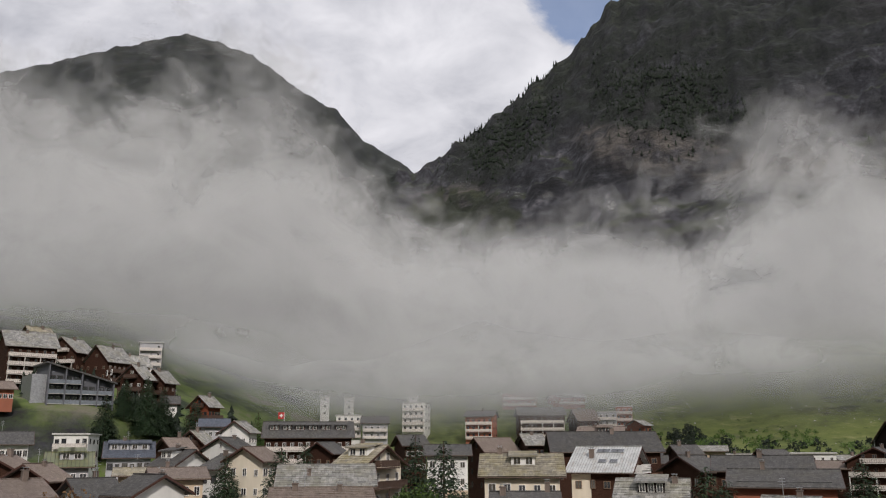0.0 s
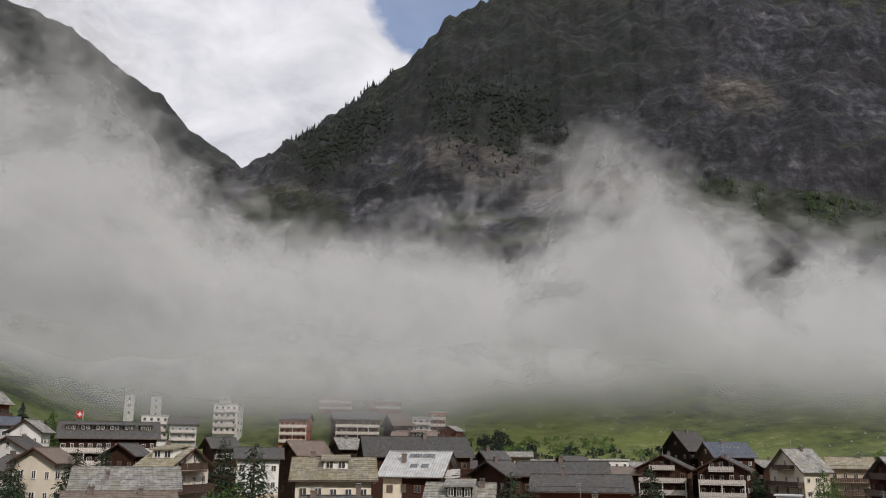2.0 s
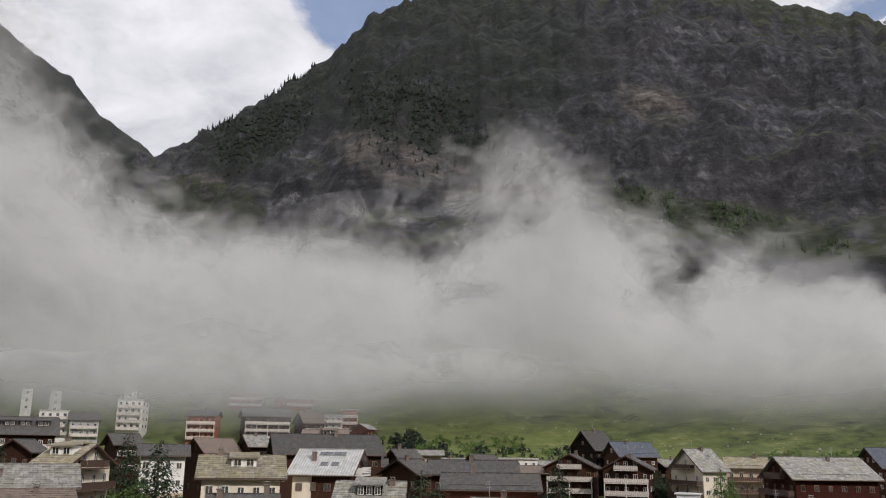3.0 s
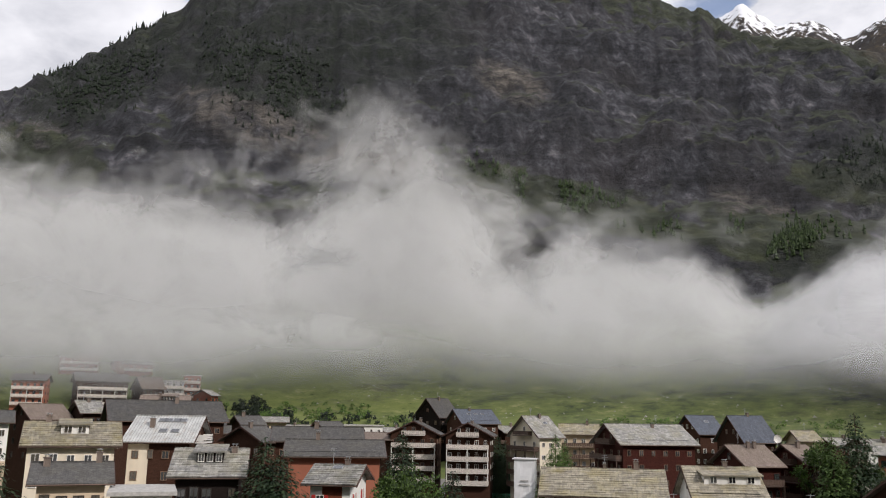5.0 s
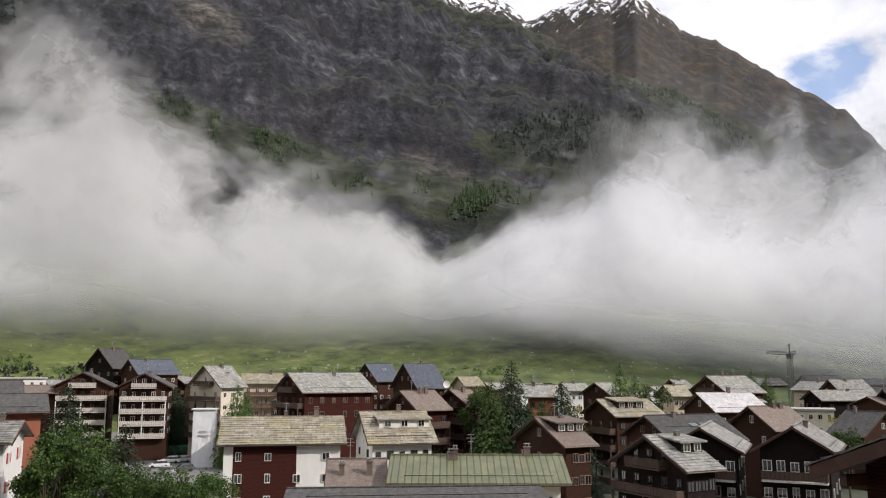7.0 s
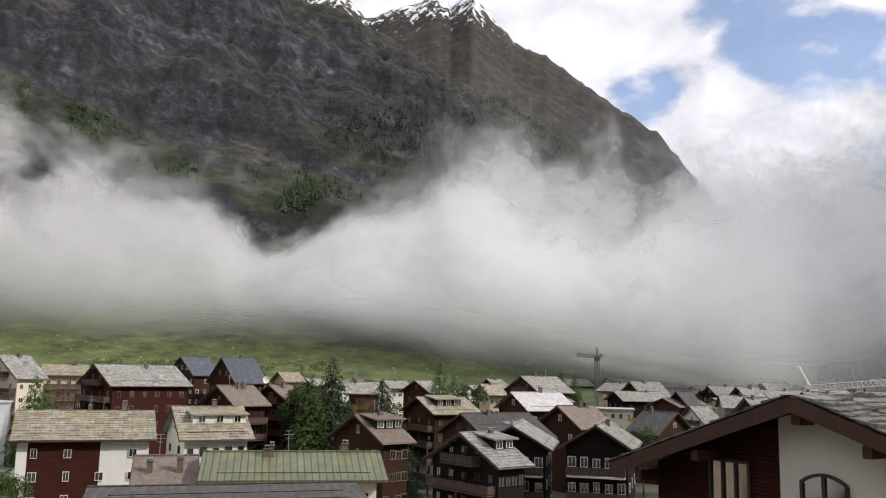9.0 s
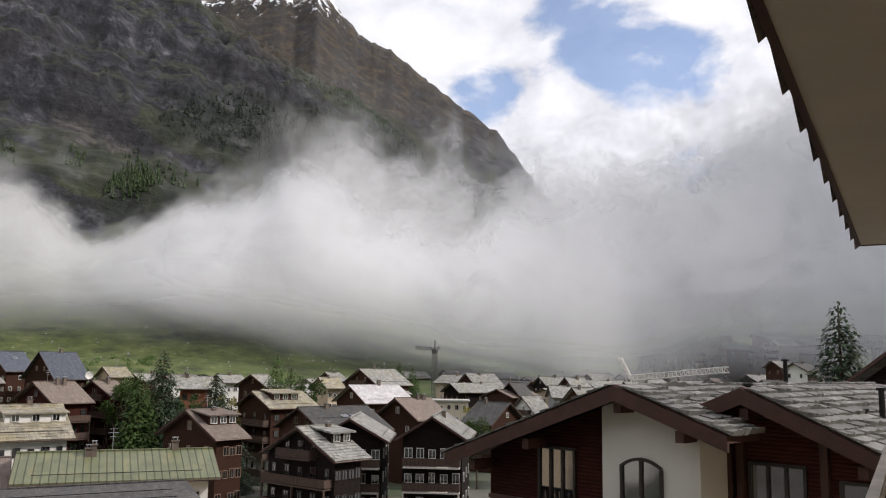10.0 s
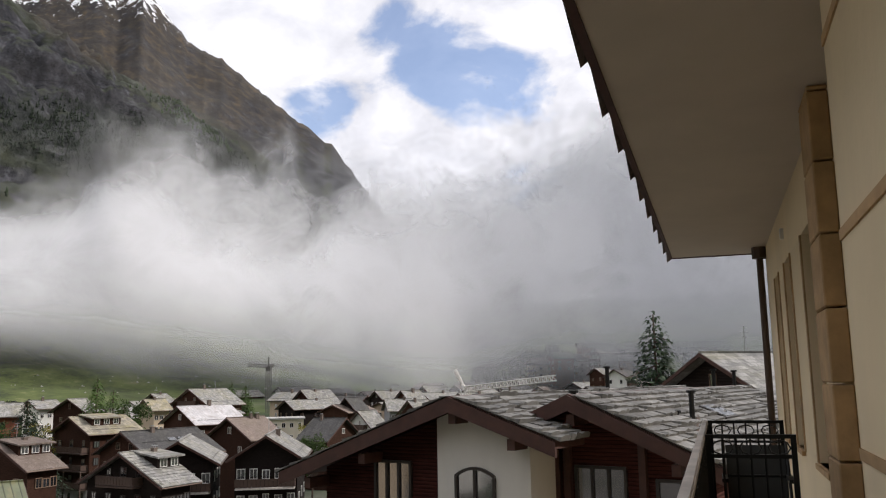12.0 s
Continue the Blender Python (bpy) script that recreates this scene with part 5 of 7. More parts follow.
house(-72.19, 414, 30, 9.4, 9.9, 17.5, 20.1, BLACK, SLATE_DARK, "blackened timber chalet with a slate roof", front=3, gable=3, rows=2, vents=2)
house(-74.71, 395, 30, 11.6, 10.3, 18.3, 20.3, WHITE, SLATE_DARK, "white chalet with a slate roof", front=3, gable=3, rows=2)
house(-77.77, 388, 30, 12.8, 10.9, 17.2, 19.2, WHITE, SLATE_BROWN, "white chalet with a slate roof", front=3, gable=3, rows=2, vents=2)
house(-80.36, 414, 45, 13.3, 10.1, 18.1, 20.7, TAN, SLATE, "tan house with a slate roof", front=3, gable=3, rows=2, balc="g")
house(-83.06, 407, -30, 13.5, 9.2, 16.5, 18.7, BLACK, SLATE_DARK, "blackened timber chalet with a slate roof", front=3, gable=3, rows=2, balc="g")
house(-86.13, 398, -30, 12.5, 9.8, 16.6, 18.8, WHITE, SLATE_BROWN, "white chalet with a slate roof", front=3, gable=3, rows=2, vents=2)
house(-89.09, 383, 45, 12.0, 8.9, 17.2, 19.1, TAN, SLATE_DARK, "tan house with a slate roof", front=3, gable=3, rows=2, balc="g")
house(-92.60, 390, 38, 13.6, 8.2, 18.3, 20.3, BROWN, SLATE, "brown timber chalet with a slate roof", front=3, gable=3, rows=2)
house(-95.66, 396, 45, 9.1, 8.7, 17.6, 20.1, TAN, SLATE, "tan house with a slate roof", front=3, gable=3, rows=2)
house(-98.06, 416, 45, 12.0, 9.9, 16.6, 18.6, TAN, SLATE, "tan house with a slate roof", front=3, gable=3, rows=2, vents=2)

# small houses at the foot of the meadow and on the misty spur
for b_, r_, t_, w_, roof_, e_, l_ in ((-17.6, 262, 25, BROWN, SLATE_DARK, -0.35, "small dark chalet at the foot of the meadow"), (-19.6, 285, 40, TAN, SLATE, -0.15, "small tan chalet at the foot of the meadow"),
                                      (-22.2, 270, -30, BROWN, SLATE, -0.45, "small brown chalet at the foot of the meadow"), (-24.2, 292, 35, BLACK, SLATE_DARK, -0.2, "small blackened chalet at the foot of the meadow"),
                                      (-28.6, 275, 30, WHITE, SLATE, -0.55, "small white chalet at the foot of the meadow"), (-18.2, 212, 20, BROWN, SLATE_DARK, -0.6, "dark chalet behind the long roof"),
                                      (-21.9, 190, 10, BLACK, SLATE_DARK, -0.75, "low dark house behind the long roof"), (-27.9, 215, -25, BROWN, SLATE_BROWN, -0.9, "brown chalet behind the white modern house"),
                                      (-36.3, 260, 35, BROWN, SLATE, -0.35, "brown chalet below the meadow"), (-43.2, 262, 30, TAN, SLATE_WARM, -0.35, "tan chalet below the meadow"),
                                      (-56.7, 250, 35, BROWN, SLATE, -0.75, "brown chalet at the meadow's edge"), (-58.6, 235, 30, WHITE, SLATE, -0.8, "white chalet at the meadow's edge"),
                                      (-93.6, 372, 30, TAN, SLATE_BROWN, 1.35, "pale house on the misty spur"), (-95.0, 368, 20, BRICKRED, SLATE, 1.75, "reddish house on the misty spur"),
                                      (-96.3, 374, 35, WHITE, SLATE_DARK, 1.55, "white house on the misty spur"), (-97.9, 366, 30, GREY, SLATE, 2.0, "grey house on the misty spur"),
                                      (-96.9, 378, 15, BRICKRED, SLATE_BROWN, 2.6, "reddish house high on the misty spur"), (-99.2, 376, 25, TAN, SLATE, 1.5, "tan house on the misty spur")):
    house(b_, r_, t_, 8.5, 8.5, top_of(e_ - 0.45, r_), top_of(e_, r_), w_, roof_, l_, front=2, gable=2, rows=2, balc="g" if t_ > 25 else "")

# ---- the timber chalet next door ----


def slate_meshes(material, count=6):
    """A few broken stone slabs, about 0.9 m along the eave and 0.6 m up the slope."""
    rng, out = random.Random(5), []
    for i in range(count):
        bm = bmesh.new()
        n = 5
        low = [(-0.5 + k / n, -0.04 + rng.uniform(-0.03, 0.03)) for k in range(n + 1)]
        top, bot = [], []
        for x, y in low:
            t = rng.uniform(0.075, 0.115)
            top.append((bm.verts.new((x, y, t)), bm.verts.new((x, 0.66, 0.012))))
            bot.append(bm.verts.new((x, y + 0.01, 0.0)))
        for k in range(n):
            bm.faces.new((top[k][0], top[k + 1][0], top[k + 1][1], top[k][1]))
            bm.faces.new((bot[k], bot[k + 1], top[k + 1][0], top[k][0]))
        bm.faces.new((bot[0], top[0][0], top[0][1]))
        bm.faces.new((bot[n], top[n][1], top[n][0]))
        me = bpy.data.meshes.new("slate")
        bm.to_mesh(me)
        bm.free()
        me.materials.append(material)
        out.append(me)
    return out


def lay_slates(parent, meshes, rng, low, side, inward, y0, y1, slope, rise):
    """Slabs on one slope: courses along +y, from the eave point low = (x, z) up the slope; side: +1 where the slope faces +x."""
    d, length = 0.0, math.hypot(slope, rise)
    up = Vector((-side * slope / length, 0, rise / length))
    along = Vector((0, side, 0))
    nrm = along.cross(up)
    while d < length - 0.2:
        h = rng.uniform(0.26, 0.40)
        y = y0 - rng.uniform(0, 0.5)
        while y < y1:
            w = rng.uniform(0.5, 1.1)
            a, b = max(y, y0), min(y + w, y1)
            y += w
            if b - a < 0.2:
                continue
            p = Vector((low[0], (a + b) / 2, low[1])) + up * d + nrm * 0.21
            k = rng.uniform(-0.014, 0.03)
            m = Matrix(((along.x, up.x, nrm.x, p.x), (along.y, up.y, nrm.y, p.y), (along.z, up.z, nrm.z, p.z + rng.uniform(0, 0.015)), (0, 0, 0, 1)))
            m = m @ Matrix.Rotation(rng.uniform(-0.05, 0.05), 4, "Z") @ Matrix.Diagonal((b - a - 0.015, min(h + 0.1, length - d) / 0.66, 1 + k * 20, 1))
            piece("slate", rng.choice(meshes), SLATE_NEAR, parent, m=m)
        d += h


SLATE_NEAR = slate("old_stone_slabs", (0.11, 0.108, 0.10), (0.33, 0.32, 0.30), (0.18, 0.17, 0.11), 0.35, 30.0, 30.0, 0.38)
REFLECTION_PALE = plain("pale_reflection", (0.45, 0.46, 0.46), 0.9)


def slab_roof(name, parent, material, pts, y0, y1, t=0.2):
    """A roof plane from (x, z) to (x, z), between y0 and y1."""
    (xa, za), (xb, zb) = pts
    bm = bmesh.new()
    v = [bm.verts.new(p) for p in ((xa, y0, za), (xb, y0, zb), (xb, y1, zb), (xa, y1, za), (xa, y0, za + t), (xb, y0, zb + t), (xb, y1, zb + t), (xa, y1, za + t))]
    for q in ((0, 1, 2, 3), (4, 7, 6, 5), (0, 4, 5, 1), (1, 5, 6, 2), (2, 6, 7, 3), (3, 7, 4, 0)):
        bm.faces.new([v[i] for i in q])
    bmesh.ops.recalc_face_normals(bm, faces=bm.faces)
    return part(name, bm, material, parent)


def frame_ring(bm, x0, x1, z0, z1, y, w=0.07, d=0.08, bars=1, arch=0.0):
    """A window frame in the plane y with upright bars and, if asked, an arched head."""
    box(bm, x0, y - d, z0, x1, y, z0 + w)
    n = 8
    for k in range(n):
        a, b = k / n, (k + 1) / n
        za, zb = z1 + arch * (1 - (2 * a - 1) ** 2), z1 + arch * (1 - (2 * b - 1) ** 2)
        xa, xb = x0 + (x1 - x0) * a, x0 + (x1 - x0) * b
        v = [bm.verts.new(p) for yy in (y - d, y) for p in ((xa, yy, za - w), (xb, yy, zb - w), (xb, yy, zb), (xa, yy, za))]
        for q in ((0, 1, 2, 3), (7, 6, 5, 4), (0, 4, 5, 1), (3, 2, 6, 7)):
            bm.faces.new([v[i] for i in q])
    for i in range(bars + 2):
        x = x0 + (x1 - x0 - w) * i / (bars + 1)
        f = ((x + w / 2 - x0) / (x1 - x0))
        box(bm, x, y - d, z0 + w, x + w, y, z1 - w + arch * (1 - (2 * f - 1) ** 2))


def chalet():
    beta = -87.43
    at = toward(beta, 22.0)
    root = new("chalet")
    root.matrix_basis = pose(at.x, at.y, 0, 0, 0, beta - 33)
    tagged(root, "red-brown timber chalet with twin gables and a stone slab roof", "chalet", "village houses")
    rng = random.Random(3)
    z = 19.41
    # walls: timber, with a white plastered bay
    bm = bmesh.new()
    prism_y(bm, ((-5.0, -1), (-0.88, -1), (-0.88, z - 0.42), (-5.0, z - 1.86)), 0.95, 17.5)
    part("timber_wall", bm, MAROON, root)
    bm = bmesh.new()
    prism_y(bm, ((-0.88, -1), (1.92, -1), (1.92, z - 0.80), (0, z - 0.12), (-0.88, z - 0.42)), 0.72, 17.4)
    part("plaster_wall", bm, WALLWHITE, root, "white plastered bay")
    bm = bmesh.new()
    prism_y(bm, ((1.92, -1), (6.0, -1), (6.0, z - 1.52), (2.73, z - 0.10), (1.92, z - 0.43)), 2.3, 17.3)
    part("timber_wall", bm, MAROON, root)
    # roofs
    r1 = slab_roof("roof", root, BARGE, ((-5.95, z - 2.14), (0, z)), 0.0, 18.7)
    slab_roof("roof", root, BARGE, ((3.02, z - 1.06), (0.0, z)), 0.0, 1.6)
    r2 = slab_roof("roof", root, BARGE, ((1.62, z - 0.57), (0.0, z)), 1.6, 18.7)
    r3 = slab_roof("roof", root, BARGE, ((6.55, z - 1.68), (2.73, z)), 1.34, 18.4)
    slab_roof("roof", root, BARGE, ((1.40, z - 0.56), (2.73, z)), 1.34, 18.4)
    for pts, y in ((((-5.95, z - 2.14), (0, z)), 0.0), (((3.02, z - 1.06), (0, z)), 0.0), (((1.55, z - 0.5), (2.73, z)), 1.34), (((6.55, z - 1.68), (2.73, z)), 1.34)):
        bm = bmesh.new()
        (xa, za), (xb, zb) = pts
        v = [bm.verts.new(p) for yy in (y - 0.09, y - 0.004) for p in ((xa, yy, za - 0.20), (xb, yy, zb - 0.22), (xb, yy, zb + 0.17), (xa, yy, za + 0.16))]
        for q in ((0, 1, 2, 3), (7, 6, 5, 4), (0, 4, 5, 1), (3, 2, 6, 7), (0, 3, 7, 4), (1, 5, 6, 2)):
            bm.faces.new([v[i] for i in q])
        bmesh.ops.recalc_face_normals(bm, faces=bm.faces)
        part("bargeboard", bm, BARGE, root, "broad red-brown bargeboard")
    # purlins that carry the overhang
    for x, zz, y0, y1 in ((-3.0, z - 1.5, 0.1, 1.1), (0.0, z - 0.38, 0.1, 0.9), (1.75, z - 1.0, 0.05, 0.9), (-5.0, z - 2.25, 0.1, 1.1), (2.73, z - 0.45, 1.42, 2.5), (5.4, z - 1.6, 1.42, 2.5)):
        bm = bmesh.new()
        box(bm, x - 0.11, y0, zz - 0.14, x + 0.11, y1, zz + 0.14)
        part("purlin", bm, BARGE, root)
    # posts and trim beside the bay
    for x in (1.95, 2.25, 4.3):
        bm = bmesh.new()
        box(bm, x - 0.09, 2.12, 12, x + 0.09, 2.3, z - 1.0)
        part("post", bm, BARGE, root)
    # windows
    for x0, x1, z0, z1, y, arch, mat, bars in ((-3.16, -1.87, 16.2, 17.82, 0.95, 0.0, FRAME_DARK, 2), (-0.30, 0.92, 16.0, 17.55, 0.72, 0.22, FRAME_DARK, 1), (2.42, 3.85, 15.9, 17.76, 2.3, 0.0, FRAME_DARK, 2), (4.6, 5.3, 16.2, 17.5, 2.3, 0.0, FRAME_DARK, 0)):
        bm = bmesh.new()
        frame_ring(bm, x0, x1, z0, z1, y, 0.075, 0.09, bars, arch)
        w = part("window", bm, mat, root, "dark-framed casement window")
        bm = bmesh.new()
        n = 8
        vs = [bm.verts.new((x0 + 0.05, y - 0.03, z0 + 0.05))]
        vs.append(bm.verts.new((x1 - 0.05, y - 0.03, z0 + 0.05)))
        for k in range(n + 1):
            a = 1 - k / n
            vs.append(bm.verts.new((x0 + 0.05 + (x1 - x0 - 0.1) * a, y - 0.03, z1 - 0.05 + arch * (1 - (2 * a - 1) ** 2))))
        bm.faces.new(vs)
        part("pane", bm, GLASS, w)
        # pale strips behind the glass stand in for reflections in the panes
        bm = bmesh.new()
        for k in (0, 5):
            xa = x0 + 0.1 + (x1 - x0 - 0.2) * k / 6
            box(bm, xa, y - 0.020, z0 + 0.5, xa + (x1 - x0) / 9, y - 0.008, z1 - 0.1)
        part("curtain", bm, REFLECTION_PALE, w)
    # balcony rail under the first window
    bm = bmesh.new()
    box(bm, -4.0, -0.25, 15.4, -1.5, 0.95, 15.55)
    bal = part("balcony", bm, BARGE, root)
    for k in range(15):
        bm = bmesh.new()
        box(bm, -3.95 + k * 0.17, -0.25, 15.55, -3.83 + k * 0.17, -0.2, 16.4)
        part("baluster", bm, BARGE, bal)
    bm = bmesh.new()
    box(bm, -4.0, -0.28, 16.4, -1.5, -0.17, 16.5)
    part("handrail", bm, BARGE, bal)
    # roof furniture
    for x, y, h in ((0.05, 10.5, 0.95), (2.75, 14.5, 0.8), (2.75, 17.5, 0.75), (4.7, 5.2, 1.0), (2.73, 1.7, 0.22), (4.35, 4.9, 0.3)):
        zb = z - (0.37 * abs(x) if x < 1.5 else 0.44 * abs(x - 2.73))
        bm = bmesh.new()
        rod(bm, (x, y, zb), (x, y, zb + h), 0.075, 10)
        rod(bm, (x, y, zb + h), (x, y, zb + h + 0.07), 0.13, 10)
        part("flue_pipe", bm, IRON, root, "dark metal flue pipe")
    for x, y in ((4.6, 8.3), (1.2, 15.0)):
        zb = z - (0.37 * x if x < 1.5 else 0.44 * (x - 2.73)) + 0.36
        tilt = Matrix.Translation((x, y, zb)) @ Matrix.Rotation(math.atan(0.42), 4, "Y")
        bm = bmesh.new()
        box(bm, -0.45, -0.7, -0.12, 0.45, 0.7, 0)
        sk = piece_of("skylight", bm, FRAME_DARK, root, tilt)
        bm = bmesh.new()
        box(bm, -0.38, -0.63, 0, 0.38, 0.63, 0.012)
        part("pane", bm, GLASS, sk)
    bm = bmesh.new()
    rod(bm, (5.9, 1.5, z - 1.16), (4.6, 6.0, z - 0.55), 0.06)
    part("snow_rail", bm, BARK, root, "timber pole that holds back snow")
    # stone slabs
    meshes = slate_meshes(SLATE_NEAR)
    lay_slates(r3, meshes, rng, (6.60, z - 1.70), 1, 1, 1.26, 18.4, 3.82, 1.68)
    lay_slates(r2, meshes, rng, (1.62, z - 0.57), 1, 1, 1.6, 18.7, 1.62, 0.57)
    lay_slates(r2, meshes, rng, (3.08, z - 1.08), 1, 1, -0.10, 1.6, 3.08, 1.08)
    bm = bmesh.new()
    courses(bm, 18.8, 5.98, 2.15, 0.2, rng, 0.55, 1.0)
    cov = part("slate_covering", bm, SLATE_NEAR, r1)
    cov["kind"] = "stuff"
    cov.matrix_basis = Matrix.Translation((-5.98, 9.3, z - 2.15)) @ Matrix.Rotation(-math.pi / 2, 4, "Z")
    return root


WALLWHITE = plaster("white_render", (0.63, 0.605, 0.55))
chalet()

# ---- the hotel with the balcony ----
HOTEL_WALL = plaster("ochre_render", (0.78, 0.64, 0.42))
SOFFIT = plain("pale_soffit_board", (0.62, 0.55, 0.46), 0.8, 0.0, 0.06, 0.8)
STONE = plain("tan_stone_trim", (0.42, 0.27, 0.13), 0.85)


def lathe(bm, x, y, profile, n=10):
    """A turned body on an upright axis, from (height, radius) pairs."""
    rings = [[bm.verts.new((x + r * math.cos(k * math.tau / n), y + r * math.sin(k * math.tau / n), z)) for k in range(n)] for z, r in profile]
    for a, b in zip(rings, rings[1:]):
        for k in range(n):
            bm.faces.new((a[k], a[(k + 1) % n], b[(k + 1) % n], b[k]))
    bm.faces.new(rings[0][::-1])
    bm.faces.new(rings[-1])


def hotel():
    """x runs along the wall away from the balcony, y out from the wall; the wall face lies at y = -1.05."""
    root = new("hotel")
    root.matrix_basis = pose(0, 0, 0, 0, 0, -15.0)
    tagged(root, "ochre rendered hotel wing with stone trim under a deep eave", "hotel")
    face, floor_z, eave = -1.05, 18.45, 22.45
    x0, x1 = -9.0, 17.3
    openings = [(9.45, 10.6), (12.2, 13.2), (14.4, 15.3)]
    z0, z1 = 19.0, 21.63
    edges = [x0] + [v for o in openings for v in o] + [x1]
    for i in range(0, len(edges), 2):
        bm = bmesh.new()
        box(bm, edges[i], face - 0.4, z0, edges[i + 1], face, z1)
        part("wall", bm, HOTEL_WALL, root)
    for a, b in ((-1.0, z0), (z1, eave)):
        bm = bmesh.new()
        box(bm, x0, face - 0.4, a, x1, face, b)
        part("wall", bm, HOTEL_WALL, root)
    bm = bmesh.new()
    box(bm, x0, -11.0, -1.0, x1, face - 0.4, eave)
    part("wall", bm, HOTEL_WALL, root)
    for a, b in openings:
        bm = bmesh.new()
        frame_ring(bm, a, b, z0, z1, 0, 0.09, 0.07, 1)
        w = part("window", bm, STONE, root, "tan painted balcony door frame")
        w.matrix_basis = Matrix.Translation((a + b, face - 0.25, 0)) @ Matrix.Rotation(math.pi, 4, "Z")
        bm = bmesh.new()
        box(bm, a + 0.05, -0.02, z0 + 0.05, b - 0.05, -0.01, z1 - 0.05)
        part("pane", bm, GLASS, w)
        bm = bmesh.new()
        box(bm, a - 0.02, face - 0.25, z0 - 0.06, b + 0.02, face + 0.05, z0)
        part("sill", bm, STONE, root)
        for s0, s1 in ((a - 0.10, a), (b, b + 0.10)):
            bm = bmesh.new()
            box(bm, s0, face, z0, s1, face + 0.02, z1)
            part("window_surround", bm, STONE, root, "tan band round a window")
    # stone pier in blocks
    zb = 10.0
    while zb < eave - 0.01:
        top = min(zb + 0.62, eave)
        bm = bmesh.new()
        box(bm, 7.5, face, zb + 0.008, 8.2, face + 0.17, top - 0.008)
        bmesh.ops.bevel(bm, geom=bm.edges[:], offset=0.012, segments=1, affect="EDGES")
        part("pier_block", bm, STONE, root, "orange-tan stone pier block")
        zb = top
    # the near bay stands forward of the wall, with sunk joints lined in tan
    bay = -0.70
    bm = bmesh.new()
    box(bm, x0, face, floor_z, 5.0, bay, eave - 0.004)
    bmesh.ops.bevel(bm, geom=[q for q in bm.edges if abs(q.verts[0].co.z - q.verts[1].co.z) > 1], offset=0.015, segments=2, affect="EDGES")
    bw = part("bay_wall", bm, HOTEL_WALL, root, "ochre rendered bay that stands forward")
    for zz in (19.55, 20.72, 21.84):
        bm = bmesh.new()
        box(bm, x0, bay, zz, 4.98, bay + 0.012, zz + 0.06)
        part("string_band", bm, STONE, bw)
    bm = bmesh.new()
    box(bm, 5.75, face, 18.5, 5.98, face + 0.014, 21.9)
    part("string_band", bm, STONE, root)
    # soffit, eave and roof
    bm = bmesh.new()
    box(bm, x0, -1.1, eave, 17.95, 0.73, eave + 0.05)
    part("soffit", bm, SOFFIT, root, "smooth pale soffit under the eave")
    bm = bmesh.new()
    box(bm, x0, 0.73, eave - 0.02, 17.95, 0.80, eave + 0.20)
    part("fascia", bm, BARGE, root, "brown eave board")
    bm = bmesh.new()
    box(bm, 17.95, -1.1, eave - 0.02, 18.0, 0.80, eave + 0.20)
    part("fascia", bm, BARGE, root, "brown eave board")
    bm = bmesh.new()
    prism(bm, ((0.85, eave + 0.20), (0.85, eave + 0.28), (-5.0, eave + 2.9), (-11.9, eave + 0.28), (-11.9, eave + 0.2)), x0, 18.05)
    bmesh.ops.recalc_face_normals(bm, faces=bm.faces)
    part("roof", bm, SLATE_BROWN, root)
    x = -0.4
    while x < 18:
        bm = bmesh.new()
        v = [bm.verts.new(p) for p in ((x, 0.67, eave + 0.16), (x + 1.38, 0.67, eave + 0.16), (x + 1.38, 0.88, eave + 0.0), (x, 0.82, eave + 0.10),
                                       (x, 0.67, eave + 0.31), (x + 1.38, 0.67, eave + 0.31), (x + 1.38, 0.88, eave + 0.17), (x, 0.82, eave + 0.2))]
        for q in ((3, 2, 1, 0), (4, 5, 6, 7), (2, 3, 7, 6), (1, 2, 6, 5), (3, 0, 4, 7), (0, 1, 5, 4)):
            bm.faces.new([v[i] for i in q])
        bmesh.ops.recalc_face_normals(bm, faces=bm.faces)
        part("eave_slab", bm, SLATE_BROWN, root, "brown slab at the roof's edge")
        x += 1.36
    # rainwater pipe on the far corner
    bm = bmesh.new()
    rod(bm, (17.15, face + 0.12, 0), (17.15, face + 0.12, eave - 0.1), 0.065, 10)
    dp = part("downpipe", bm, COPPER, root, "dark copper rainwater pipe")
    bm = bmesh.new()
    rod(bm, (17.15, face + 0.12, eave - 0.22), (17.15, face + 0.12, eave), 0.14, 8)
    part("hopper", bm, COPPER, dp)
    # balcony floor
    bm = bmesh.new()
    box(bm, -6.0, face, floor_z - 0.22, 9.3, 0.22, floor_z)
    part("balcony_slab", bm, CONCRETE, root)
    # small things on the wall
    bm = bmesh.new()
    box(bm, 12.9, face, 21.95, 13.0, face + 0.05, 22.1)
    part("sensor", bm, FRAME, root, "small white sensor box")
    bm = bmesh.new()
    lathe(bm, 6.8, face + 0.05, [(21.70 + k * 0.022, 0.04 if k % 4 < 2 else 0.026) for k in range(13)])
    part("wall_lamp", bm, IRON, root, "black ribbed wall lamp")
    return root


def tube(bm, pts, r, n=5):
    """One bent bar through points that lie in a plane of constant x."""
    rings = []
    for i, p in enumerate(pts):
        p = Vector(p)
        d = (Vector(pts[min(i + 1, len(pts) - 1)]) - Vector(pts[max(i - 1, 0)])).normalized()
        u, w = Vector((1, 0, 0)), d.cross(Vector((1, 0, 0)))
        rings.append([bm.verts.new(p + (u * math.cos(k * math.tau / n) + w * math.sin(k * math.tau / n)) * r) for k in range(n)])
    for a, b in zip(rings, rings[1:]):
        for k in range(n):
            bm.faces.new((a[k], a[(k + 1) % n], b[(k + 1) % n], b[k]))
    bm.faces.new(rings[0][::-1])
    bm.faces.new(rings[-1])


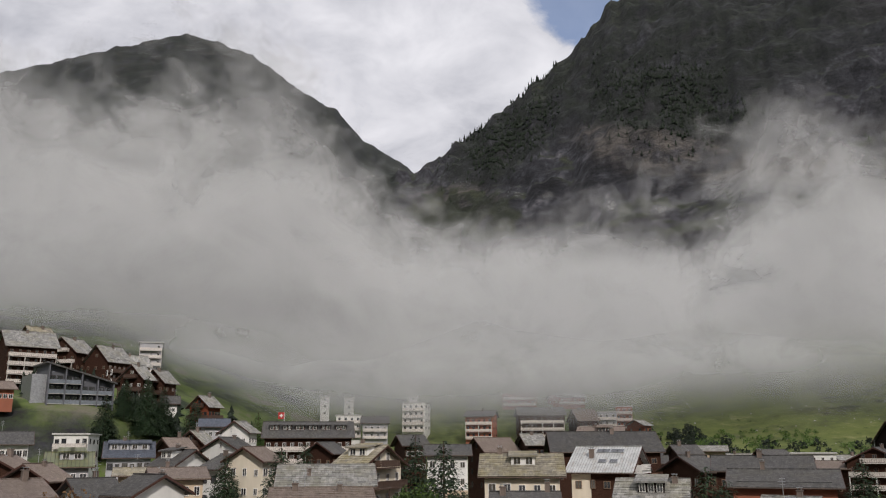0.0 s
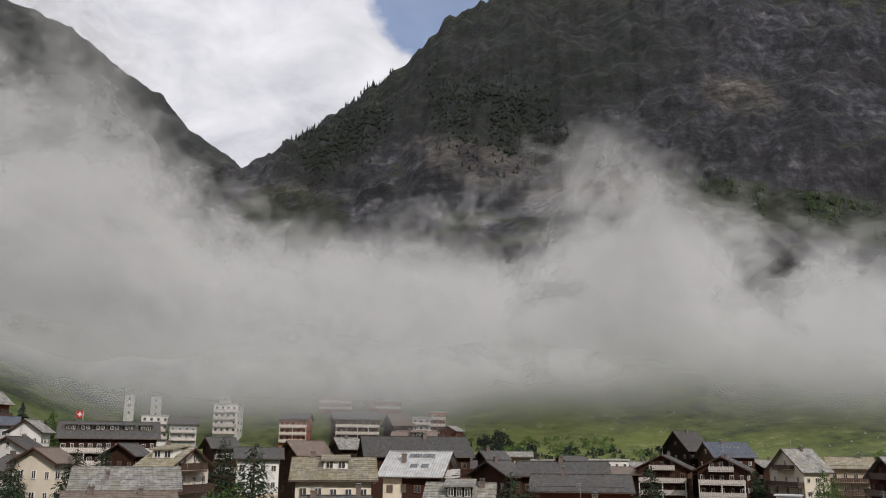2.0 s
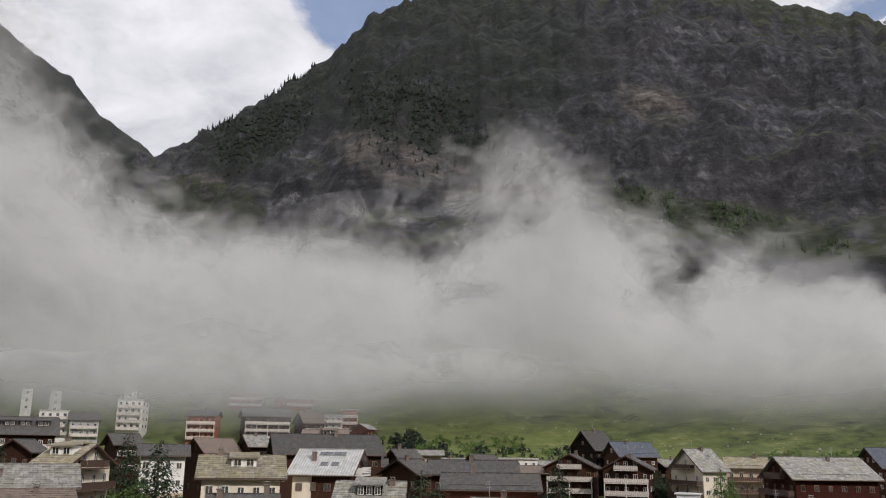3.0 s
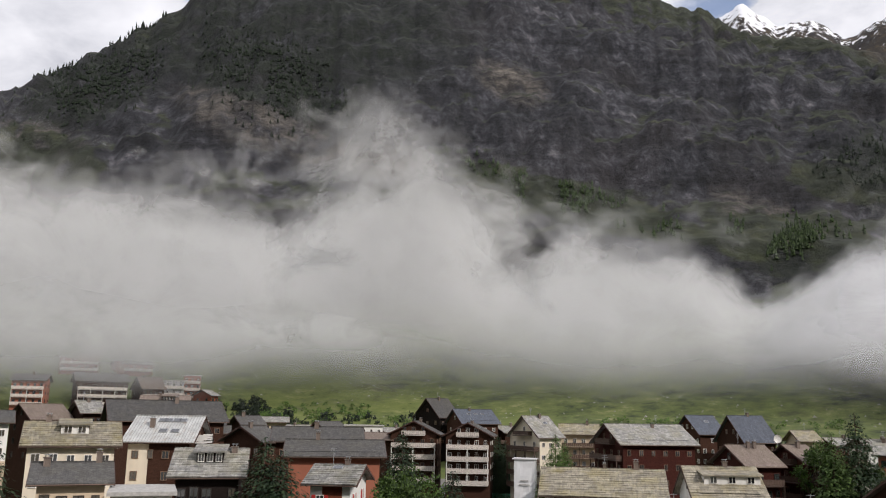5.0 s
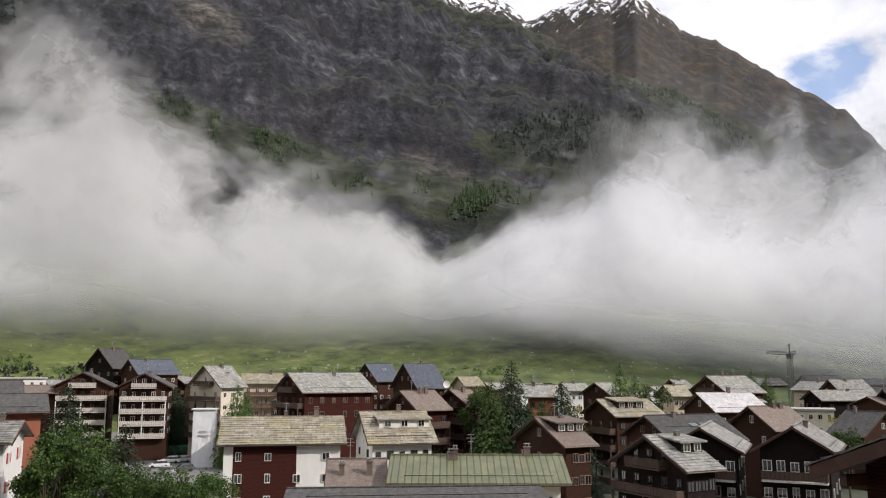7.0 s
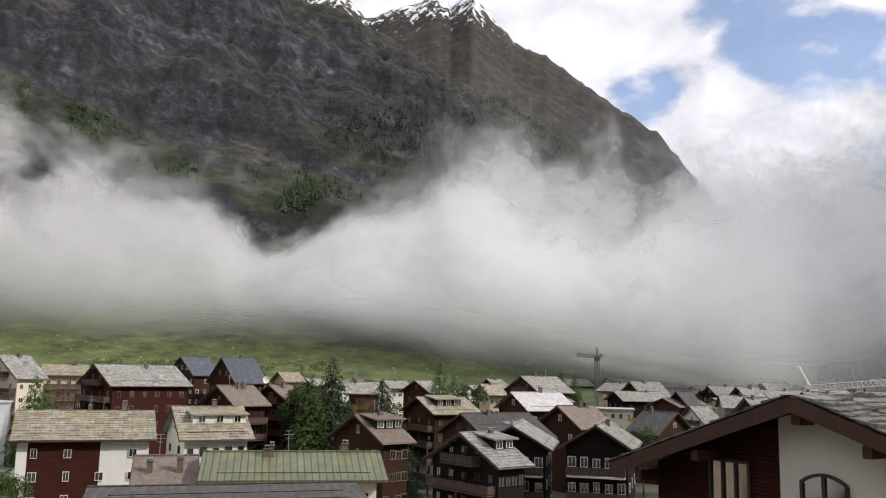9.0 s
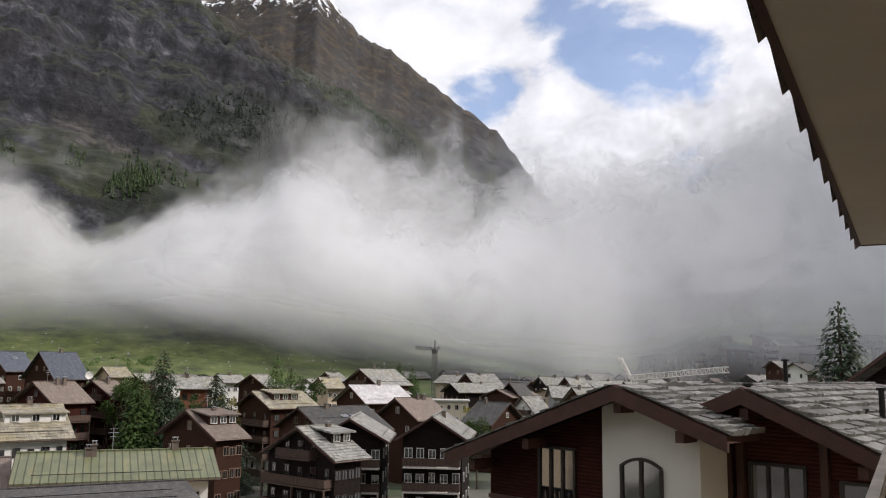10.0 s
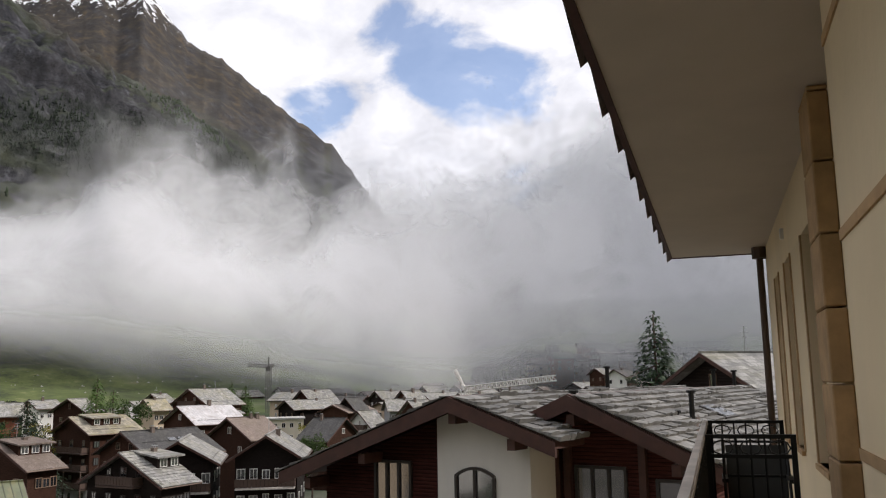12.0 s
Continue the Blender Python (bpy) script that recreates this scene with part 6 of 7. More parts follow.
def balcony_railing():
    root = new("balcony_railing")
    root.matrix_basis = pose(0, 0, 18.45, 0, 0, -15.0)
    tagged(root, "dark iron balcony railing with a pale worn handrail", "railing")
    bm = bmesh.new()
    box(bm, -6.0, 0.12, 1.06, 9.2, 0.175, 1.105)
    bmesh.ops.bevel(bm, geom=bm.edges[:], offset=0.008, segments=2, affect="EDGES")
    part("handrail", bm, BOARD, root, "pale weathered handrail")
    for z in (0.10, 0.98):
        bm = bmesh.new()
        box(bm, -6.0, 0.13, z, 9.2, 0.165, z + 0.03)
        part("rail", bm, IRON, root)
    bm = bmesh.new()
    box(bm, -6.0, 0.145, 0.14, 9.2, 0.15, 0.97)
    part("infill_panel", bm, IRON, root, "dark sheet infill")
    x = -5.9
    while x < 9.2:
        bm = bmesh.new()
        rod(bm, (x, 0.122, 0), (x, 0.122, 1.06), 0.010 if round(x * 10) % 12 else 0.018, 6)
        part("baluster", bm, IRON, root)
        x += 0.3
    return root


def screen_gate(x, height, wide):
    """An iron cross rail that parts one balcony from the next."""
    root = new("partition_railing")
    root.matrix_basis = pose(0, 0, 18.45, 0, 0, -15.0) @ Matrix.Translation((x, 0, 0))
    tagged(root, "black iron cross railing between neighbouring balconies", "railing", "cross railings")
    y0, y1 = 0.10, 0.10 - wide
    for y in (y0, y1):
        bm = bmesh.new()
        box(bm, -0.02, y - 0.02, 0, 0.02, y + 0.02, height)
        part("post", bm, IRON, root)
    for z in (0.08, height - 0.18, height - 0.03):
        bm = bmesh.new()
        box(bm, -0.015, y1, z, 0.015, y0, z + 0.03)
        part("rail", bm, IRON, root)
    for k in range(1, 6):
        y = y1 + (y0 - y1) * k / 6
        bm = bmesh.new()
        rod(bm, (0, y, 0.08), (0, y, height), 0.009)
        part("baluster", bm, IRON, root)
    for k in range(3):
        bm = bmesh.new()
        y = y1 + (y0 - y1) * (k + 0.5) / 3
        pts = [(0, y + 0.08 * math.cos(a * 0.8), height - 0.10 + 0.055 * math.sin(a * 0.8)) for a in range(9)]
        tube(bm, pts, 0.007)
        part("scroll", bm, IRON, root)
    return root


def balcony_chair():
    root = new("balcony_chair")
    root.matrix_basis = pose(0, 0, 18.45, 0, 0, -15.0) @ Matrix.Translation((8.1, -0.28, 0))
    tagged(root, "dark folding balcony chair with slung fabric beside the wall", "chair")
    for y in (-0.27, 0.27):
        for a, b in (((-0.30, 0), (0.22, 0.95)), ((0.30, 0), (-0.25, 0.48))):
            bm = bmesh.new()
            rod(bm, (a[0], y, a[1]), (b[0], y, b[1]), 0.014, 8)
            part("leg", bm, IRON, root)
        bm = bmesh.new()
        box(bm, -0.28, y - 0.025, 0.64, 0.14, y + 0.025, 0.67)
        part("armrest", bm, IRON, root)
    bm = bmesh.new()
    box(bm, -0.25, -0.25, 0.42, 0.05, 0.25, 0.44)
    part("seat", bm, FABRIC, root)
    bm = bmesh.new()
    v = [bm.verts.new(p) for p in ((0.02, -0.25, 0.46), (0.02, 0.25, 0.46), (0.21, 0.25, 0.92), (0.21, -0.25, 0.92), (0.04, -0.25, 0.45), (0.04, 0.25, 0.45), (0.23, 0.25, 0.91), (0.23, -0.25, 0.91))]
    for q in ((0, 1, 2, 3), (7, 6, 5, 4), (0, 4, 5, 1), (1, 5, 6, 2), (2, 6, 7, 3), (3, 7, 4, 0)):
        bm.faces.new([v[i] for i in q])
    part("backrest", bm, FABRIC, root)
    for z in (0.66, 0.95):
        bm = bmesh.new()
        x = 0.02 + (z - 0.46) * 0.41
        rod(bm, (x, -0.27, z), (x, 0.27, z), 0.012)
        part("cross_bar", bm, IRON, root)
    return root


FABRIC = plain("black_sling_fabric", (0.025, 0.027, 0.025), 0.8)
hotel()
balcony_railing()
screen_gate(7.0, 1.10, 0.62)
screen_gate(9.15, 1.10, 0.68)
balcony_chair()

# ---- trees ----


def spruce_meshes(seed, h, spread, blades=4200, tiers=15, fine=1.0):
    """A tapered trunk, limbs, and a ragged cone of small drooping sprays, fuller at each tier of limbs."""
    rng = random.Random(seed)
    t, c = bmesh.new(), bmesh.new()
    rod(t, (0, 0, -0.03 * h), (0, 0, h * 0.98), 0.016 * h, 8, 0.003 * h)
    lean = [rng.uniform(0.75, 1.2) for k in range(tiers * 7)]

    def reach(f, a):
        k = int(f * tiers) * 7 + int(a / math.tau * 6.99)
        saw = 1 - 0.42 * (f * tiers % 1)
        return spread * (1 - f) ** 0.75 * saw * lean[k % len(lean)] + 0.012

    for k in range(tiers * 5):
        f, a = rng.uniform(0.1, 0.9), rng.uniform(0, math.tau)
        q, z = reach(f, a) * 0.85, h * (0.08 + 0.92 * f)
        rod(t, (0, 0, z), (math.cos(a) * q * h, math.sin(a) * q * h, z - q * 0.35 * h), 0.004 * h, 3, 0.001 * h)
    for i in range(blades):
        f = 1 - math.sqrt(rng.random()) * 0.99
        a = rng.uniform(0, math.tau)
        q = reach(f, a) * math.sqrt(rng.uniform(0.12, 1.0))
        p = Vector((math.cos(a) * q, math.sin(a) * q, 0.08 + 0.92 * f - q * 0.4)) * h
        out = Vector((math.cos(a + rng.uniform(-0.7, 0.7)), math.sin(a + rng.uniform(-0.7, 0.7)), rng.uniform(-0.9, -0.1))).normalized()
        side = out.cross(Vector((0, 0, 1))).normalized()
        s = fine * h * rng.uniform(0.014, 0.030) * (1.15 - 0.5 * f)
        c.faces.new([c.verts.new(p + v) for v in (-out * s * 0.5, side * s * 0.55, out * s * 1.3, -side * s * 0.55)])
    return t, c


def leafy_meshes(seed, h, spread, clumps=1300):
    rng = random.Random(seed)
    t, c = bmesh.new(), bmesh.new()
    rod(t, (0, 0, -0.4), (0, 0, h * 0.6), 0.02 * h, 8, 0.008 * h)
    centres = []
    for k in range(15):
        a, f = rng.uniform(0, math.tau), rng.uniform(0.28, 0.62)
        tip = Vector((math.cos(a) * spread * rng.uniform(0.3, 0.75), math.sin(a) * spread * rng.uniform(0.3, 0.75), h * rng.uniform(0.45, 0.92)))
        rod(t, (0, 0, h * f * 0.8), tip, 0.008 * h, 5, 0.002 * h)
        centres.append((tip, spread * rng.uniform(0.22, 0.46)))
    for i in range(clumps):
        o, r = rng.choice(centres)
        v = Vector((rng.gauss(0, 1), rng.gauss(0, 1), rng.gauss(0, 0.9)))
        p = o + v.normalized() * r * rng.uniform(0.45, 1.1)
        for j in range(5):
            q = p + Vector((rng.gauss(0, 0.2), rng.gauss(0, 0.2), rng.gauss(0, 0.2))) * spread * 0.22
            n = Vector((rng.gauss(0, 1), rng.gauss(0, 1), rng.gauss(0.6, 1))).normalized()
            a = n.orthogonal().normalized() * spread * rng.uniform(0.022, 0.045)
            b = n.cross(a)
            c.faces.new([c.verts.new(q + x) for x in (a, b, -a * 0.9, -b * 0.9)])
    return t, c


def plant(name, meshes, bark, leaf, label, category="tree"):
    root = new(name)
    tagged(root, label, category, "village trees")
    part("trunk", meshes[0], bark, root)
    part("crown", meshes[1], leaf, root)
    return root


def set_at(root, b, r, scale, base=None, turn=0.0):
    p = toward(b, r)
    z = ground_z(p.x, p.y) if base is None else base
    return pose(p.x, p.y, z, 0, 0, turn) @ Matrix.Scale(scale, 4)


def grow(root, places):
    """Plant the first, and copies of it, at (bearing, range, height of the top)."""
    for i, (b, r, top) in enumerate(places):
        p = toward(b, r)
        z = ground_z(p.x, p.y)
        h = top - z
        m = pose(p.x, p.y, z, 0, 0, i * 77.0) @ Matrix.Diagonal((h * (0.92 + 0.16 * ((i * 37) % 10) / 10),) * 2 + (h, 1))
        if i == 0:
            first = m
        else:
            copy_thing(root, m)
    root.matrix_basis = first


grow(plant("spruce_tree", spruce_meshes(1, 1.0, 0.42, 13000, 17, 0.75), BARK, NEEDLES, "tall dark green spruce among the houses"),
     [(b, r, top_of(e, r)) for b, r, e in ((-57.65, 150, 0.95), (-60.97, 140, -0.5), (-3.37, 106, 0.66), (-1.48, 132, 1.0), (7.3, 122, 0.2), (5.8, 124, 0.4),
      (-20.2, 86, -1.0), (-21.4, 84, -1.9), (-29.2, 118, -0.6), (-34.9, 214, -1.0), (-32.6, 88, -3.1), (10.8, 130, -0.3), (17.2, 226, 4.4), (15.9, 222, 4.6), (14.9, 228, 3.9), (-35.5, 212, -0.8),
      (-36.1, 214, -1.2), (12.9, 215, 3.2), (18.3, 214, 3.4), (-52.0, 150, -2.0))])
grow(plant("spruce_tree", spruce_meshes(2, 1.0, 0.38, 14000, 17, 0.75), BARK, NEEDLES, "large open-branched spruce beside a dark house"),
     [(-101.2, 88, top_of(4.45, 88))])
grow(plant("larch_tree", spruce_meshes(3, 1.0, 0.36, 9000, 11, 0.8), BARK, LARCH, "light green larch between the roofs"),
     [(b, r, top_of(e, r)) for b, r, e in ((-64.83, 190, 0.75), (-65.8, 192, -0.1), (-56.3, 146, -0.4), (-73.0, 250, 0.3), (-73.9, 255, 0.0), (-39.4, 186, -0.7), (-40.0, 188, -1.2), (8.9, 250, 2.4))])
grow(plant("broadleaf_tree", leafy_meshes(4, 1.0, 0.24), BARK, LEAVES, "bushy light green garden tree"),
     [(b, r, top_of(e, r)) for b, r, e in ((-29.2, 84, -3.0), (-30.2, 86, -3.6), (-28.4, 84, -4.0), (-66.9, 188, -0.8), (-55.6, 150, -0.9), (-1.6, 92, -2.2), (-34.4, 80, -6.2),
      (-35.6, 80, -6.4), (-36.8, 80, -6.0), (-78.3, 142, -3.3), (-59.2, 150, -2.0), (-33.4, 82, -5.8), (-31.2, 82, -5.2), (-38.0, 80, -6.4))])
grow(plant("yellow_shrub", leafy_meshes(5, 1.0, 0.2, 420), BARK, LEAVES_GOLD, "yellow-green flowering shrub by a roof", "shrub"),
     [(b, r, top_of(e, r)) for b, r, e in ((-61.8, 152, -1.7), (-78.0, 190, -2.4))])
grow(plant("rust_shrub", leafy_meshes(6, 1.0, 0.3, 420), BARK, LEAVES_RUST, "rust-coloured shrub in a garden", "shrub"),
     [(21.0, 84, top_of(-2.0, 84)), (19.6, 86, top_of(-2.6, 86))])

# woods and scrub on the slopes
ALP_WOOD = foliage("slope_wood_leaves", (0.022, 0.042, 0.012), (0.06, 0.105, 0.024))


def range_at(b, e):
    """How far off the slope first rises to an elevation."""
    i = int(np.argmin(np.abs(GB[0] - b)))
    el = np.degrees(np.arctan2(GZ[:, i] - EYE, GR[:, i]))
    k = np.nonzero((el >= e) & (GR[:, i] > 430))[0]
    return float(GR[k[0], i]) if len(k) else None


def on_zones(zones, rng):
    """A place on the face, within one of the zones of growth."""
    while True:
        zb, ze, wb, we, slant = rng.choice(zones)
        b = rng.gauss(zb, wb * 0.42)
        r = range_at(b, ze + slant * (b - zb) + rng.gauss(0, we * 0.42))
        if r and r < 1560:
            return b, r


def wood(label, material, count, spots, seed, low, high, wide=0.2, sink=0.3, gaps=-0.12):
    """Many small trees of tufted whorls, in one mesh."""
    rng = random.Random(seed)
    verts, faces = [], []
    while count > 0:
        if len(spots[0]) == 5:
            b, r = on_zones(spots, rng)
        else:
            b0, b1, r0, r1 = rng.choice(spots)
            b, r = rng.uniform(b0, b1), rng.uniform(r0, r1)
        if noise.noise((b * 0.35, r * 0.012, seed)) < gaps:
            count -= 0.2
            continue
        count -= 1
        p, h = toward(b, r, surface_z(b, r) - sink), rng.uniform(low, high)
        if wide > 0.5:
            for k in range(34):
                d = Vector((rng.gauss(0, 1), rng.gauss(0, 1), abs(rng.gauss(0, 1)))).normalized() * rng.uniform(0.55, 1.05)
                c = Vector((p.x + d.x * h * wide * 0.8, p.y + d.y * h * wide * 0.8, p.z + sink + h * (0.1 + 0.75 * d.z)))
                u = Vector((rng.gauss(0, 1), rng.gauss(0, 1), rng.gauss(0, 1))).normalized() * h * 0.17
                v = u.orthogonal().normalized() * h * rng.uniform(0.08, 0.16)
                base = len(verts)
                verts += [tuple(c + q) for q in (u, v, -u, -v)]
                faces.append((base, base + 1, base + 2, base + 3))
            continue
        n = 7
        for w in range(6):
            z0, z1, rad = h * (0.10 + 0.135 * w), h * min(1.0, 0.38 + 0.135 * w), h * wide * (1 - w / 6.6) * rng.uniform(0.75, 1.2)
            base = len(verts)
            ox, oy = rng.uniform(-0.25, 0.25) * rad, rng.uniform(-0.25, 0.25) * rad
            verts.append((p.x + ox, p.y + oy, p.z + z1))
            for k in range(n):
                a = k * math.tau / n + rng.uniform(-0.35, 0.35)
                q = rad * rng.uniform(0.5, 1.3)
                verts.append((p.x + ox + math.cos(a) * q, p.y + oy + math.sin(a) * q, p.z + z0 + rng.uniform(-0.08, 0.04) * h))
            faces += [(base, base + 1 + k, base + 1 + (k + 1) % n) for k in range(n)]
    me = bpy.data.meshes.new("woodland")
    me.from_pydata(verts, [], faces)
    ob = piece("woodland", me, material, None)
    return tagged(ob, label, "woodland", "woods on the slopes", "stuff")


wood("dark conifer wood on the mountain terrace", FOREST, 3000, HEATH_AND_SHADE[1:5], 2, 4, 8, 0.22, gaps=-0.4)
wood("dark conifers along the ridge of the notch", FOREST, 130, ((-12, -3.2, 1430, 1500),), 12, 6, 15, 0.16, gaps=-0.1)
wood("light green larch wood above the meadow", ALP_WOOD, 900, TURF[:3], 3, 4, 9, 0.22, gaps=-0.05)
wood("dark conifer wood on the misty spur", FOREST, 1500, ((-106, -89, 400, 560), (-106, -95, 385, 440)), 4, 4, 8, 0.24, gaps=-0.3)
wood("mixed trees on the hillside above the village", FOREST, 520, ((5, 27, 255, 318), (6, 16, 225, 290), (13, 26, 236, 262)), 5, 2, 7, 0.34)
wood("green bushes along the foot of the meadow", LEAVES, 700, ((-33, -15, 262, 322), (-27, -14, 285, 345), (-60, -30, 290, 325)), 6, 0.8, 2.6, 0.75)
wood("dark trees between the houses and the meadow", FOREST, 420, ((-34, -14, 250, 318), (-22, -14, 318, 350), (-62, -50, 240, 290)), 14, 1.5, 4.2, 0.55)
wood("dark bushes dotted over the meadow", ALP_WOOD, 420, ((-34, -15, 318, 372), (-30, -15, 285, 312), (-62, -30, 318, 400)), 9, 0.3, 0.9, 1.5)


BOULDER = plain("boulder_stone", (0.32, 0.31, 0.29), 0.95, 0.0, 0.35, 1.0)


def stones():
    rng = random.Random(8)
    verts, faces = [], []
    for i in range(430):
        b, r = rng.uniform(-80, -16), rng.uniform(318, 430)
        p, s = toward(b, r, surface_z(b, r)), rng.uniform(0.2, 0.7) * (1.5 if rng.random() < 0.06 else 1)
        base = len(verts)
        for x, y, z in ((1, 0, 0), (0, 1, 0), (-1, 0, 0), (0, -1, 0), (0, 0, 0.9), (0.5, 0.4, 0.7)):
            verts.append((p.x + x * s * rng.uniform(0.6, 1.3), p.y + y * s * rng.uniform(0.6, 1.3), p.z + z * s))
        faces += [(base + a, base + q, base + 4) for a, q in ((0, 1), (1, 2), (2, 3), (3, 0))] + [(base, base + 5, base + 1)]
    me = bpy.data.meshes.new("boulders")
    me.from_pydata(verts, [], faces)
    return tagged(piece("boulders", me, BOULDER, None), "grey boulders scattered over the meadow", "boulders", kind="stuff")


stones()

# ---- cranes ----


def lattice(bm, a, b, w, n, r=0.05):
    """A square truss between two points."""
    a, b = Vector(a), Vector(b)
    d = (b - a).normalized()
    s = d.orthogonal().normalized() * w / 2 if abs(d.z) > 0.9 else Vector((-d.y, d.x, 0)).normalized() * w / 2
    t = d.cross(s)
    corner = [s + t, s - t, -s - t, -s + t]
    for c in corner:
        rod(bm, a + c, b + c, r, 4)
    for i in range(n):
        p, q = a.lerp(b, i / n), a.lerp(b, (i + 1) / n)
        for k in range(4):
            rod(bm, p + corner[k], q + corner[(k + 1) % 4], r * 0.6, 3)
            rod(bm, p + corner[k], p + corner[(k + 1) % 4], r * 0.6, 3)


def tower_crane(b, r, top, jib_b, jib_z, s=1.05):
    at = toward(b, r)
    z = ground_z(at.x, at.y)
    root = new("tower_crane")
    root.matrix_basis = pose(at.x, at.y, z)
    tagged(root, "grey lattice tower crane standing in the village", "crane", "cranes")
    tip = toward(jib_b, r, jib_z) - Vector((at.x, at.y, z))
    k = jib_z - z - 0.5
    bm = bmesh.new()
    lattice(bm, (0, 0, 0), (0, 0, k), 1.3 * s, 14, 0.09 * s)
    part("mast", bm, STEEL_DARK, root)
    bm = bmesh.new()
    lattice(bm, (0, 0, k), tip, 0.9 * s, 9, 0.08 * s)
    part("jib", bm, STEEL_DARK, root)
    bm = bmesh.new()
    lattice(bm, (0, 0, k), (-tip.x * 0.28, -tip.y * 0.28, k + 0.4), 0.9 * s, 3, 0.08 * s)
    part("counter_jib", bm, STEEL_DARK, root)
    bm = bmesh.new()
    rod(bm, (0, 0, k), (0, 0, top - z), 0.28 * s, 6, 0.16 * s)
    part("tower_head", bm, STEEL_DARK, root)
    bm = bmesh.new()
    rod(bm, (0, 0, top - z), tip * 0.75 + Vector((0, 0, 0.5)), 0.05 * s, 4)
    rod(bm, (0, 0, top - z), (-tip.x * 0.25, -tip.y * 0.25, k + 0.6), 0.05 * s, 4)
    part("tie_rods", bm, STEEL_DARK, root)
    bm = bmesh.new()
    box(bm, -0.7 * s, -0.7 * s, k - 1.6, 0.7 * s, 0.7 * s, k - 0.1)
    part("cab", bm, STEEL_DARK, root)
    return root


STEEL_DARK = plain("dull_crane_steel", (0.13, 0.125, 0.12), 0.6, 0.3)
tower_crane(-75.38, 300, top_of(1.77, 300), -74.0, top_of(1.25, 300))
tower_crane(-75.9, 420, top_of(0.2, 420), -77.2, top_of(0.15, 420), 1.2)


def folded_crane():
    root = new("mobile_crane")
    a, b, c = toward(-88.5, 118, top_of(-0.6, 118)), toward(-94.6, 112, top_of(0.05, 112)), toward(-87.85, 119, top_of(0.72, 119))
    base = Vector((a.x, a.y, ground_z(a.x, a.y)))
    root.matrix_basis = Matrix.Translation(base)
    tagged(root, "white lattice crane with a level jib above the roofs", "crane", "cranes")
    bm = bmesh.new()
    lattice(bm, a - base, b - base, 0.7, 24, 0.085)
    part("jib", bm, FRAME, root)
    bm = bmesh.new()
    lattice(bm, a - base, c - base, 0.3, 7, 0.08)
    part("back_mast", bm, FRAME, root)
    bm = bmesh.new()
    lattice(bm, (0, 0, 0), a - base, 0.9, 12, 0.06)
    part("tower", bm, FRAME, root)
    return root


folded_crane()

# ---- car park, street furniture ----
ASPHALT = plain("worn_asphalt", (0.16, 0.155, 0.15), 0.9, 0.0, 0.2, 0.4)


def patch(name, b0, b1, r0, r1, material, label, lift=0.05):
    bm = bmesh.new()
    nb, nr = 24, 10
    g = []
    for i in range(nb + 1):
        b = b0 + (b1 - b0) * i / nb
        col = []
        for k in range(nr + 1):
            r = r0 + (r1 - r0) * k / nr
            p = toward(b, r)
            col.append(bm.verts.new((p.x, p.y, surface_z(b, r) + lift)))
        g.append(col)
    for i in range(nb):
        for k in range(nr):
            bm.faces.new((g[i][k], g[i + 1][k], g[i + 1][k + 1], g[i][k + 1]))
    bmesh.ops.recalc_face_normals(bm, faces=bm.faces)
    ob = part(name, bm, material, None)
    return tagged(ob, label, name, kind="structure")


patch("pavement", -46, -31, 150, 236, ASPHALT, "worn grey asphalt car park between houses", 0.12)

CAR = {}


def car(b, r, turn, paint, label):
    p = toward(b, r)
    root = new("car")
    root.matrix_basis = pose(p.x, p.y, surface_z(b, r) + 0.13, 0, 0, turn)
    tagged(root, label, "car", "parked cars")
    if not CAR:
        body = bmesh.new()
        prism(body, ((-2.1, 0.3), (2.1, 0.3), (2.15, 0.75), (1.2, 0.92), (-2.0, 0.98), (-2.15, 0.7)), -0.85, 0.85)
        bmesh.ops.recalc_face_normals(body, faces=body.faces)
        bmesh.ops.bevel(body, geom=body.edges[:], offset=0.07, segments=2, affect="EDGES")
        cab = bmesh.new()
        prism(cab, ((-1.9, 0.95), (1.15, 0.92), (0.45, 1.45), (-1.45, 1.48)), -0.75, 0.75)
        bmesh.ops.recalc_face_normals(cab, faces=cab.faces)
        bmesh.ops.bevel(cab, geom=cab.edges[:], offset=0.06, segments=1, affect="EDGES")
        top = bmesh.new()
        prism(top, ((-1.42, 1.46), (0.4, 1.44), (0.3, 1.52), (-1.35, 1.54)), -0.7, 0.7)
        bmesh.ops.recalc_face_normals(top, faces=top.faces)
        wheel = bmesh.new()
        rod(wheel, (-0.1, 0, 0), (0.1, 0, 0), 0.32, 14)
        for n, bm in (("body", body), ("cabin_glass", cab), ("car_roof", top), ("wheel", wheel)):
            CAR[n] = bpy.data.meshes.new(n)
            bm.to_mesh(CAR[n])
            bm.free()
    for n, m in (("body", paint), ("cabin_glass", GLASS), ("car_roof", paint)):
        piece(n, CAR[n].copy(), m, root)
    if not CAR["wheel"].materials:
        CAR["wheel"].materials.append(FRAME_DARK)
    for x in (-0.8, 0.8):
        for y in (-1.3, 1.35):
            piece("wheel", CAR["wheel"], FRAME_DARK, root, m=Matrix.Translation((x, y, 0.32)))


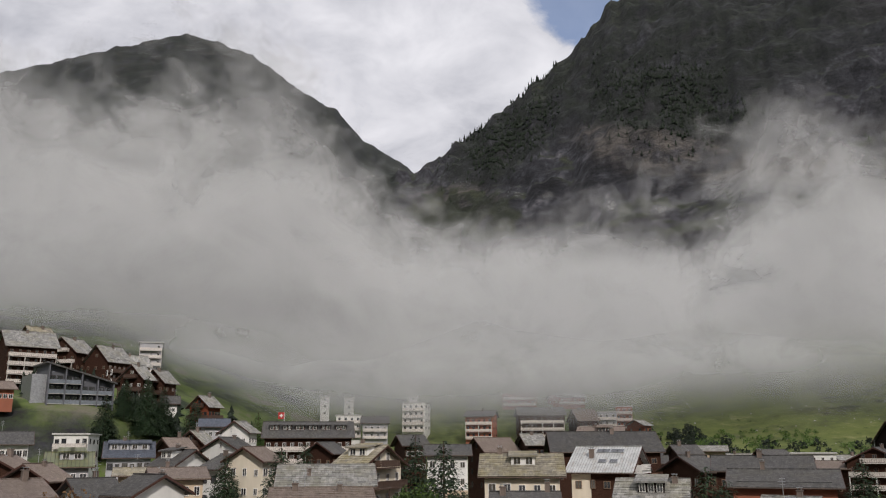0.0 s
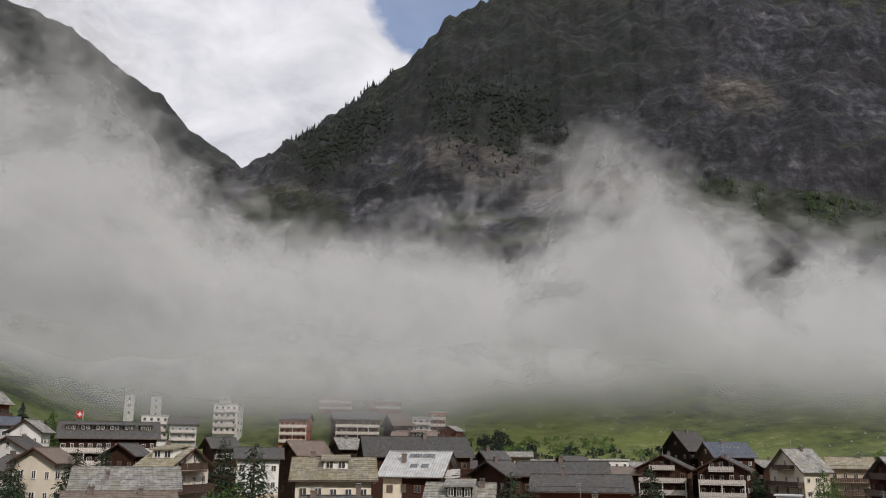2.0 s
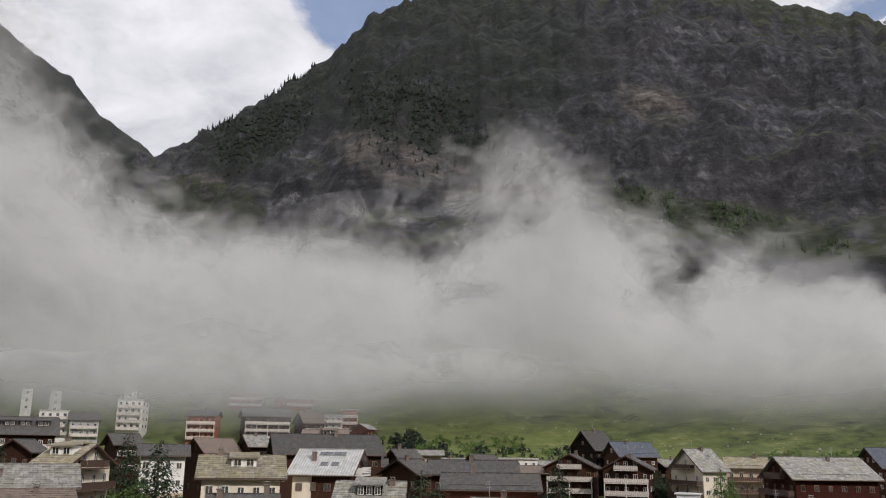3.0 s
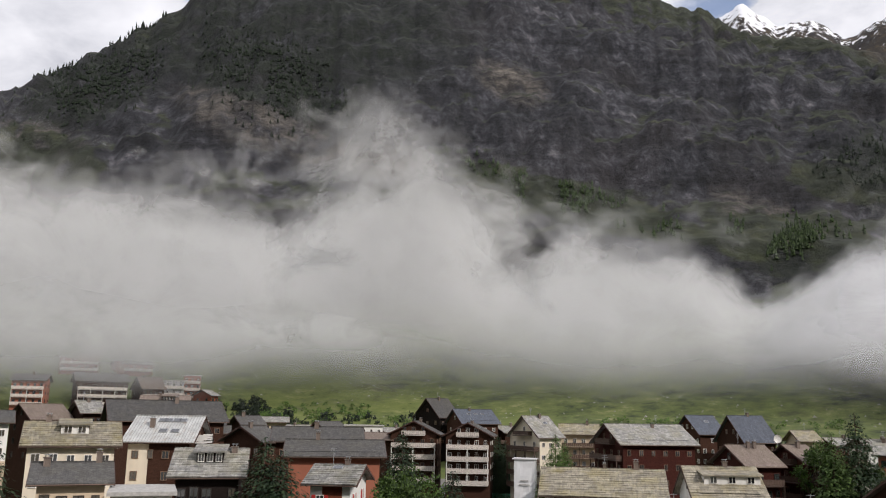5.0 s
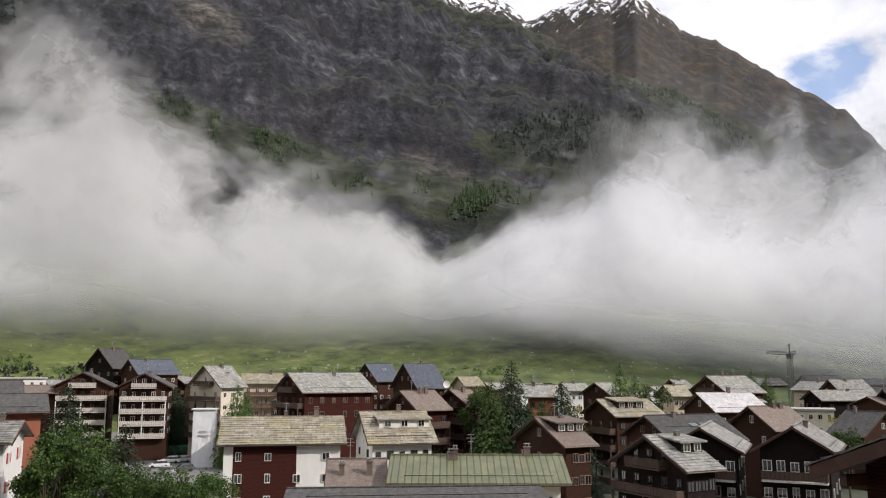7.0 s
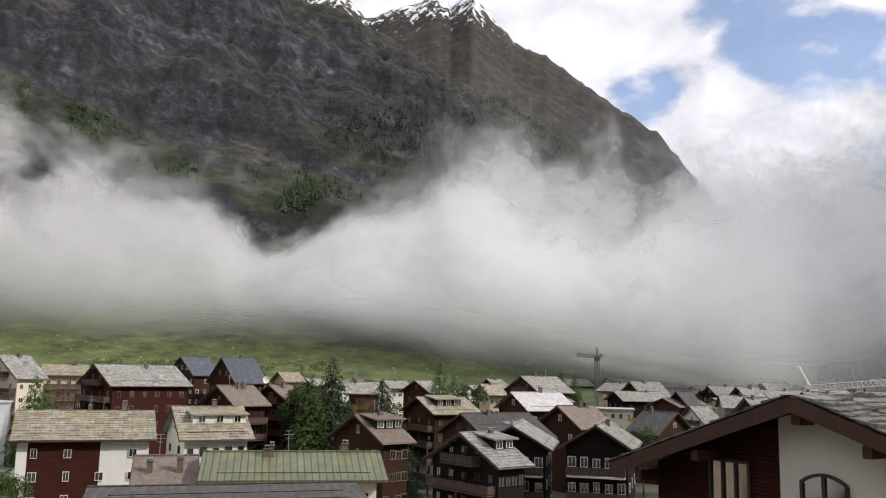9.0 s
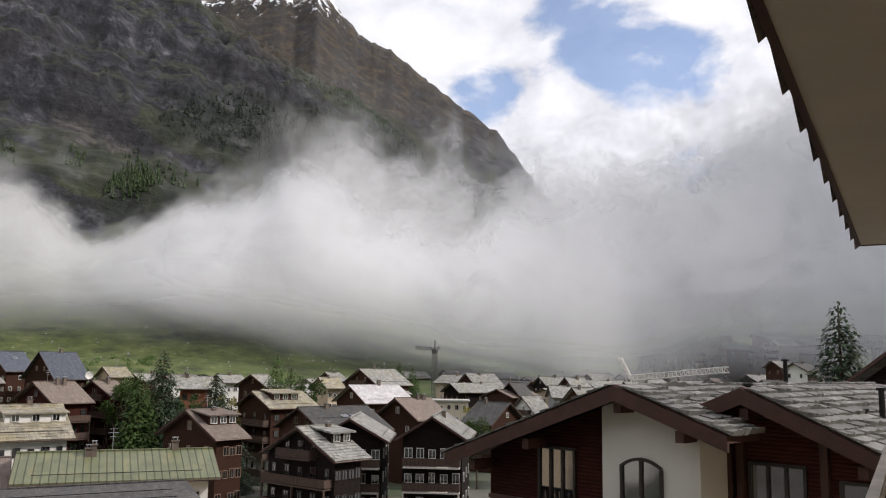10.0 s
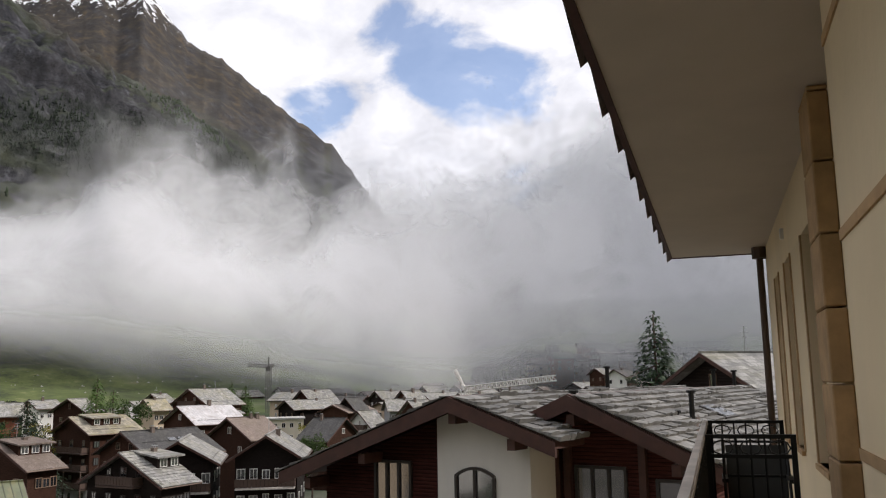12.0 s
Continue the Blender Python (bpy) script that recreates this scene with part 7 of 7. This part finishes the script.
SILVER = plain("silver_car_paint", (0.5, 0.5, 0.51), 0.3, 0.4, 0.05)
WHITEP = plain("white_car_paint", (0.75, 0.75, 0.74), 0.3, 0.0, 0.05)
GREYP = plain("grey_car_paint", (0.12, 0.13, 0.15), 0.3, 0.3, 0.05)
for b_, r_, t_, m_p, l_ in ((-35.4, 196, 40, WHITEP, "white car on the asphalt car park"), (-36.1, 197, 45, SILVER, "silver car on the asphalt car park"), (-34.7, 188, 60, WHITEP, "white car parked near the green fence"),
                            (-30.9, 170, 40, SILVER, "silver car parked behind the trees"), (-31.3, 166, 40, WHITEP, "white car parked behind the trees"), (-36.2, 180, 70, GREYP, "dark grey car on the asphalt car park"),
                            (-35.0, 176, 30, SILVER, "silver car on the near car park edge")):
    car(b_, r_, t_, m_p, l_)


def wrapped_scaffold():
    b, r = -37.4, 188
    p = toward(b, r)
    z = surface_z(b, r)
    root = new("wrapped_scaffold")
    root.matrix_basis = pose(p.x, p.y, z, 0, 0, b - 8)
    tagged(root, "white sheeted scaffold tower on the building site", "scaffold")
    h = top_of(-2.45, r) - z
    bm = bmesh.new()
    box(bm, -2.3, -1.6, 0, 2.3, 1.6, h)
    bmesh.ops.subdivide_edges(bm, edges=bm.edges[:], cuts=6, use_grid_fill=True)
    for v in bm.verts:
        v.co += Vector((noise.noise(v.co * 0.9), noise.noise(v.co * 0.9 + Vector((5, 0, 0))), 0)) * 0.16
    part("sheeting", bm, SHEET, root, "crumpled white sheeting")
    for zz, w in ((h * 0.55, 2.2), (h * 0.62, 1.6)):
        bm = bmesh.new()
        box(bm, -w / 2, -1.86, zz, w / 2, -1.80, zz + 0.22)
        part("print_bar", bm, CONCRETE, root)
    bm = bmesh.new()
    box(bm, -2.6, -1.9, h, 2.6, 1.9, h + 0.25)
    part("cover", bm, SHEET, root)
    return root


SHEET = plain("white_sheeting", (0.74, 0.75, 0.76), 0.6, 0.0, 0.06, 1.0)
NET = plain("green_site_net", (0.08, 0.30, 0.19), 0.8, 0.0, 0.15)
wrapped_scaffold()


def site_fence():
    root = new("site_fence")
    b0, b1, r = -33.6, -36.6, 208
    root.matrix_basis = Matrix.Translation(toward(b0, r, surface_z(b0, r)))
    tagged(root, "green netted fence round the building site", "fence")
    o = root.matrix_basis.translation
    n = 6
    for i in range(n + 1):
        p = toward(b0 + (b1 - b0) * i / n, r) - Vector((o.x, o.y, 0))
        bm = bmesh.new()
        rod(bm, (p.x, p.y, 0), (p.x, p.y, 2.4), 0.05)
        part("post", bm, STEEL, root)
        if i < n:
            q = toward(b0 + (b1 - b0) * (i + 1) / n, r) - Vector((o.x, o.y, 0))
            bm = bmesh.new()
            d = (q - p).normalized()
            s = Vector((-d.y, d.x, 0)) * 0.02
            v = [bm.verts.new((a + c).to_tuple()[:2] + (z,)) for z in (0.2, 2.3) for a, c in ((p, s), (q, s), (q, -s), (p, -s))]
            for f in ((0, 1, 5, 4), (2, 3, 7, 6), (4, 5, 6, 7), (3, 2, 1, 0)):
                bm.faces.new([v[k] for k in f])
            part("net_panel", bm, NET, root)


site_fence()


def street_lamp(b, r, h=7.0):
    p = toward(b, r)
    root = new("street_lamp")
    root.matrix_basis = pose(p.x, p.y, surface_z(b, r), 0, 0, b)
    tagged(root, "slim street lamp with twin white heads", "lamp", "street lamps")
    bm = bmesh.new()
    rod(bm, (0, 0, 0), (0, 0, h), 0.07, 8, 0.05)
    part("pole", bm, STEEL, root)
    for s in (-1, 1):
        bm = bmesh.new()
        rod(bm, (0, 0, h - 0.1), (s * 0.8, 0, h + 0.1), 0.03)
        arm = part("arm", bm, STEEL, root)
        bm = bmesh.new()
        rod(bm, (s * 0.8, 0, h - 0.15), (s * 0.8, 0, h + 0.15), 0.3, 10, 0.12)
        part("lamp_head", bm, FRAME, arm)


for b_, r_, h_ in ((-43.1, 160, 10.5), (-43.9, 158, 9.5)):
    street_lamp(b_, r_, h_)


def flagpole():
    b, r = 7.2, 212
    p = toward(b, r)
    z = surface_z(b, r)
    top = top_of(2.35, r) - z
    root = new("flagpole")
    root.matrix_basis = pose(p.x, p.y, z, 0, 0, b)
    tagged(root, "red flag with a white cross on a roof-high pole", "flag")
    bm = bmesh.new()
    rod(bm, (0, 0, 0), (0, 0, top), 0.07, 8, 0.04)
    part("pole", bm, FRAME, root)
    bm = bmesh.new()
    n = 8
    for k in range(n):
        xa, xb = -0.05 - 1.5 * k / n, -0.05 - 1.5 * (k + 1) / n
        ya, yb = 0.12 * math.sin(k * 1.1), 0.12 * math.sin((k + 1) * 1.1)
        v = [bm.verts.new(q) for q in ((xa, ya, top - 1.7), (xb, yb, top - 1.7), (xb, yb, top - 0.1), (xa, ya, top - 0.1))]
        bm.faces.new(v)
    f = part("flag", bm, RED, root)
    bm = bmesh.new()
    box(bm, -0.95, -0.16, top - 1.35, -0.65, -0.13, top - 0.45)
    box(bm, -1.25, -0.158, top - 1.05, -0.35, -0.132, top - 0.75)
    part("cross", bm, FRAME, f)


flagpole()


def dish(b, r, z):
    p = toward(b, r)
    root = new("satellite_dish")
    root.matrix_basis = pose(p.x, p.y, z, 0, 0, b + 20)
    tagged(root, "white satellite dish on a roof mast", "satellite dish", "satellite dishes")
    bm = bmesh.new()
    prev = None
    for i in range(5):
        rr, yy = 0.9 * i / 4, 0.25 * (i / 4) ** 2
        ring = [bm.verts.new((math.cos(k * math.tau / 16) * rr, -0.3 - yy, math.sin(k * math.tau / 16) * rr)) for k in range(16)] if i else [bm.verts.new((0, -0.3, 0))] * 16
        if prev:
            for k in range(16):
                f = {prev[k], prev[(k + 1) % 16], ring[(k + 1) % 16], ring[k]}
                bm.faces.new([v for j, v in enumerate((prev[k], prev[(k + 1) % 16], ring[(k + 1) % 16], ring[k])) if v not in (prev[k], prev[(k + 1) % 16], ring[(k + 1) % 16], ring[k])[:j]])
        prev = ring
    part("reflector", bm, FRAME, root)
    bm = bmesh.new()
    rod(bm, (0, -0.1, -2.2), (0, -0.25, 0), 0.06)
    part("mast", bm, STEEL, root)


dish(-53.2, 205, top_of(-0.85, 205))
